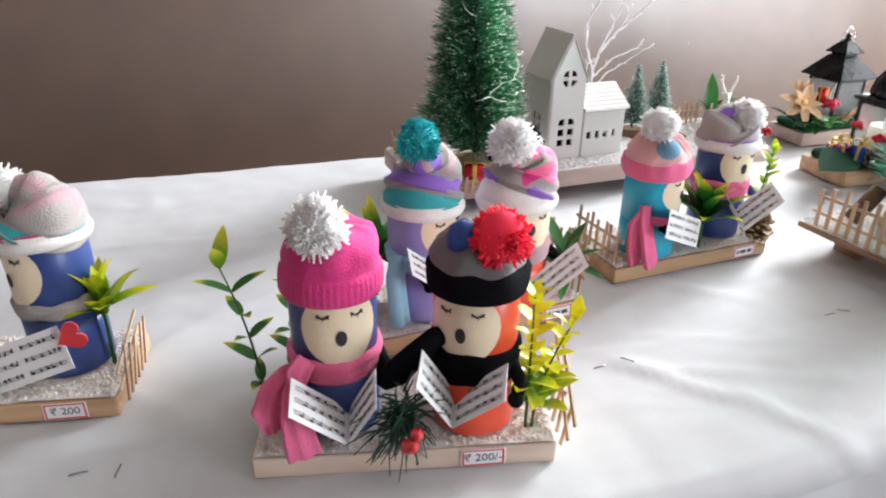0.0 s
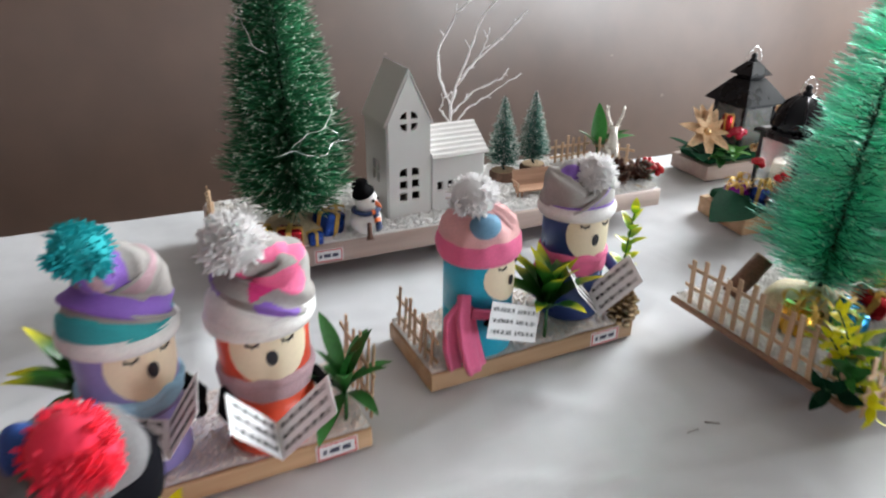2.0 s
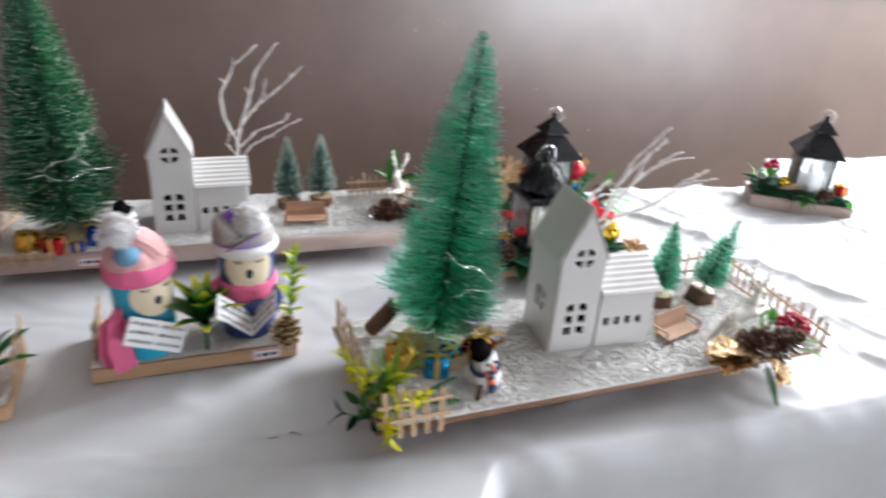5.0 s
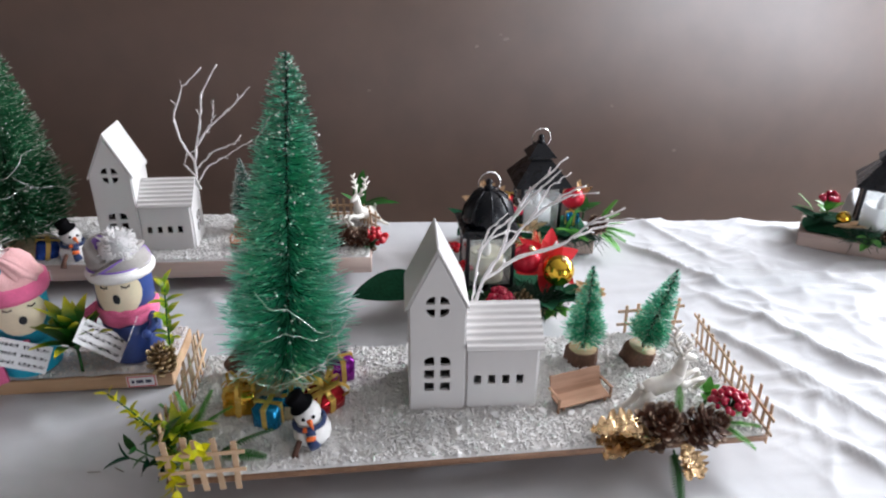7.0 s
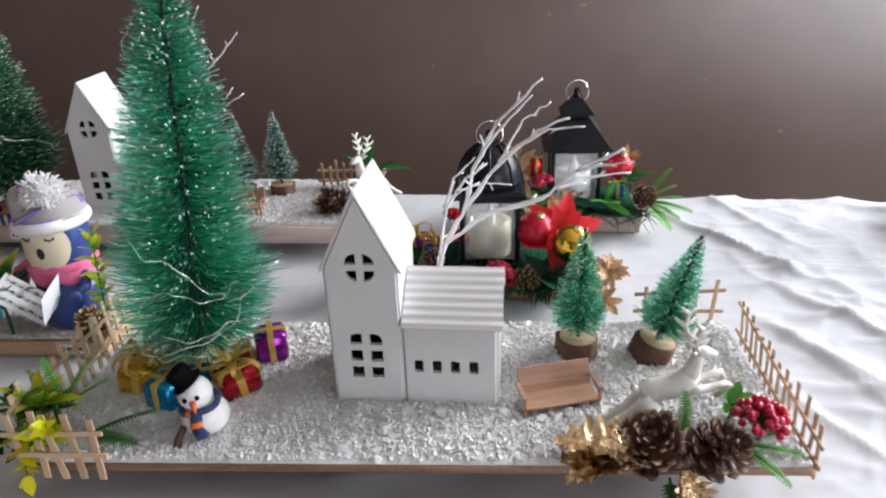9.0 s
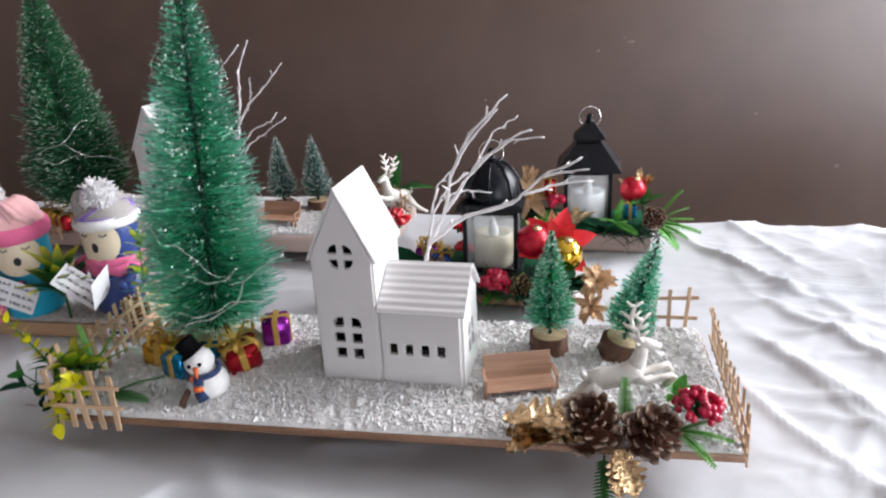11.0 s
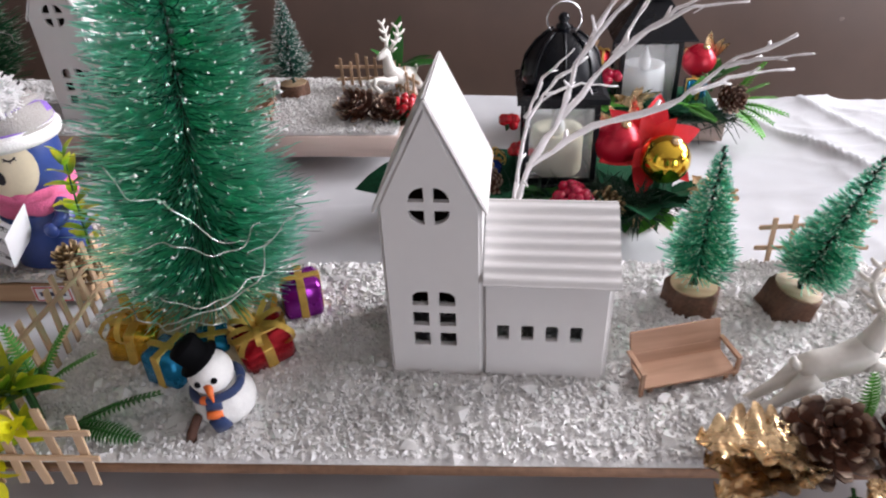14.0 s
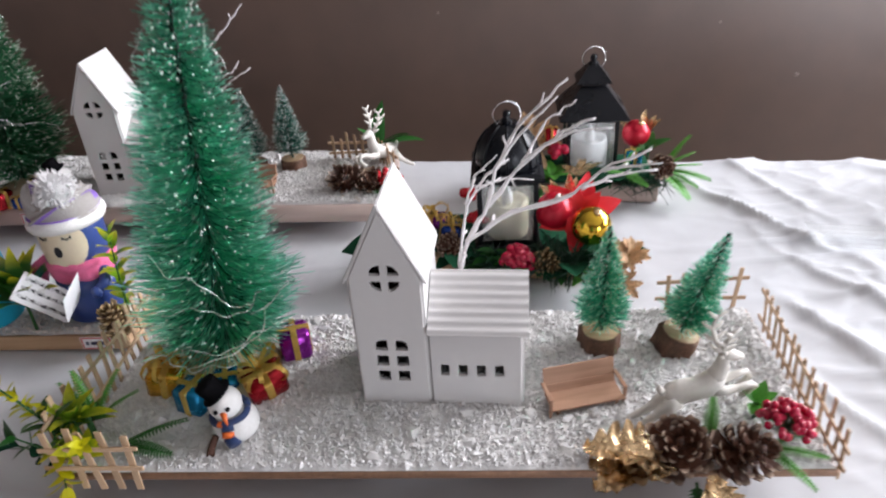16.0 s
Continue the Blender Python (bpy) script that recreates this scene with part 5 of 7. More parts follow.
sprig(pose(0.868, 0.548, Z + 0.006) @ turn(4, -20, 0), "long sprig with yellow buds leaning over the edge", LEAF_SMALL, 0.084, 11, rng, (-0.016, 0), (0.6, 1.0), LEAF_YELLOW, top_from=0.45)
rosette(pose(0.864, 0.556, Z + 0.010), "bright yellow and green blades over the fence corner", leaf_mesh("broad_blade", M_LIME, 0.032, 0.0095, 0.7, 0.3), 9, rng, (15, 70), (0.75, 1.05), stem=0.020)
sprig(pose(0.864, 0.546, Z + 0.006) @ turn(20, -50, 0), "green sprig leaning outwards over the fence", LEAF_SMALL, 0.040, 4, rng, (0.006, 0), (0.6, 0.8))

# bare branch behind the nearer house, its foot hidden by the house
branch(pose(1.096, 0.702, Z), "bare white flocked branch behind the ceramic house", [
    ([(0, 0, 0), (0.004, -0.002, 0.04), (0.012, -0.006, 0.085), (0.028, -0.008, 0.115), (0.034, -0.010, 0.145), (0.052, -0.012, 0.180), (0.080, -0.014, 0.207)], 1.0),
    ([(0.034, -0.010, 0.145), (0.050, -0.018, 0.172), (0.074, -0.020, 0.198)], 0.6),
    ([(0.028, -0.008, 0.115), (0.052, -0.012, 0.150), (0.078, -0.016, 0.174), (0.098, -0.016, 0.182)], 0.7),
    ([(0.060, -0.013, 0.158), (0.085, -0.020, 0.176), (0.108, -0.022, 0.178)], 0.5),
    ([(0.052, -0.012, 0.150), (0.068, -0.006, 0.178), (0.086, -0.004, 0.190)], 0.5),
    ([(0.012, -0.006, 0.085), (0.045, -0.010, 0.112), (0.082, -0.012, 0.124), (0.105, -0.014, 0.146), (0.134, -0.016, 0.162)], 0.85),
    ([(0.092, -0.013, 0.132), (0.115, -0.004, 0.138), (0.142, 0.0, 0.140)], 0.55),
    ([(0.105, -0.014, 0.146), (0.120, -0.022, 0.152), (0.140, -0.026, 0.156)], 0.5),
    ([(0.004, -0.002, 0.04), (0.006, 0.010, 0.075), (0.010, 0.014, 0.105), (0.026, 0.016, 0.128), (0.042, 0.018, 0.140)], 0.7),
    ([(0.010, 0.014, 0.105), (0.018, 0.008, 0.130), (0.034, 0.006, 0.148)], 0.5),
    ([(0.020, 0.015, 0.120), (0.040, 0.020, 0.124), (0.060, 0.022, 0.122)], 0.45),
], 0.0020)

# ---- what stands on the farther village ----
Z = SNOW_Z
fence((0.489, 1.028), (0.4855, 0.896), Z - 0.008, 12, 0.036, "fence of birch sticks along the slab's end", rng, lean=8, jitter=6)
fence((0.487, 0.886), (0.548, 0.889), Z - 0.012, 7, 0.020, "low lattice of birch sticks along the slab's front", rng, lean=10, jitter=8)
fence((0.905, 1.030), (0.958, 1.034), Z - 0.002, 6, 0.036, "short lattice of thin sticks at the slab's back", rng)
fence((0.966, 1.024), (0.994, 0.990), Z - 0.002, 5, 0.034, "short lattice of thin sticks beside the reindeer", rng)
gift(pose(0.519, 0.905, Z + 0.001, 0, 10, 25), 0.024, 0.021, 0.022, M_FOILGOLD, "shiny yellow gold foil gift box", rng, bow=False)
gift(pose(0.550, 0.898, Z + 0.000, 0, 0, -15), 0.023, 0.021, 0.020, M_FOILRED, "red foil gift box with a gold ribbon", rng, bow=False)
gift(pose(0.588, 0.914, Z + 0.001, 0, 14, 30), 0.026, 0.024, 0.024, M_FOILNAVY, "blue foil gift box with gold gauze ribbon", rng, bow=False)
gift(pose(0.573, 0.899, Z + 0.000, 0, 0, 10), 0.015, 0.014, 0.013, M_FOILNAVY, "tiny blue foil gift box", rng, bow=False)
gift(pose(0.604, 0.940, Z + 0.001, 0, 0, -10), 0.016, 0.016, 0.018, M_CANDLEWHITE, "white gift box behind the snowman", rng, bow=False)
snowman(pose(0.627, 0.908, Z, 0, 0, 42), "small white foam snowman with black hat beside the house")
bench(pose(0.836, 0.934, Z, 0, 0, -2), "little bench of brown sticks before the small trees")
deer(pose(0.972, 1.000, Z - 0.003, 0, 0, 238) @ turn(0, -8) @ Matrix.Scale(0.92, 4), "white plastic reindeer rearing behind the pine cones")
pine_cone(pose(0.946, 0.958, Z - 0.002, 36, -10, 0), 0.0235, 0.034, rng, "brown pine cone on the slab's front edge")
pine_cone(pose(0.972, 0.956, Z - 0.002, 40, 14, 0), 0.0205, 0.032, rng, "brown pine cone beside red berries")
berries(pose(0.992, 0.948, Z + 0.008), 40, 0.0036, 0.0165, rng, "small cluster of red berries beside the cones", M_BERRY)
gold_leaf(pose(0.955, 0.938, Z - 0.006, 0, 0, 160), "gold leaf spray under the pine cones", 6, 0.026, 0.013, rng, fan=150)
rosette(pose(0.984, 0.945, Z - 0.004), "green leaves among the pine cones", leaf_mesh("holly_leaf", M_GREEN, 0.022, 0.012), 6, rng, (0, 35), stem=0.006)
big = thing("leafy_plant", pose(0.968, 1.026, Z), "glossy green pointed leaves rising behind the reindeer", "artificial plant", "artificial plants")
part("stem", Shape().add(tube([(0, 0, -0.004), (0.0005, 0, 0.012), (0, 0, 0.022)], [0.0018, 0.0016, 0.0012], 7)), M_STEM, big)
for way, size in (((0.02, 0.05, 1.0), 1.1), ((0.95, -0.05, 0.38), 1.1), ((0.75, -0.2, 0.62), 0.9), ((-0.6, 0.1, 0.75), 0.7), ((0.5, 0.3, 0.2), 0.8)):
    part("leaf", leaf_mesh("broad_leaf", M_GREEN, 0.052, 0.019, 0.45, 0.4), None, big, m=aim((0, 0, 0.020), way, 0, size))
branch(pose(0.752, 1.008, Z), "bare white flocked branch behind the farther house", [
    ([(0, 0, 0), (0.002, 0, 0.05), (0.004, 0, 0.095), (0.010, -0.002, 0.118), (0.020, -0.008, 0.150), (0.030, -0.018, 0.190), (0.056, -0.030, 0.226)], 1.0),
    ([(0.004, 0, 0.095), (-0.010, -0.002, 0.125), (-0.014, -0.004, 0.155), (0.004, -0.010, 0.195), (0.032, -0.012, 0.220)], 0.8),
    ([(0.010, -0.002, 0.118), (0.032, -0.006, 0.145), (0.062, -0.010, 0.170), (0.088, -0.012, 0.196)], 0.8),
    ([(0.032, -0.006, 0.145), (0.040, -0.012, 0.165), (0.042, -0.014, 0.180)], 0.5),
    ([(0.004, 0, 0.085), (0.030, -0.004, 0.110), (0.060, -0.008, 0.122), (0.070, -0.008, 0.134)], 0.7),
    ([(0.003, 0, 0.065), (0.020, -0.004, 0.090), (0.050, -0.008, 0.108), (0.084, -0.012, 0.128)], 0.7),
    ([(0.003, 0, 0.075), (-0.010, -0.002, 0.092), (-0.006, -0.002, 0.104), (0.010, -0.002, 0.112)], 0.6),
], 0.0018)

# ---- the choir displays: tin dolls on small pebbled boards ----
BASE_TOP = 0.015


def price_tag(parent, x, y, z, text, m_turn):
    tag = part("price_tag", Shape().add(box(0.0245, 0.0006, 0.0118, 0.0001), smooth=False), M_PAPER, parent, "white price label with red border", m=Matrix.Translation((x, y, z)) @ m_turn @ Matrix.Diagonal((1.16, 1, 1.12, 1)))
    sh = Shape()
    for c, s in (((0, -0.0004, 0.0050), (0.0228, 0.0002, 0.0009)), ((0, -0.0004, -0.0050), (0.0228, 0.0002, 0.0009)), ((-0.0110, -0.0004, 0), (0.0009, 0.0002, 0.0091)), ((0.0110, -0.0004, 0), (0.0009, 0.0002, 0.0091))):
        sh.add(box(*s, at=c), smooth=False)
    part("label_border", sh, M_TAGRED, tag)
    if text:
        me = writing(text, 0.0072)
        me.materials.append(M_PENCIL)
        part("price_writing", me, None, tag, m=turn(90, 0, 0, (0, -0.0004, 0)))
    else:
        sh = Shape()
        for x0, w in ((-0.0072, 0.0022), (-0.0015, 0.006), (0.0055, 0.005)):
            sh.add(box(w, 0.0002, 0.0032, at=(x0, -0.0004, 0)), smooth=False)
        part("price_writing", sh, M_PENCIL, tag)


def choir_base(x, y, angle, length, depth, material, label, rng, price, tag_x):
    m = pose(x, y, T - 0.001, 0, 0, angle)
    base = thing("display_tray", m, label, "display tray", "pebbled choir trays")
    part("board", Shape().add(box(length, depth, BASE_TOP, 0.0009, (length / 2, depth / 2, BASE_TOP / 2)), smooth=False), material, base)
    bed = [(u * length, v * depth, BASE_TOP + 0.0004 + 0.0012 * (1 + noise.noise((u * 9, v * 4, 5)))) for u in np.linspace(0.006, 0.994, 40) for v in np.linspace(0.01, 0.99, 18)]
    part("pebble_bed", Shape().add((bed, [(i * 18 + j, i * 18 + 18 + j, i * 18 + 19 + j, i * 18 + j + 1) for i in range(39) for j in range(17)])), M_GLUE, base)
    pl, sz = [], []
    for k in range(3600):
        u, v = rng.uniform(0.012, 0.988), rng.uniform(0.02, 0.98)
        pl.append((u * length, v * depth, BASE_TOP + 0.0026 + rng.uniform(-0.0006, 0.0010) + 0.0012 * noise.noise((u * 9, v * 4, 5))))
        sz.append(rng.uniform(0.0012, 0.0027) * (1 if rng.random() < 0.95 else 1.6))
    part("pebble_layer", chips(pl, sz, rng, 0.85), M_PEBBLE, base, "fine cream pebbles", kind="stuff")
    price_tag(base, tag_x, -0.0006, BASE_TOP * 0.52, price, turn(0, -1, 0))
    return m


R = 0.0265  # the tins' radius


def on_tin(a, z, lift=0.0003):
    """A point on the tin's side: angle in degrees from the front, towards its left hand side."""
    return ((R + lift) * math.sin(radians(a)), -(R + lift) * math.cos(radians(a)), z)


def patch(a0, z0, ra, rz, lift, n=22, rings=5, top=None):
    """An oval patch that lies on the tin; top cuts it off level."""
    vs, fs = [on_tin(a0, z0, lift)], []
    for k in range(1, rings + 1):
        for i in range(n):
            q = 2 * math.pi * i / n
            z = z0 + rz * k / rings * math.sin(q)
            vs.append(on_tin(a0 + ra * k / rings * math.cos(q), min(z, top) if top else z, lift))
    for i in range(n):
        fs.append((0, 1 + i, 1 + (i + 1) % n))
        for k in range(rings - 1):
            a, b = 1 + k * n + i, 1 + k * n + (i + 1) % n
            fs.append((a, a + n, b + n, b))
    return vs, fs


def pompom(sh, at, r, slot, rng, n=1300):
    """A wool pompom: a core with many blunt yarn ends, gathered in uneven tufts."""
    sh.add(ball(r * 0.88, 10, at=at), slot=slot)
    c = Vector(at)
    tufts = [(Vector(rng.normal(0, 1, 3)).normalized(), rng.uniform(0.82, 1.16)) for _ in range(46)]
    for k in range(n):
        d0, reach = tufts[k % 46]
        d = (d0 + Vector(rng.normal(0, 0.24, 3))).normalized()
        ln = r * reach * rng.uniform(0.88, 1.05)
        s = d.orthogonal().normalized()
        u = d.cross(s)
        w = r * 0.050
        bend = Vector(rng.normal(0, r * 0.05, 3))
        p0, p1, p2 = c + d * r * 0.75, c + d * ln * 0.85 + bend * 0.5, c + d * ln + bend
        vs = []
        for p, ww in ((p0, w), (p1, w), (p2, w * 0.8)):
            for q in range(3):
                g = 2.094 * q
                vs.append(p + ww * (math.cos(g) * s + math.sin(g) * u))
        fs = [(3 * i + q, 3 * i + (q + 1) % 3, 3 * i + 3 + (q + 1) % 3, 3 * i + 3 + q) for i in (0, 1) for q in range(3)] + [(6, 7, 8)]
        sh.add((vs, fs), slot=slot, smooth=False)


def rings_to_mesh(rings, n):
    """Skin over closed rings of n points, with the slot that pick(i, k) would give left to the caller."""
    vs = [p for ring in rings for p in ring]
    return vs, [(i * n + k, i * n + (k + 1) % n, (i + 1) * n + (k + 1) % n, (i + 1) * n + k) for i in range(len(rings) - 1) for k in range(n)]


def hat(sh, levels, lean, pick, ribs=0, rib=0.0, tilt=0.0, crumple=0.0, seed=0):
    """A sock hat: levels of (radius, height); lean shifts the upper levels (x, y); pick(level, angle) gives the slot."""
    n = 200 if ribs else 48
    z0, z1 = levels[0][1], levels[-1][1]
    rings = []
    for i, (r, z) in enumerate(levels):
        u = (z - z0) / (z1 - z0)
        ring = []
        for k in range(n):
            a = 2 * math.pi * k / n
            q = r * (1 + crumple * u * noise.noise((math.cos(a) * 2.2, math.sin(a) * 2.2, z * 70 + seed)) + (rib * math.cos(ribs * a) if ribs and z < 0.114 else 0))
            x, y = q * math.cos(a), q * math.sin(a)
            ring.append((x + lean[0] * u * u, y + lean[1] * u * u, z + tilt * (x * 0.8) + crumple * 0.02 * u * noise.noise((math.cos(a) * 1.8, math.sin(a) * 1.8, seed + 5))))
        rings.append(ring)
    vs, fs = rings_to_mesh(rings, n)
    base = len(sh.v)
    for p in vs:
        sh.v.append(tuple(p))
        sh.tip.append(0.0)
    for i in range(len(rings) - 1):
        for k in range(n):
            sh.f.append(tuple(base + q for q in fs[i * n + k]))
            sh.m.append(pick(i / (len(rings) - 1), 360.0 * k / n))
            sh.s.append(True)
    sh.f.append(tuple(base + len(vs) - n + k for k in range(n)))
    sh.m.append(pick(1.0, 0))
    sh.s.append(True)


# stripes of two knitted hats, from the cuff upwards: how far each reaches, and its colour
SOCK_STRIPES = {3: ((0.24, 4), (0.32, 8), (0.42, 7), (0.50, 8), (0.56, 5)), 7: ((0.18, 8), (0.235, 4), (0.5, 8)), 4: ((0.225, 4), (0.33, 8), (0.46, 6), (0.56, 8), (0.62, 7), (0.72, 8), (0.80, 6))}


def crown_tube(sh, pom, seed):
    """The crown of a sock hat: it rises, bends over and narrows towards the pompom, with sagging folds and patches of colour."""
    n, m = 128, 96
    lean = 0.010 if pom[0] < 0 else -0.008
    h = min(pom[2] - 0.104, 0.040)
    key = [Vector((0, 0, 0.0985)), Vector((0, 0, 0.106)), Vector((lean * 0.35, 0.001, 0.104 + 0.26 * h)), Vector((lean * 0.8, 0.001, 0.104 + 0.58 * h)), Vector((lean * 0.4, 0.000, 0.104 + 0.80 * h)), Vector((pom[0] * 0.6, pom[1] * 0.6, 0.104 + 0.86 * h)), Vector((pom[0], pom[1], pom[2] - 0.002))]
    wide = [0.0272, 0.0288, 0.0287, 0.0240, 0.0165, 0.0110, 0.0060]
    pts, rad = [], []
    for i in range(m):
        f = i / (m - 1) * 6
        k = min(5, int(f))
        s = f - k
        s2 = s * s * (3 - 2 * s) * 0.5 + s * 0.5
        pts.append(key[k].lerp(key[k + 1], s2))
        rad.append(wide[k] + (wide[k + 1] - wide[k]) * s2)
    rings = []
    side = Vector((1, 0, 0))
    for i in range(m):
        way = (pts[min(i + 1, m - 1)] - pts[max(i - 1, 0)]).normalized()
        side = (side - way * side.dot(way)).normalized()
        up = way.cross(side)
        u = i / (m - 1)
        ring = []
        for k in range(n):
            a = 2 * math.pi * k / n
            c, s = math.cos(a), math.sin(a)
            sag = 0.10 * u * noise.noise((c * 1.6, s * 1.6, u * 5 + seed)) + 0.055 * min(1, u * 4) * math.sin(u * 34 + 2.2 * c + 1.4 * s + seed)
            ring.append(pts[i] + (c * side + s * up) * rad[i] * (1 + sag))
        rings.append(ring)
    vs, fs = rings_to_mesh(rings, n)
    base = len(sh.v)
    sh.v += [tuple(p) for p in vs]
    sh.tip += [0.0] * len(vs)
    for i in range(m - 1):
        for k in range(n):
            sh.f.append(tuple(base + q for q in fs[i * n + k]))
            a, u = 2 * math.pi * k / n, i / (m - 1)
            q = noise.noise((math.cos(a) * 1.0, math.sin(a) * 1.0, u * 3.6 + seed * 3.7))
            w = noise.noise((math.cos(a) * 1.0 + 7, math.sin(a) * 1.0, u * 3.6 + seed * 1.3))
            spots = 6 if q > 0.20 else (5 if q < -0.24 else (7 if w > 0.26 else 8))
            at = u + 0.025 * w
            sh.m.append(next((slot for top, slot in SOCK_STRIPES.get(seed, ((0.22, 4),)) if at < top), spots))
            sh.s.append(True)


def band(sh, z, h, thick, slot, wave=0.0, seed=0.0, out=0.0):
    """A rolled band of cloth round the tin."""
    n = 40
    rings = []
    for i in range(9):
        q = math.pi * i / 8
        ring = []
        for k in range(n):
            a = 2 * math.pi * k / n
            w = wave * noise.noise((math.cos(a) * 2, math.sin(a) * 2, seed))
            r = R - 0.0006 + thick * math.sin(q) + out
            ring.append((r * math.cos(a), r * math.sin(a), z + h / 2 * -math.cos(q) + w))
        rings.append(ring)
    vs, fs = rings_to_mesh(rings, n)
    sh.add((vs, fs), slot=slot)


def hanging(sh, pts, widths, thick, slot, seed=0, waves=3):
    """A hanging length of scarf along points: a soft flattened strip with lengthwise folds."""
    n = 18
    rings = []
    pts = [Vector(p) for p in pts]
    for i, p in enumerate(pts):
        way = (pts[min(i + 1, len(pts) - 1)] - pts[max(0, i - 1)]).normalized()
        side = way.cross(Vector((0, -1, 0.15))).normalized()
        out = side.cross(way)
        ring = []
        for k in range(n):
            a = 2 * math.pi * k / n
            f = 0.0016 * math.sin(waves * 2.2 * math.cos(a) + seed + i * 0.25)
            ring.append(p + side * widths[i] / 2 * math.cos(a) + out * (thick * math.sin(a) + f))
        rings.append(ring)
    vs, fs = rings_to_mesh(rings, n)
    fs += [tuple(range(n - 1, -1, -1)), tuple(range(len(vs) - n, len(vs)))]
    sh.add((vs, fs), slot=slot)


def doll(m, label, mats, rng, face=0.0, hat_kind="band", pom=(0, 0, 0.13), pom_r=0.018, scarf=None, tails=(), arms=(), drop=0.0, crown=1.0, seed=0):
    """A choir doll made of a painted drinks tin, in one mesh. Slots: 0 body, 1 face, 2 ink, 3 to 8 hat, 9 pompom, 10 scarf, 11 sleeve, 12 lower body."""
    sh = Shape()
    tin = [(R * 0.86, 0.0005), (R, 0.004), (R, 0.030), (R, 0.045)]
    sh.add(lathe(tin, 40), slot=12)
    sh.add(lathe([(R, 0.045), (R, 0.098), (R * 0.9, 0.102)], 40), slot=0)
    sh.add(patch(face, 0.082, 52, 0.024, 0.0005, top=0.104), slot=1)
    sh.add(patch(face, 0.077, 7.0, 0.0052, 0.0011, 14, 2), slot=2)
    for e in (-21, 21):  # closed eyes: a thin downward arc with short lashes
        pts = [on_tin(face + e + q * 7.5, 0.0930 - drop * 0.8 - 0.0022 * (1 - q * q), 0.0010) for q in np.linspace(-1, 1, 9)]
        sh.add(tube(pts, 0.00062, 5), slot=2)
        for q in (-0.8, 0, 0.8):
            sh.add(tube([on_tin(face + e + q * 7.5, 0.0930 - drop * 0.8 - 0.0020 * (1 - q * q), 0.0011), on_tin(face + e + q * 9.5, 0.0912 - drop * 0.8 - 0.0020 * (1 - q * q), 0.0012)], 0.00032, 4), slot=2)
    hat_from = len(sh.v)
    if hat_kind == "beanie":
        hat(sh, [(0.0272, 0.0975), (0.0298, 0.0982), (0.0308, 0.1005), (0.0310, 0.1035), (0.0309, 0.1070), (0.0306, 0.1105), (0.0298, 0.1132), (0.0284, 0.1142), (0.0280, 0.1146), (0.0282, 0.1180), (0.0282, 0.1230), (0.0280, 0.1290), (0.0266, 0.1350), (0.0232, 0.1405), (0.0190, 0.1440), (0.0130, 0.1462), (0.0060, 0.1470)],
            (0.004, 0.003), lambda u, a: 3, 50, 0.007, 0.0, 0.16, seed)
    elif hat_kind == "black":
        hat(sh, [(0.0275, 0.098), (0.0305, 0.0995), (0.0315, 0.105), (0.0315, 0.112), (0.0295, 0.1155), (0.0285, 0.116), (0.0275, 0.120), (0.0240, 0.126), (0.0165, 0.131), (0.0120, 0.134)],
            (-0.003, 0.003), lambda u, a: 3 if u < 0.55 else (5 if 60 < a < 200 and u > 0.8 else 4), 0, 0, 0.0, 0.22, seed)
        sh.add(ball(0.0095, 10, 1, 0.9, 1.25, (-0.006, -0.012, 0.131)), slot=5)
        sh.add(ball(0.0085, 8, 1.2, 1, 0.7, (0.016, -0.008, 0.122)), slot=6)
    elif hat_kind == "scarfhat":
        hat(sh, [(0.0275, 0.0975), (0.0300, 0.0980), (0.0314, 0.1015), (0.0316, 0.1080), (0.0308, 0.1150), (0.0288, 0.1175), (0.0272, 0.1185), (0.0262, 0.1250), (0.0228, 0.1330), (0.0170, 0.1400), (0.0110, 0.1450)],
            (-0.004, 0.003), lambda u, a: 3 if u < 0.5 else 4, 0, 0, 0.10, 0.30, seed)
        sh.add(ball(0.0120, 12, 1.05, 0.95, 0.95, (-0.014, -0.012, 0.130)), slot=5)
        hanging(sh, [(0.016, -0.018, 0.116), (0.008, -0.021, 0.126), (0.001, -0.016, 0.138), (-0.008, -0.006, 0.147)], [0.020, 0.017, 0.013, 0.009], 0.004, 4, seed)
    else:
        hat(sh, [(0.0275, 0.0965), (0.0306, 0.0970), (0.0318, 0.1000), (0.0318, 0.1025), (0.0304, 0.1050), (0.0292, 0.1055), (0.0294, 0.1075), (0.0284, 0.1085)],
            (0.0, 0.0), lambda u, a: 3 if u < 0.72 else 4, 0, 0, 0.05 if seed % 2 else -0.03, 0.02, seed)
        crown_tube(sh, pom, seed)
    for i in range(hat_from, len(sh.v)):
        x, y, z = sh.v[i]
        fold = 0.115 if hat_kind == "beanie" else 0.200
        sh.v[i] = (x, y, min(z, fold) + max(0.0, z - fold) * crown - drop)
    pompom(sh, (pom[0], pom[1], pom[2] - drop), pom_r * 0.88, 9, rng)
    if scarf:
        z, h, thick = scarf
        band(sh, z, h, thick, 10, 0.003, seed)
        band(sh, z + h * 0.25, h * 0.5, thick * 1.25, 10, 0.004, seed + 3)
    for pts, widths, slot in tails:
        hanging(sh, pts, widths, 0.0042, slot, seed)
    for pts, rad, slot in arms:
        rad = [q * 0.8 for q in rad]
        sh.add(tube(pts, rad, 10), slot=slot)
        sh.add(ball(rad[-1] * 1.4, 8, 1, 0.8, 1.1, pts[-1]), slot=slot)
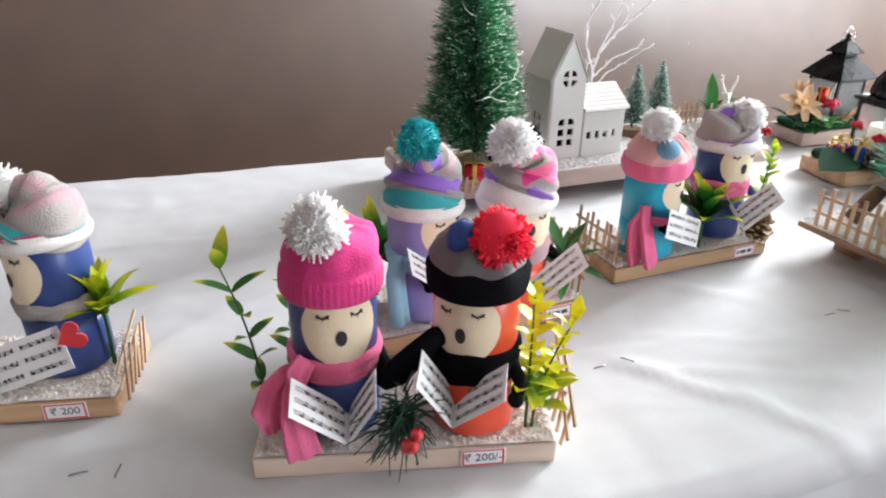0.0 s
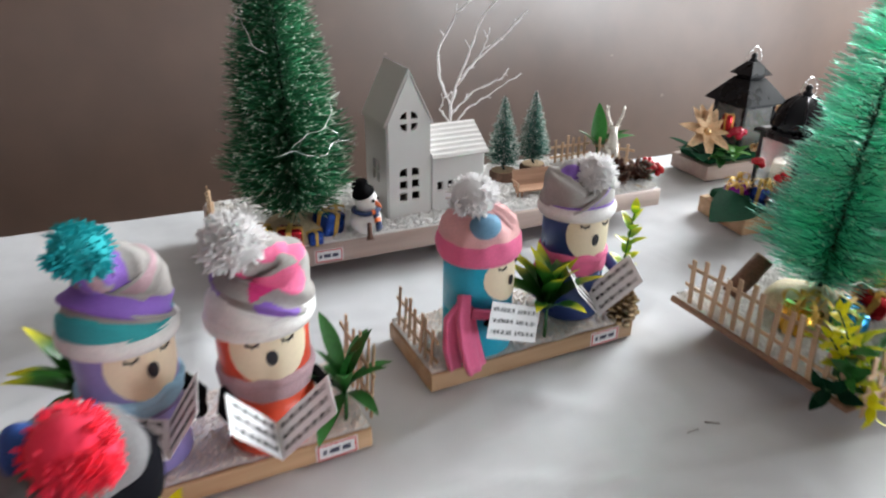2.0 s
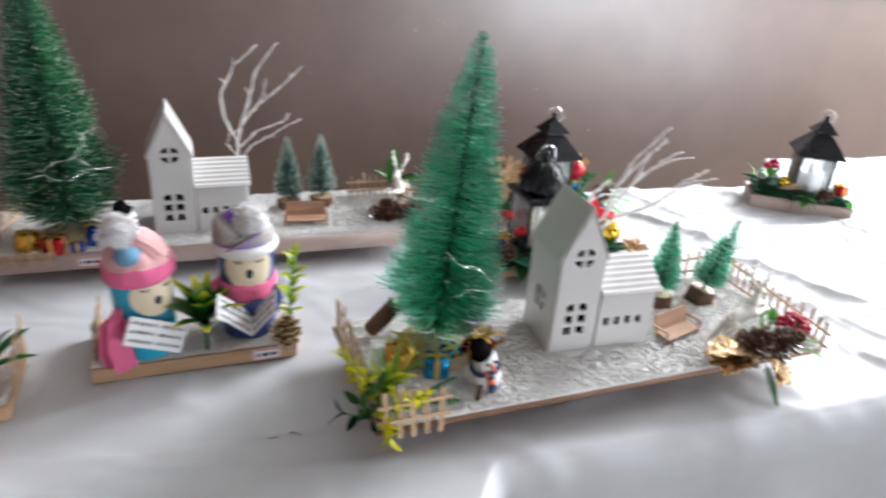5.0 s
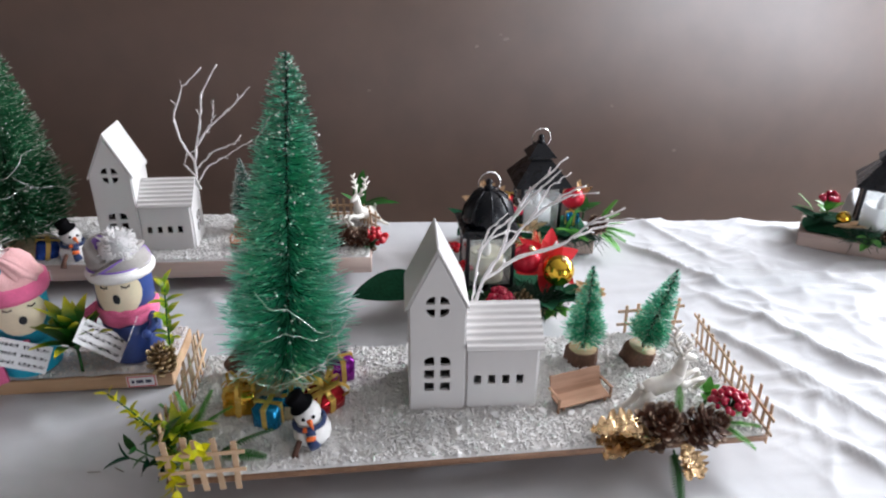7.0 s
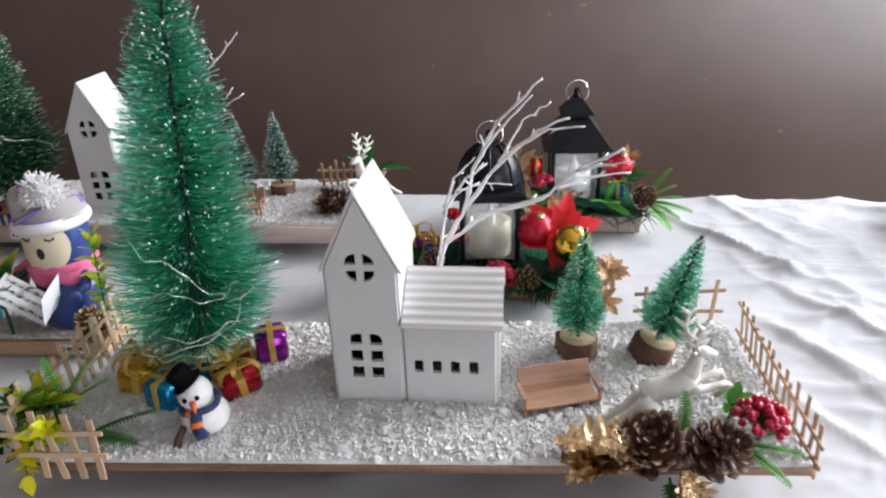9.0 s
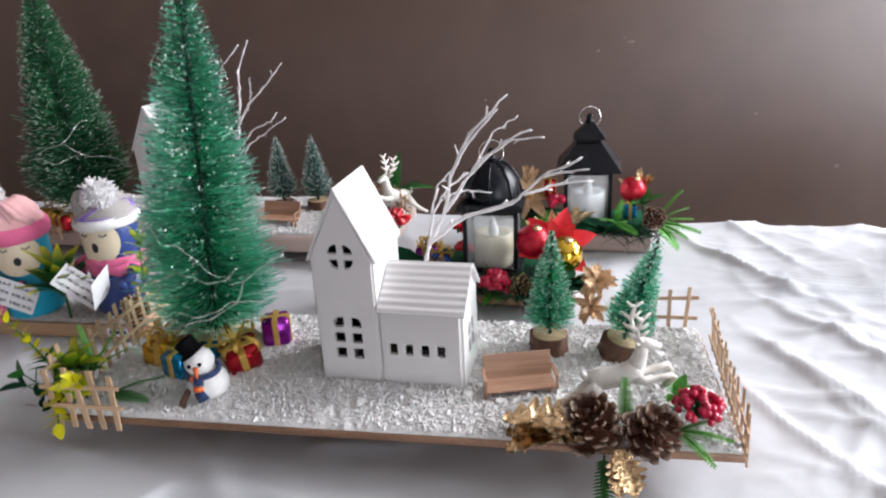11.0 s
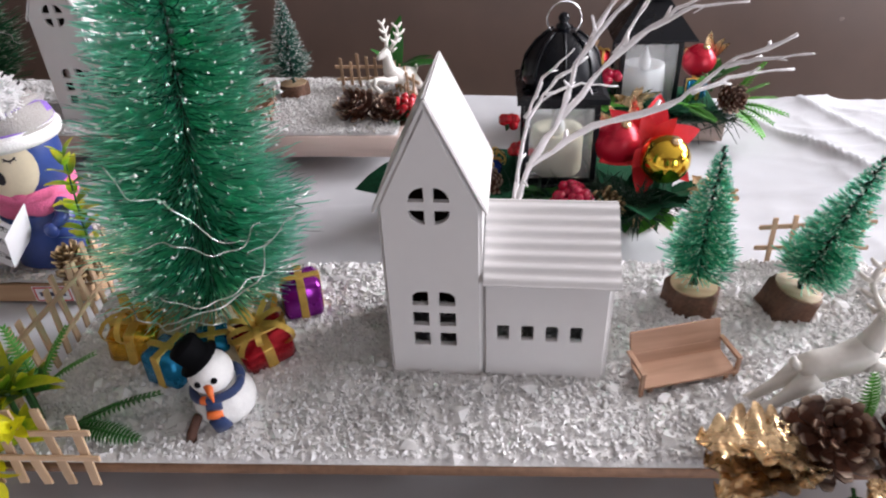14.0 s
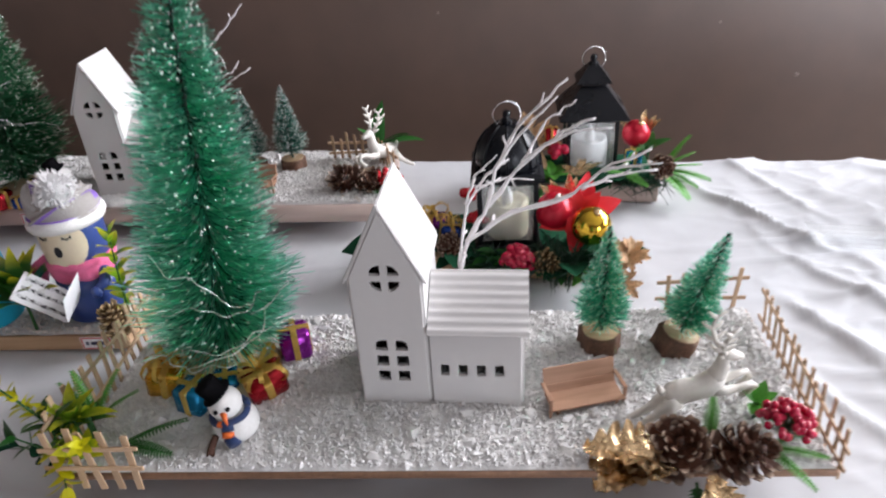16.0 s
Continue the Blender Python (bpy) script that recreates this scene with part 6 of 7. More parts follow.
    return solid("choir_doll", sh, mats, m, label, "tin doll", "choir dolls")


def song_sheet(m, w, h, opening, label, slope=26):
    """A folded card of printed music. With an opening the two leaves rise as a V from a fold that slopes down to the front; without, they lie in one plane."""
    s = thing("song_sheet", m, label, "song sheet", "song sheets")
    for side in (-1, 1):
        if opening:
            g, q = radians(slope), radians(opening)
            fold = Vector((0, -math.cos(g), -math.sin(g)))
            arm = Vector((side * math.cos(q), -math.sin(q) * math.sin(g), math.sin(q) * math.cos(g)))
            up, across = -fold, arm * side
            there_ = Matrix((across, up.cross(across), up)).transposed().to_4x4()
        else:
            there_ = Matrix()
        leaf_ = part("card_leaf", Shape().add(box(w, 0.0004, h, at=(side * w / 2, 0, h / 2)), smooth=False), M_PAPER, s, m=there_)
        sh = Shape()
        r2 = np.random.default_rng(int(w * 1e5) + side)
        for row in range(3):
            z = h * (0.16 + 0.30 * row)
            for line in (0, 1, 2):
                sh.add(box(w * 0.86, 0.0002, 0.00026, at=(side * w / 2, -0.0003, z + 0.0011 * line)), smooth=False)
            x = w * 0.10
            while x < w * 0.86:
                ln = w * r2.uniform(0.03, 0.07)
                sh.add(box(ln, 0.0002, 0.0013, at=(side * (x + ln / 2), -0.0003, z + r2.uniform(0.0002, 0.0022))), smooth=False)
                sh.add(box(0.0006, 0.0002, 0.0030, at=(side * x, -0.0003, z + 0.0016)), smooth=False)
                x += ln + w * r2.uniform(0.05, 0.16)
        part("printed_music", sh, M_INK, leaf_)
    return s


DZ = T + BASE_TOP + 0.001
rng = np.random.default_rng(31)
INK = M_INK

# first board: pink bobble hat and black hat
b0 = choir_base(0.271, 0.528, -12.2, 0.189, 0.085, M_PALE, "pale pine board with pebbles and a price label", rng, "\u20b9 200/-", 0.142)
doll(pose(0.329, 0.552, DZ, 0, 0, 0), "blue tin choir doll in hot pink bobble hat and pink scarf",
     [M_BLUE, M_FACE, INK, M_HOTPINK, M_HOTPINK, M_HOTPINK, M_HOTPINK, M_HOTPINK, M_HOTPINK, M_YARNWHITE, M_PINK, M_BLACKFELT, M_BLUE], rng, 0, "beanie", (-0.009, -0.016, 0.143), 0.0188,
     (0.052, 0.017, 0.0030),
     [([(-0.024, -0.014, 0.054), (-0.032, -0.018, 0.053), (-0.041, -0.020, 0.045), (-0.046, -0.022, 0.032), (-0.043, -0.024, 0.018)], [0.008, 0.012, 0.016, 0.018, 0.011], 10),
      ([(-0.024, -0.018, 0.054), (-0.030, -0.025, 0.044), (-0.031, -0.031, 0.031), (-0.029, -0.034, 0.017), (-0.027, -0.036, 0.004)], [0.008, 0.012, 0.016, 0.020, 0.021], 10),
      ([(-0.020, -0.020, 0.062), (-0.026, -0.023, 0.056), (-0.029, -0.026, 0.047)], [0.012, 0.015, 0.011], 10)],
     [([(0.024, -0.006, 0.054), (0.027, -0.016, 0.047), (0.024, -0.026, 0.043)], [0.006, 0.006, 0.0045], 11)], crown=0.68, seed=1)
doll(pose(0.413, 0.529, DZ, 0, 0, -40), "scarlet tin choir doll in black and grey hat with coral bobble",
     [M_SCARLET, M_FACE, INK, M_BLACKKNIT, M_DARKGREY, M_BLUEPRINT, M_GREY, M_DARKGREY, M_DARKGREY, M_YARNRED, M_BLACKKNIT, M_BLACKFELT, M_SCARLET], rng, 0, "black", (0.016, -0.010, 0.137), 0.0190,
     (0.052, 0.024, 0.0030), [],
     [([(0.026, -0.004, 0.050), (0.034, -0.010, 0.042), (0.034, -0.020, 0.036)], [0.006, 0.006, 0.0045], 11)], seed=2)
solid("black_sleeve", Shape().add(tube([(0.352, 0.522, DZ + 0.044), (0.360, 0.518, DZ + 0.052), (0.371, 0.518, DZ + 0.062), (0.384, 0.521, DZ + 0.070), (0.396, 0.525, DZ + 0.070)], [0.006, 0.0085, 0.0075, 0.0065, 0.006], 12)),
      M_BLACKKNIT, Matrix(), "black knitted scarf end slung between two choir dolls", "scarf")
song_sheet(pose(0.3270, 0.5080, DZ + 0.012, 0, -7, -16), 0.053, 0.024, 63, "folded white sheet of printed music held by the pink-hatted doll")
song_sheet(pose(0.3885, 0.4985, DZ + 0.018, 0, 7, -22), 0.053, 0.024, 62, "folded white sheet of printed music held by the scarlet doll")
for k in range(1):
    sh = Shape()
    for i in range(120):
        d = Vector((rng.normal(0, 0.7), rng.normal(-0.30, 0.5), rng.normal(0.05, 0.8))).normalized()
        p = Vector((0.0, 0.0, 0.022)) + Vector((rng.normal(0, 0.004), 0, rng.normal(0, 0.006)))
        sh.add(tube([p, p + d * 0.014 + Vector((rng.normal(0, 0.001), 0, 0.001)), p + d * rng.uniform(0.018, 0.027) + Vector((rng.normal(0, 0.002), 0, -0.005))], [0.0007, 0.0006, 0.0003], 4), smooth=False)
    solid("pine_sprig", sh, M_PINENEEDLE, pose(0.359, 0.502, DZ + 0.008), "dark artificial pine needles between two choir dolls", "pine sprig")
berries(pose(0.362, 0.484, DZ + 0.030, 75), 3, 0.0044, 0.0078, rng, "three glossy red berries in the pine sprig", M_BERRY)
fence((0.4605, 0.490), (0.4765, 0.566), T + 0.006, 7, 0.029, "leaning lattice of thin sticks at the board's end", rng, lean=18, cross=22, jitter=3, rails=(0.35, 0.75), w=0.0034)
sprig(pose(0.446, 0.506, DZ), "bright yellow blossom spray standing in pebbles", LEAF_LIME, 0.084, 11, rng, (0.022, -0.004), (1.0, 1.5), LEAF_YELLOW, top_from=0.5)
sprig(pose(0.442, 0.507, DZ), "yellow curled blossom spray standing in pebbles", LEAF_LIME, 0.100, 15, rng, (0.0, 0.002), (1.0, 1.5), LEAF_YELLOW, top_from=0.42)
sprig(pose(0.284, 0.574, DZ), "green sprig with yellow bud behind the doll", leaf_mesh("slim_leaf", M_GREENYELLOW, 0.026, 0.0095), 0.112, 6, rng, (-0.018, 0.0), (0.75, 1.0), leaf_mesh("bud_leaf", M_LIME, 0.034, 0.011), rise=34, top_from=0.9)
sprig(pose(0.306, 0.592, DZ), "short green and yellow sprig behind the pink hat", LEAF_YG, 0.080, 5, rng, (0.002, 0.004), (0.7, 1.0))

# board at the left edge: blue doll with a heart on its sheet
bl = choir_base(0.011, 0.648, -10.5, 0.180, 0.085, M_PINE, "pine board with pebbles and a price label", rng, "\u20b9 200", 0.146)
doll(pose(0.158, 0.668, DZ, 0, -3, -52), "blue tin choir doll in striped sock hat with grey scarf",
     [M_BLUE, M_FACE, INK, M_WHITEKNIT, M_HOTPINK, M_MAUVE, M_GREY, M_TEAL, M_GREY, M_YARNWHITE, M_GREY, M_BLACKFELT, M_BLUE], rng, 0, "band", (-0.010, -0.012, 0.134), 0.018, (0.053, 0.012, 0.0028), seed=3)
song_sheet(pose(0.138, 0.626, DZ + 0.014, -18, -22, -18), 0.034, 0.030, 0, "white sheet of printed music with a red felt heart")
sh = Shape()
pts = [(0.0098 * 16 * math.sin(q) ** 3 / 16, (13 * math.cos(q) - 5 * math.cos(2 * q) - 2 * math.cos(3 * q) - math.cos(4 * q)) / 16 * 0.0098) for q in np.linspace(0, 2 * math.pi, 30, endpoint=False)]
sh.add(prism(pts, "y", -0.0008, 0.0008), smooth=False)
solid("felt_heart", sh, M_REDHEART, pose(0.169, 0.6225, DZ + 0.047, -18, 62, -18), "small red felt heart on the music sheet", "felt heart")
rosette(pose(0.184, 0.656, DZ), "tall yellow and green leafy plant in the pebbles", leaf_mesh("long_lime_leaf", M_LIME, 0.040, 0.0130, 0.45, 0.3), 20, rng, (25, 86), (0.8, 1.1), stem=0.052)
fence((0.193, 0.617), (0.203, 0.668), T + 0.008, 6, 0.036, "leaning lattice of thin sticks at the pine board's end", rng, lean=0, cross=20, jitter=3)

# board behind: lavender and orange dolls
b1 = choir_base(0.371, 0.631, 4.6, 0.189, 0.085, M_PINE, "knotty pine board with pebbles and a price label", rng, "", 0.164)
doll(pose(0.420, 0.669, DZ, 0, 0, 33) @ Matrix.Diagonal((1.05, 1.05, 1.0, 1)), "lavender tin choir doll in grey sock hat with teal bobble",
     [M_LAV, M_FACE, INK, M_WHITEKNIT, M_TEAL, M_GREY, M_PURPLE, M_MAUVE, M_GREY, M_YARNTEAL, M_LIGHTBLUE, M_BLACKFELT, M_LAV], rng, 0, "band", (-0.015, -0.008, 0.156), 0.0175, (0.054, 0.013, 0.0026),
     [([(-0.026, 0.0, 0.058), (-0.034, -0.004, 0.046), (-0.036, -0.008, 0.026), (-0.035, -0.010, 0.006)], [0.014, 0.018, 0.018, 0.018], 10)],
     [([(0.022, -0.014, 0.052), (0.026, -0.024, 0.044), (0.020, -0.031, 0.038)], [0.006, 0.006, 0.0045], 11), ([(-0.022, -0.016, 0.050), (-0.022, -0.026, 0.040)], [0.006, 0.0045], 11)], drop=0.006, crown=1.3, seed=4)
doll(pose(0.498, 0.6645, DZ, 0, 0, 3) @ Matrix.Diagonal((1.05, 1.05, 0.98, 1)), "scarlet tin choir doll in grey sock hat with pink spots",
     [M_SCARLET, M_FACE, INK, M_WHITEKNIT, M_WHITEKNIT, M_PINK, M_PURPLE, M_HOTPINK, M_GREY, M_YARNWHITE, M_MAUVE, M_BLACKFELT, M_SCARLET], rng, 0, "band", (-0.012, -0.010, 0.152), 0.0195, (0.053, 0.016, 0.0024), (),
     [([(0.024, -0.010, 0.050), (0.030, -0.020, 0.044), (0.026, -0.028, 0.040)], [0.006, 0.006, 0.0045], 11), ([(-0.024, -0.010, 0.050), (-0.028, -0.020, 0.042), (-0.022, -0.028, 0.034)], [0.006, 0.006, 0.0045], 11)], drop=0.006, crown=1.35, seed=5)
song_sheet(pose(0.4360, 0.6250, DZ + 0.028, 0, -9, -10), 0.056, 0.025, 56, "folded white sheet of printed music held by the lavender doll")
song_sheet(pose(0.4970, 0.6120, DZ + 0.020, 0, 2, 0), 0.056, 0.024, 60, "folded white sheet of printed music held by the spotted-hat doll")
rosette(pose(0.545, 0.660, DZ), "dark green leafy plant in the pebbles", leaf_mesh("dark_long_leaf", M_GREEN, 0.056, 0.0115, 0.85, 0.3, 1.5), 13, rng, (20, 86), (0.65, 1.1), stem=0.026)
leaf_mesh("long_leaf", M_GREENYELLOW, 0.050, 0.0140, 0.75, 0.3)
rosette(pose(0.388, 0.700, DZ), "green plant with yellow tips behind the lavender doll", LEAVES[("long_leaf", M_GREENYELLOW.name)], 15, rng, (15, 84), (0.85, 1.2), stem=0.040)
fence((0.562, 0.656), (0.556, 0.722), T + 0.012, 7, 0.052, "leaning fence of thin sticks at the knotty board's end", rng, lean=4, jitter=5)

# board by the villages: turquoise and blue dolls with a plant between
b2 = choir_base(0.616, 0.687, 4.8, 0.190, 0.085, M_PINE, "orange pine board with pebbles and a price label", rng, "", 0.160)
doll(pose(0.665, 0.717, DZ, 0, 0, 36) @ Matrix.Diagonal((1.02, 1.02, 0.84, 1)), "turquoise tin choir doll in pink wrapped hat and scarf",
     [M_CYAN, M_FACE, INK, M_PINK, M_PALEPINK, M_DUSTYBLUE, M_PALEPINK, M_PALEPINK, M_PALEPINK, M_YARNWHITE, M_PINK, M_BLACKFELT, M_CYAN], rng, 0, "scarfhat", (-0.017, -0.003, 0.156), 0.0185, None,
     [([(-0.024, -0.004, 0.066), (-0.031, -0.008, 0.050), (-0.035, -0.014, 0.030), (-0.034, -0.018, 0.010), (-0.033, -0.020, 0.002)], [0.012, 0.018, 0.021, 0.022, 0.021], 10),
      ([(-0.026, -0.006, 0.060), (-0.035, 0.000, 0.046), (-0.040, -0.003, 0.022), (-0.038, -0.006, 0.003)], [0.012, 0.016, 0.018, 0.018], 10),
      ([(-0.028, -0.012, 0.052), (-0.014, -0.025, 0.048), (0.0, -0.029, 0.050)], [0.010, 0.008, 0.006], 10)],
     [([(-0.020, -0.020, 0.044), (-0.014, -0.029, 0.036), (-0.006, -0.034, 0.034)], [0.006, 0.0065, 0.0045], 11)], seed=6)
doll(pose(0.760, 0.738, DZ, 0, 0, 6), "blue tin choir doll in white-banded sock hat and pink scarf",
     [M_BLUE, M_FACE, INK, M_WHITEKNIT, M_PURPLE, M_PURPLE, M_GREY, M_PINK, M_GREY, M_YARNWHITE, M_PINK, M_BLUE, M_BLUE], rng, 0, "band", (0.006, -0.012, 0.129), 0.0188, (0.054, 0.018, 0.0026),
     [([(-0.026, 0.0, 0.058), (-0.036, -0.006, 0.050), (-0.040, -0.008, 0.036)], [0.012, 0.016, 0.014], 10)],
     [([(0.024, -0.012, 0.052), (0.028, -0.022, 0.044), (0.022, -0.030, 0.038)], [0.006, 0.006, 0.0045], 11)], drop=0.003, seed=7)
song_sheet(pose(0.674, 0.674, DZ + 0.025, -16, 24, 14), 0.026, 0.027, 0, "white sheet of printed music held by the turquoise doll")
song_sheet(pose(0.7620, 0.6920, DZ + 0.018, 0, -4, -6), 0.048, 0.027, 56, "folded white sheet of printed music held by the blue doll")
rosette(pose(0.719, 0.703, DZ), "green plant with yellow-tipped leaves between two dolls", LEAVES[("long_leaf", M_GREENYELLOW.name)], 18, rng, (38, 88), (0.9, 1.2), stem=0.034)
pine_cone(pose(0.795, 0.712, DZ + 0.002, 20, 0, 0), 0.0150, 0.028, rng, "gilded pine cone standing in the pebbles", M_CONEGOLD)
sprig(pose(0.800, 0.722, DZ), "green sprig with yellow bud beside the pine cone", LEAF_LIME, 0.094, 11, rng, (0.006, 0.0), (0.65, 0.95))
fence((0.6145, 0.766), (0.6205, 0.692), T + 0.008, 7, 0.042, "fence of thin sticks at the orange board's end", rng, lean=-2, jitter=3, w=0.0036)
price_tag(TRAY_A, 0.100, -0.0006, 0.0085, "", turn(0, 1, 0))

# ---- lantern arrangements ----
def lantern(m, kind, label, candle, w=0.054, body=0.068):
    """A black tin lantern with four glass panes; kind "pagoda" has a stepped square roof, "dome" a rounded one."""
    ln = thing("tin_lantern", m, label, "lantern", "black tin lanterns")
    h = w / 2
    part("base_plate", Shape().add(box(w + 0.006, w + 0.006, 0.004, 0.0006, (0, 0, 0.002)), smooth=False), M_BLACKTIN, ln)
    for sx in (-1, 1):
        for sy in (-1, 1):
            part("corner_post", Shape().add(box(0.0042, 0.0042, body - 0.004, 0.0004, (sx * (h - 0.0021), sy * (h - 0.0021), 0.004 + (body - 0.004) / 2)), smooth=False), M_BLACKTIN, ln)
    for z in (0.0062, body - 0.0024):
        for ax in (0, 1):
            for s in (-1, 1):
                size = (w - 0.0088, 0.003, 0.0042) if ax == 0 else (0.003, w - 0.0088, 0.0042)
                at = (0, s * (h - 0.0018), z) if ax == 0 else (s * (h - 0.0018), 0, z)
                part("cross_bar", Shape().add(box(*size, at=at), smooth=False), M_BLACKTIN, ln)
    for ax in (0, 1):
        for s in (-1, 1):
            size = (w - 0.009, 0.0008, body - 0.0135) if ax == 0 else (0.0008, w - 0.009, body - 0.0135)
            at = (0, s * (h - 0.0018), body / 2 + 0.002) if ax == 0 else (s * (h - 0.0018), 0, body / 2 + 0.002)
            pane = part("pane", Shape().add(box(*size, at=at), smooth=False), M_GLASS, ln)
            pane.visible_shadow = False

    def square(levels, name):
        vs, fs = [], []
        for r, z in levels:
            vs += [(-r, -r, z), (r, -r, z), (r, r, z), (-r, r, z)]
        for i in range(len(levels) - 1):
            fs += [(4 * i + k, 4 * i + (k + 1) % 4, 4 * i + 4 + (k + 1) % 4, 4 * i + 4 + k) for k in range(4)]
        fs += [(3, 2, 1, 0), tuple(len(vs) - 4 + k for k in range(4))]
        return part(name, Shape().add((vs, fs), smooth=False), M_BLACKTIN, ln)

    if kind == "pagoda":
        square([(h + 0.009, body), (h + 0.009, body + 0.0015), (h * 0.50, body + 0.030)], "roof")
        square([(h * 0.44, body + 0.028), (h * 0.44, body + 0.036)], "roof_neck")
        square([(h * 0.66, body + 0.034), (h * 0.66, body + 0.0352), (h * 0.20, body + 0.050)], "roof_cap")
        top = body + 0.050
    else:
        square([(h + 0.005, body), (h + 0.005, body + 0.004), (h + 0.001, body + 0.006)], "eave")
        part("dome", Shape().add(lathe([(h * 1.06, body + 0.004), (h * 1.05, body + 0.014), (h * 0.93, body + 0.026), (h * 0.68, body + 0.036), (h * 0.34, body + 0.0425), (h * 0.14, body + 0.0445)], 32)), M_BLACKTIN, ln)
        for k in range(8):
            a = k * math.pi / 4
            pts = [(h * q * math.cos(a), h * q * math.sin(a), body + z) for q, z in ((1.075, 0.008), (1.06, 0.015), (0.945, 0.0268), (0.69, 0.0368), (0.35, 0.0433))]
            part("dome_rib", Shape().add(tube(pts, 0.0011, 6)), M_BLACKTIN, ln)
        top = body + 0.0445
    part("finial", Shape().add(lathe([(0.0050, top - 0.001), (0.0056, top + 0.002), (0.0030, top + 0.004), (0.0042, top + 0.007), (0.0028, top + 0.010), (0.0008, top + 0.011)], 14)), M_BLACKTIN, ln)
    ring = [(0.0118 * math.cos(a), 0.0015 * math.sin(a * 2), top + 0.0045 + 0.0118 * math.sin(a) + 0.002) for a in np.linspace(0, 2 * math.pi, 33)]
    part("carrying_ring", Shape().add(tube(ring, 0.0007, 6)), M_CHROME, ln)
    c = m.translation
    wax = M_CANDLE if candle == "ivory" else M_CANDLEWHITE
    cd = thing("candle", m @ Matrix.Translation((0, 0, 0.0042)), "ivory electric candle with a wavy rim" if candle == "ivory" else "white electric candle with plastic flame", "candle", "electric candles")
    part("candle_body", Shape().add(lathe([(0.0192, 0), (0.0198, 0.002), (0.0195, 0.024), (0.0190, 0.0320), (0.0180, 0.0335), (0.0130, 0.0305), (0.004, 0.0285)], 32, lambda a, z: 1 + (0.05 * math.sin(3 * a) + 0.025 * math.sin(7 * a + 1) if z > 0.02 else 0))), wax, cd)
    part("candle_flame", Shape().add(lathe([(0.0034, 0.027), (0.0056, 0.033), (0.0046, 0.040), (0.0018, 0.047), (0.0003, 0.050)], 14)), M_CANDLEWHITE, cd)
    return ln


def bauble(x, y, z, r, material, label):
    b = thing("bauble", pose(x, y, z, 20, 15, 0), label, "bauble", "shiny baubles")
    part("sphere", Shape().add(ball(r, 20)), material, b)
    part("cap", Shape().add(lathe([(r * 0.22, r * 0.95), (r * 0.22, r * 1.12), (r * 0.08, r * 1.14)], 14)), M_GOLDLEAF, b)
    return b


def flower(m, n, length, width, material, label, heart, name="fabric_flower"):
    f = thing(name, m, label, "artificial flower", "artificial flowers")
    me = leaf_mesh("petal_%d" % round(length * 1000), material, length, width, 0.35, 0.3)
    for ring in range(2):
        for k in range(n):
            part("petal", me, None, f, m=turn(0, 0, 360 * (k + 0.5 * ring) / n) @ turn(12 + 28 * ring) @ Matrix.Scale(1 - 0.28 * ring, 4))
    part("flower_heart", Shape().add(ball(length * 0.13, 8, at=(0, 0, length * 0.12))), heart, f)
    return f


def trough(x, y, angle, length, depth, label, material):
    b = thing("wooden_block", pose(x, y, T - 0.001, 0, 0, angle), label, "wooden base", "arrangement bases")
    part("block", Shape().add(box(length, depth, 0.021, 0.0012, (length / 2, depth / 2, 0.0105)), smooth=False), material, b)
    part("foam", Shape().add(box(length - 0.012, depth - 0.012, 0.012, 0.004, (length / 2, depth / 2, 0.0262))), M_DARKLEAF, b, "dark green floral foam")
    return b


rng = np.random.default_rng(47)
HOLLY = leaf_mesh("large_holly_leaf", M_DARKLEAF, 0.050, 0.026, 0.25, 0.25)
MIDLEAF = leaf_mesh("mid_leaf", M_GREEN, 0.030, 0.015, 0.5, 0.3)
BRIGHT = leaf_mesh("fresh_leaf", M_FERN, 0.028, 0.014, 0.5, 0.3)


def needles(m, n, length, label, rng, flat=0.4):
    sh = Shape()
    for i in range(n):
        d = Vector((rng.normal(), rng.normal(), rng.normal() * flat + 0.15)).normalized()
        p = Vector((rng.normal(0, length * 0.5), rng.normal(0, length * 0.35), 0))
        sh.add(tube([p, p + d * length * 0.6, p + d * length + Vector((0, 0, -0.002))], [0.0006, 0.0005, 0.0002], 4), smooth=False)
    return solid("pine_greenery", sh, M_PINENEEDLE, m, label, "pine sprig", "pine greenery")


def arrangement_leaves(places, rng):
    for x, y, z, me, n, rise, label in places:
        rosette(pose(x, y, z), label, me, n, rng, rise, (0.7, 1.05), stem=0.008, group="arrangement leaves")


# nearer arrangement: domed lantern
trough(1.046, 0.836, -2, 0.165, 0.080, "rough pine block with dark floral foam", M_PINE)
LZ = T + 0.026
lantern(pose(1.129, 0.865, LZ + 0.004, 0, 0, 4) @ Matrix.Scale(1.05, 4), "dome", "black tin lantern with domed roof and glass panes", "ivory")
bauble(1.174, 0.846, 0.817, 0.0182, M_REDMATT, "satin red bauble before the lantern")
bauble(1.207, 0.822, 0.815, 0.0182, M_GOLDBALL, "mirror gold bauble beside the red one")
flower(pose(1.198, 0.846, 0.814, 55, 12, 0), 6, 0.041, 0.021, M_REDFELT, "large red felt poinsettia flower", M_GOLDLEAF, "poinsettia")
berries(pose(1.142, 0.810, 0.780), 60, 0.0036, 0.0170, rng, "cluster of glossy crimson berries at the lantern's foot", M_CRIMSON)
pine_cone(pose(1.163, 0.815, 0.782, 80, 0, 30), 0.0125, 0.024, rng, "small gilded pine cone under the baubles", M_CONEGOLD)
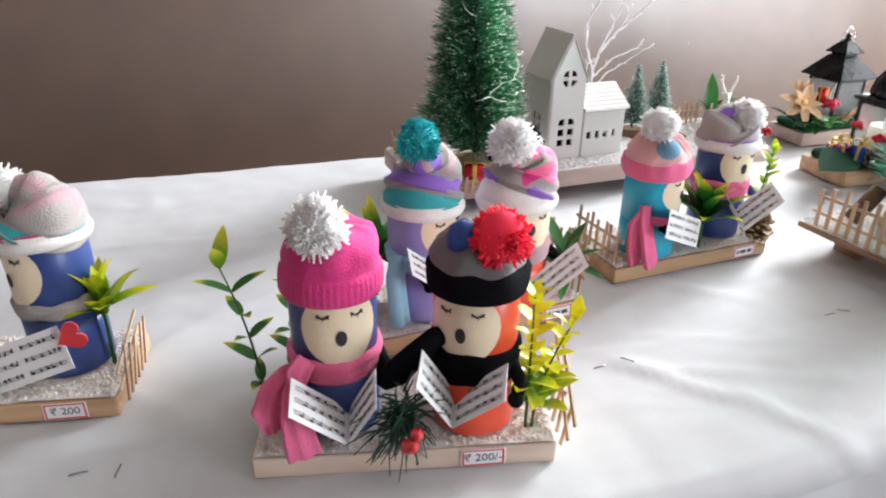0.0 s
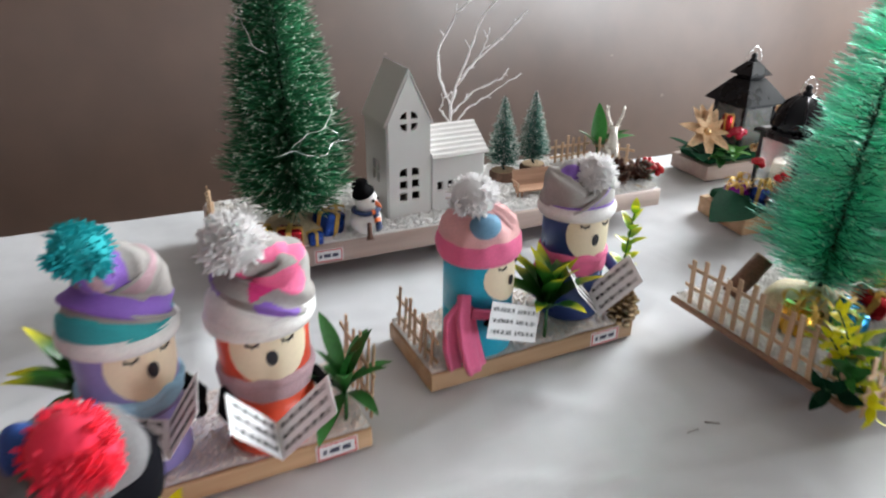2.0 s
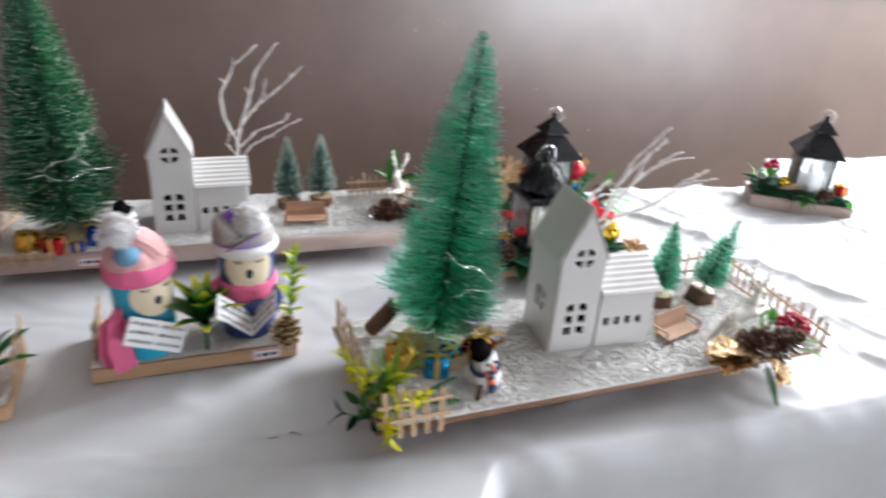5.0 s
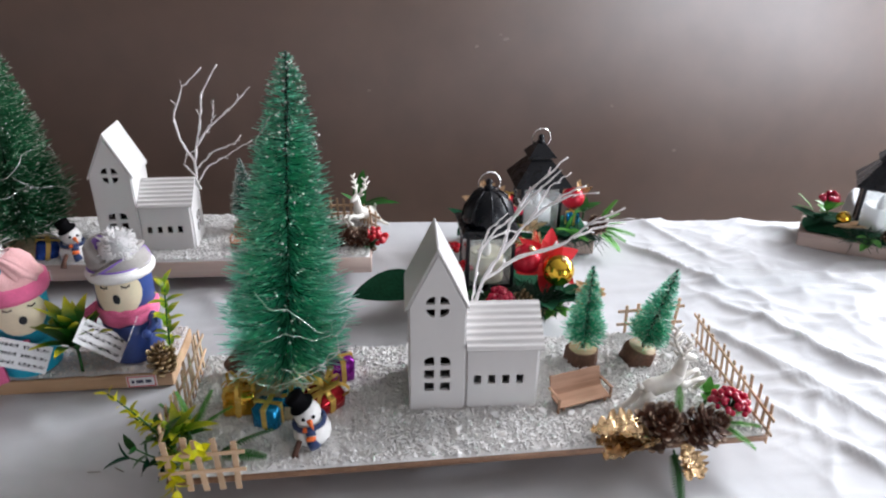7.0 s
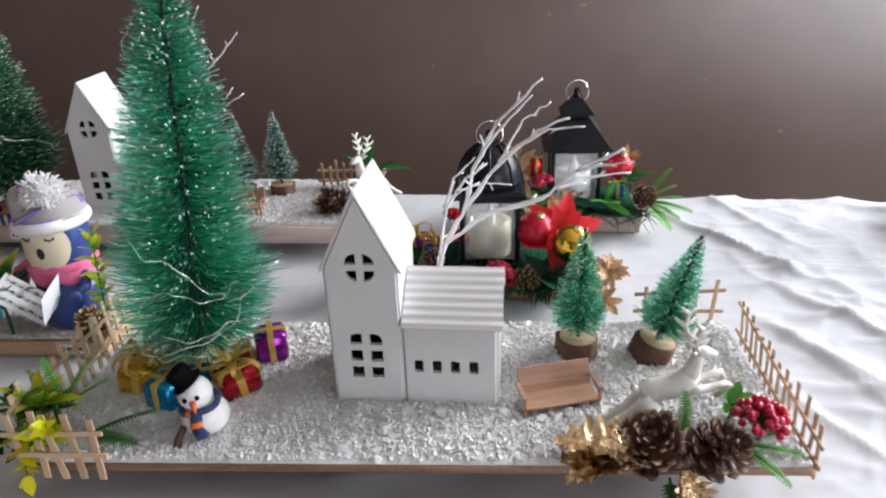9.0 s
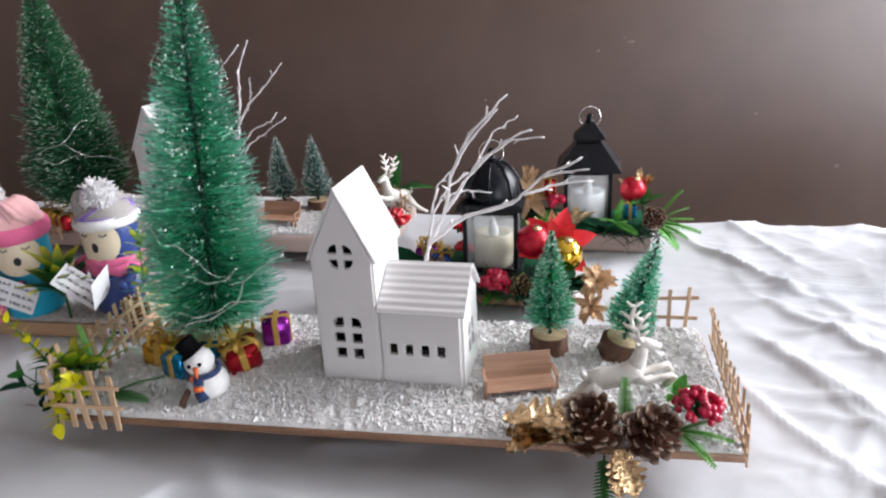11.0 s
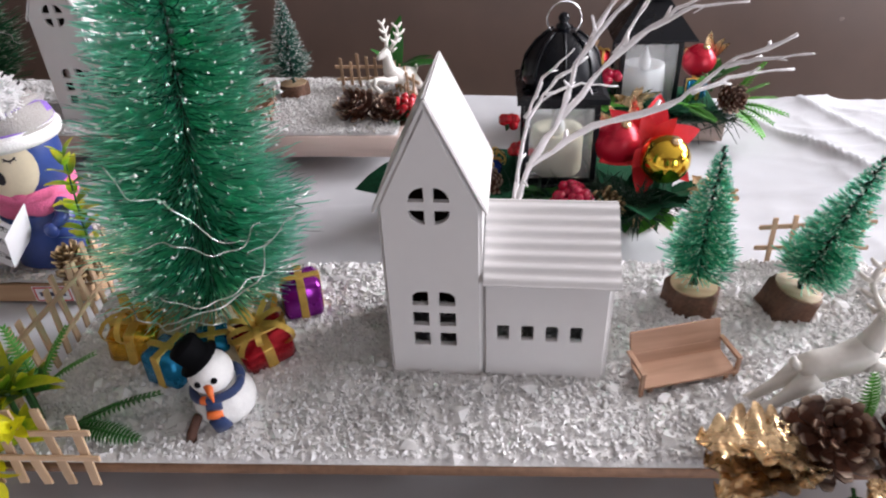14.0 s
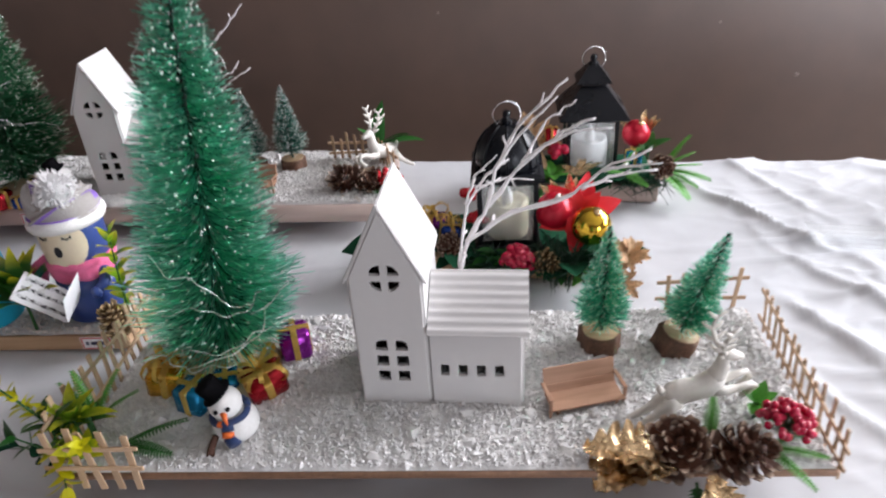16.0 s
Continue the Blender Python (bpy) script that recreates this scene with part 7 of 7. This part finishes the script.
burst(pose(1.240, 0.806, 0.794, 48, 0, 10), "loose head of crinkled copper gold petals", 22, 0.0185, rng)
burst(pose(1.236, 0.792, 0.774, 62, 0, 0), "lower head of crinkled copper gold petals", 18, 0.0165, rng)
gold_leaf(pose(1.190, 0.880, 0.806, 60, 0, -10), "gold fern leaves behind the baubles", 6, 0.034, 0.011, rng, None, 120)
gift(pose(1.072, 0.846, LZ + 0.004, 0, 10, 20), 0.020, 0.020, 0.020, M_FOILNAVY, "dark blue foil gift box with gold ribbon", rng)
gift(pose(1.058, 0.866, LZ + 0.004, 0, -10, -10), 0.024, 0.020, 0.020, M_FOILPURPLE, "purple foil gift box with a gold gauze bow", rng)
berries(pose(1.088, 0.874, LZ + 0.040), 9, 0.0040, 0.009, rng, "small bunch of red berries over the gifts", M_BERRY)
berries(pose(1.102, 0.846, LZ + 0.030), 7, 0.0038, 0.008, rng, "tiny bunch of red berries by the lantern post", M_BERRY)
pine_cone(pose(1.076, 0.832, 0.786, 60, -10, 0), 0.0125, 0.022, rng, "small brown pine cone beside the gifts")
solid("holly_leaf", Shape().add(leaf(0.090, 0.048, 0.25, 0.15)[0]), M_DARKLEAF, aim((1.056, 0.846, 0.788), (-1, -0.45, 0.10), -22), "large dark green fabric leaf over the block's end", "fabric leaf", "fabric leaves")
arrangement_leaves([
    (1.122, 0.826, 0.772, MIDLEAF, 7, (0, 35), "green leaves at the lantern's foot"), (1.160, 0.818, 0.766, BRIGHT, 7, (-10, 30), "fresh green leaves hanging over the block"),
    (1.190, 0.815, 0.772, HOLLY, 6, (-5, 30), "dark fabric leaves under the gold bauble"), (1.206, 0.812, 0.764, BRIGHT, 6, (-15, 20), "fresh green leaves at the block's end"),
    (1.150, 0.905, 0.780, MIDLEAF, 7, (10, 60), "green leaves behind the lantern"), (1.085, 0.830, 0.772, HOLLY, 5, (-5, 25), "dark fabric leaves before the gifts"),
    (1.170, 0.880, 0.790, BRIGHT, 6, (20, 70), "fresh green leaves behind the baubles"), (1.140, 0.822, 0.766, BRIGHT, 8, (-30, 25), "fresh green leaves over the block's front"),
    (1.100, 0.824, 0.768, MIDLEAF, 8, (-25, 30), "green leaves over the block's corner"), (1.180, 0.822, 0.768, MIDLEAF, 8, (-30, 20), "green leaves drooping under the baubles"),
    (1.214, 0.826, 0.776, HOLLY, 5, (-10, 30), "dark fabric leaves behind the copper burst")], rng)
needles(pose(1.178, 0.818, 0.780), 520, 0.026, "dark pine needles along the block's edge", rng)
needles(pose(1.112, 0.826, 0.774), 320, 0.024, "dark pine needles at the lantern's foot", rng)

# farther arrangement: pagoda lantern
trough(1.130, 0.998, 1, 0.165, 0.075, "rough pine block under the pagoda lantern", M_DULLWOOD)
lantern(pose(1.217, 1.042, LZ - 0.003, 0, 0, 3) @ Matrix.Scale(1.07, 4), "pagoda", "black tin pagoda lantern with glass panes", "white")
flower(pose(1.146, 1.030, 0.808, 50, -15, 0), 7, 0.041, 0.015, M_COPPERLEAF, "large copper gold poinsettia flower", M_GOLDLEAF, "poinsettia")
gold_leaf(pose(1.146, 1.040, 0.826, 88, 0, 0), "upright copper gold leaves", 4, 0.024, 0.010, rng, M_COPPERLEAF, 60)
berries(pose(1.180, 1.010, 0.806), 20, 0.0042, 0.0115, rng, "cluster of crimson berries beside the lantern", M_CRIMSON)
gift(pose(1.172, 1.020, 0.812, 0, 0, 10), 0.014, 0.014, 0.022, M_FOILRED, "red foil gift tube with gold top", rng, bow=False)
bauble(1.272, 1.056, 0.812, 0.0165, M_REDMATT, "satin red bauble beside the pagoda lantern")
gold_leaf(pose(1.282, 1.060, 0.812, 70, 0, -20), "gold leaves behind the red bauble", 5, 0.030, 0.010, rng, None, 110)
gold_leaf(pose(1.205, 0.992, 0.786, 45, 0, 180), "gold fern leaves at the pagoda lantern's foot", 7, 0.030, 0.011, rng, None, 130)
gift(pose(1.268, 1.036, 0.782, 0, 0, 10), 0.018, 0.018, 0.018, M_FOILBLUE, "teal foil gift box under the bauble", rng, bow=False)
pine_cone(pose(1.296, 1.012, 0.790, 70, 20, 0), 0.0145, 0.026, rng, "brown pine cone at the block's end")
fern(pose(1.300, 1.020, 0.782), "bright green fern fronds spreading over the cloth", [(1, 0.1, 0.1), (1, -0.35, -0.1), (0.9, -0.7, -0.25), (0.5, -0.9, -0.35), (0.9, 0.5, 0.3), (0.6, 0.2, 0.8)], rng, None, 1.5)
fern(pose(1.255, 1.002, 0.786), "green fern fronds before the pagoda lantern", [(0.2, -0.9, 0.3), (-0.5, -0.8, 0.35), (0.6, -0.8, -0.1), (0.1, -0.5, 0.8)], rng, None, 1.2)
arrangement_leaves([
    (1.175, 1.000, 0.776, BRIGHT, 9, (0, 45), "fresh green leaves under the copper flower"), (1.150, 0.996, 0.772, MIDLEAF, 7, (-5, 40), "green leaves at the block's end"),
    (1.240, 0.998, 0.772, HOLLY, 5, (-5, 25), "dark fabric leaves along the block"), (1.130, 1.020, 0.776, HOLLY, 4, (0, 30), "dark fabric leaves beside the copper flower"),
    (1.285, 1.040, 0.790, MIDLEAF, 6, (15, 60), "green leaves behind the pine cone")], rng)
needles(pose(1.275, 1.010, 0.772), 200, 0.026, "dark pine needles under the fern", rng)

# arrangement at the far right
trough(1.600, 1.028, -31, 0.165, 0.075, "grey wooden block under the far lantern", M_DULLWOOD)
c = pose(1.600, 1.028, 0, 0, 0, -31)


def there(u, v, z):
    p = c @ Vector((u, v, 0))
    return p.x, p.y, z


lantern(Matrix.Translation(there(0.094, 0.050, LZ - 0.003)) @ turn(0, 0, -30) @ Matrix.Scale(1.07, 4), "pagoda", "black tin pagoda lantern on the far block", "white")
berries(Matrix.Translation(there(0.030, 0.040, 0.812)), 20, 0.0042, 0.0120, rng, "cluster of crimson berries on the far block", M_CRIMSON)
gold_leaf(Matrix.Translation(there(0.060, 0.012, 0.784)) @ turn(30, 0, 150), "copper gold leaves on the far block", 6, 0.028, 0.011, rng, M_COPPERLEAF, 140)
gift(Matrix.Translation(there(0.140, 0.020, 0.786)), 0.022, 0.020, 0.018, M_FOILRED, "red foil gift box on the far block", rng)
pine_cone(Matrix.Translation(there(0.110, 0.010, 0.784)) @ turn(70), 0.0125, 0.022, rng, "small brown pine cone on the far block")
bauble(*there(0.052, 0.030, 0.792), 0.010, M_GOLDBALL, "small gold bauble on the far block")
arrangement_leaves([
    (*there(0.018, 0.030, 0.778), HOLLY, 5, (-5, 30), "dark fabric leaves at the far block's end"), (*there(0.030, 0.045, 0.786), BRIGHT, 6, (20, 70), "fresh green leaves behind the berries"),
    (*there(0.090, 0.004, 0.770), BRIGHT, 7, (-20, 20), "fresh green leaves hanging over the far block"), (*there(0.155, 0.012, 0.772), BRIGHT, 6, (-15, 30), "broad green leaves at the far block's other end")], rng)
needles(Matrix.Translation(there(0.080, 0.012, 0.776)), 180, 0.024, "dark pine needles on the far block", rng)
fern(Matrix.Translation(there(0.012, 0.050, 0.790)), "green fern frond at the far block's end", [(-0.7, 0.2, 0.7), (-0.9, -0.2, 0.3)], rng, None, 1.0)

flower(pose(1.925, 1.005, T + 0.012, 20, -10, 0), 6, 0.036, 0.018, M_REDFELT, "red felt poinsettia lying on the far cloth", M_GOLDLEAF, "poinsettia")

# clear plastic sleeve left on the cloth
sleeve = Shape()
pv, pf = [], []
for i in range(41):
    for j in range(25):
        x, y = 0.205 * i / 40, 0.045 * j / 24
        pv.append((x, y, 0.0035 + 0.0022 * abs(math.sin(j * 0.62 + 0.15 * math.sin(i * 0.3))) + 0.001 * noise.noise((x * 30, y * 60, 8))))
pf = [(i * 25 + j, i * 25 + 25 + j, i * 25 + 26 + j, i * 25 + j + 1) for i in range(40) for j in range(24)]
sleeve.add((pv, pf))
ob = solid("plastic_sleeve", sleeve, M_GLASS, pose(1.427, 0.886, T + 0.008, 0, 0, -6), "long clear plastic sleeve lying on the creased cloth", "plastic sleeve")
ob.visible_shadow = False
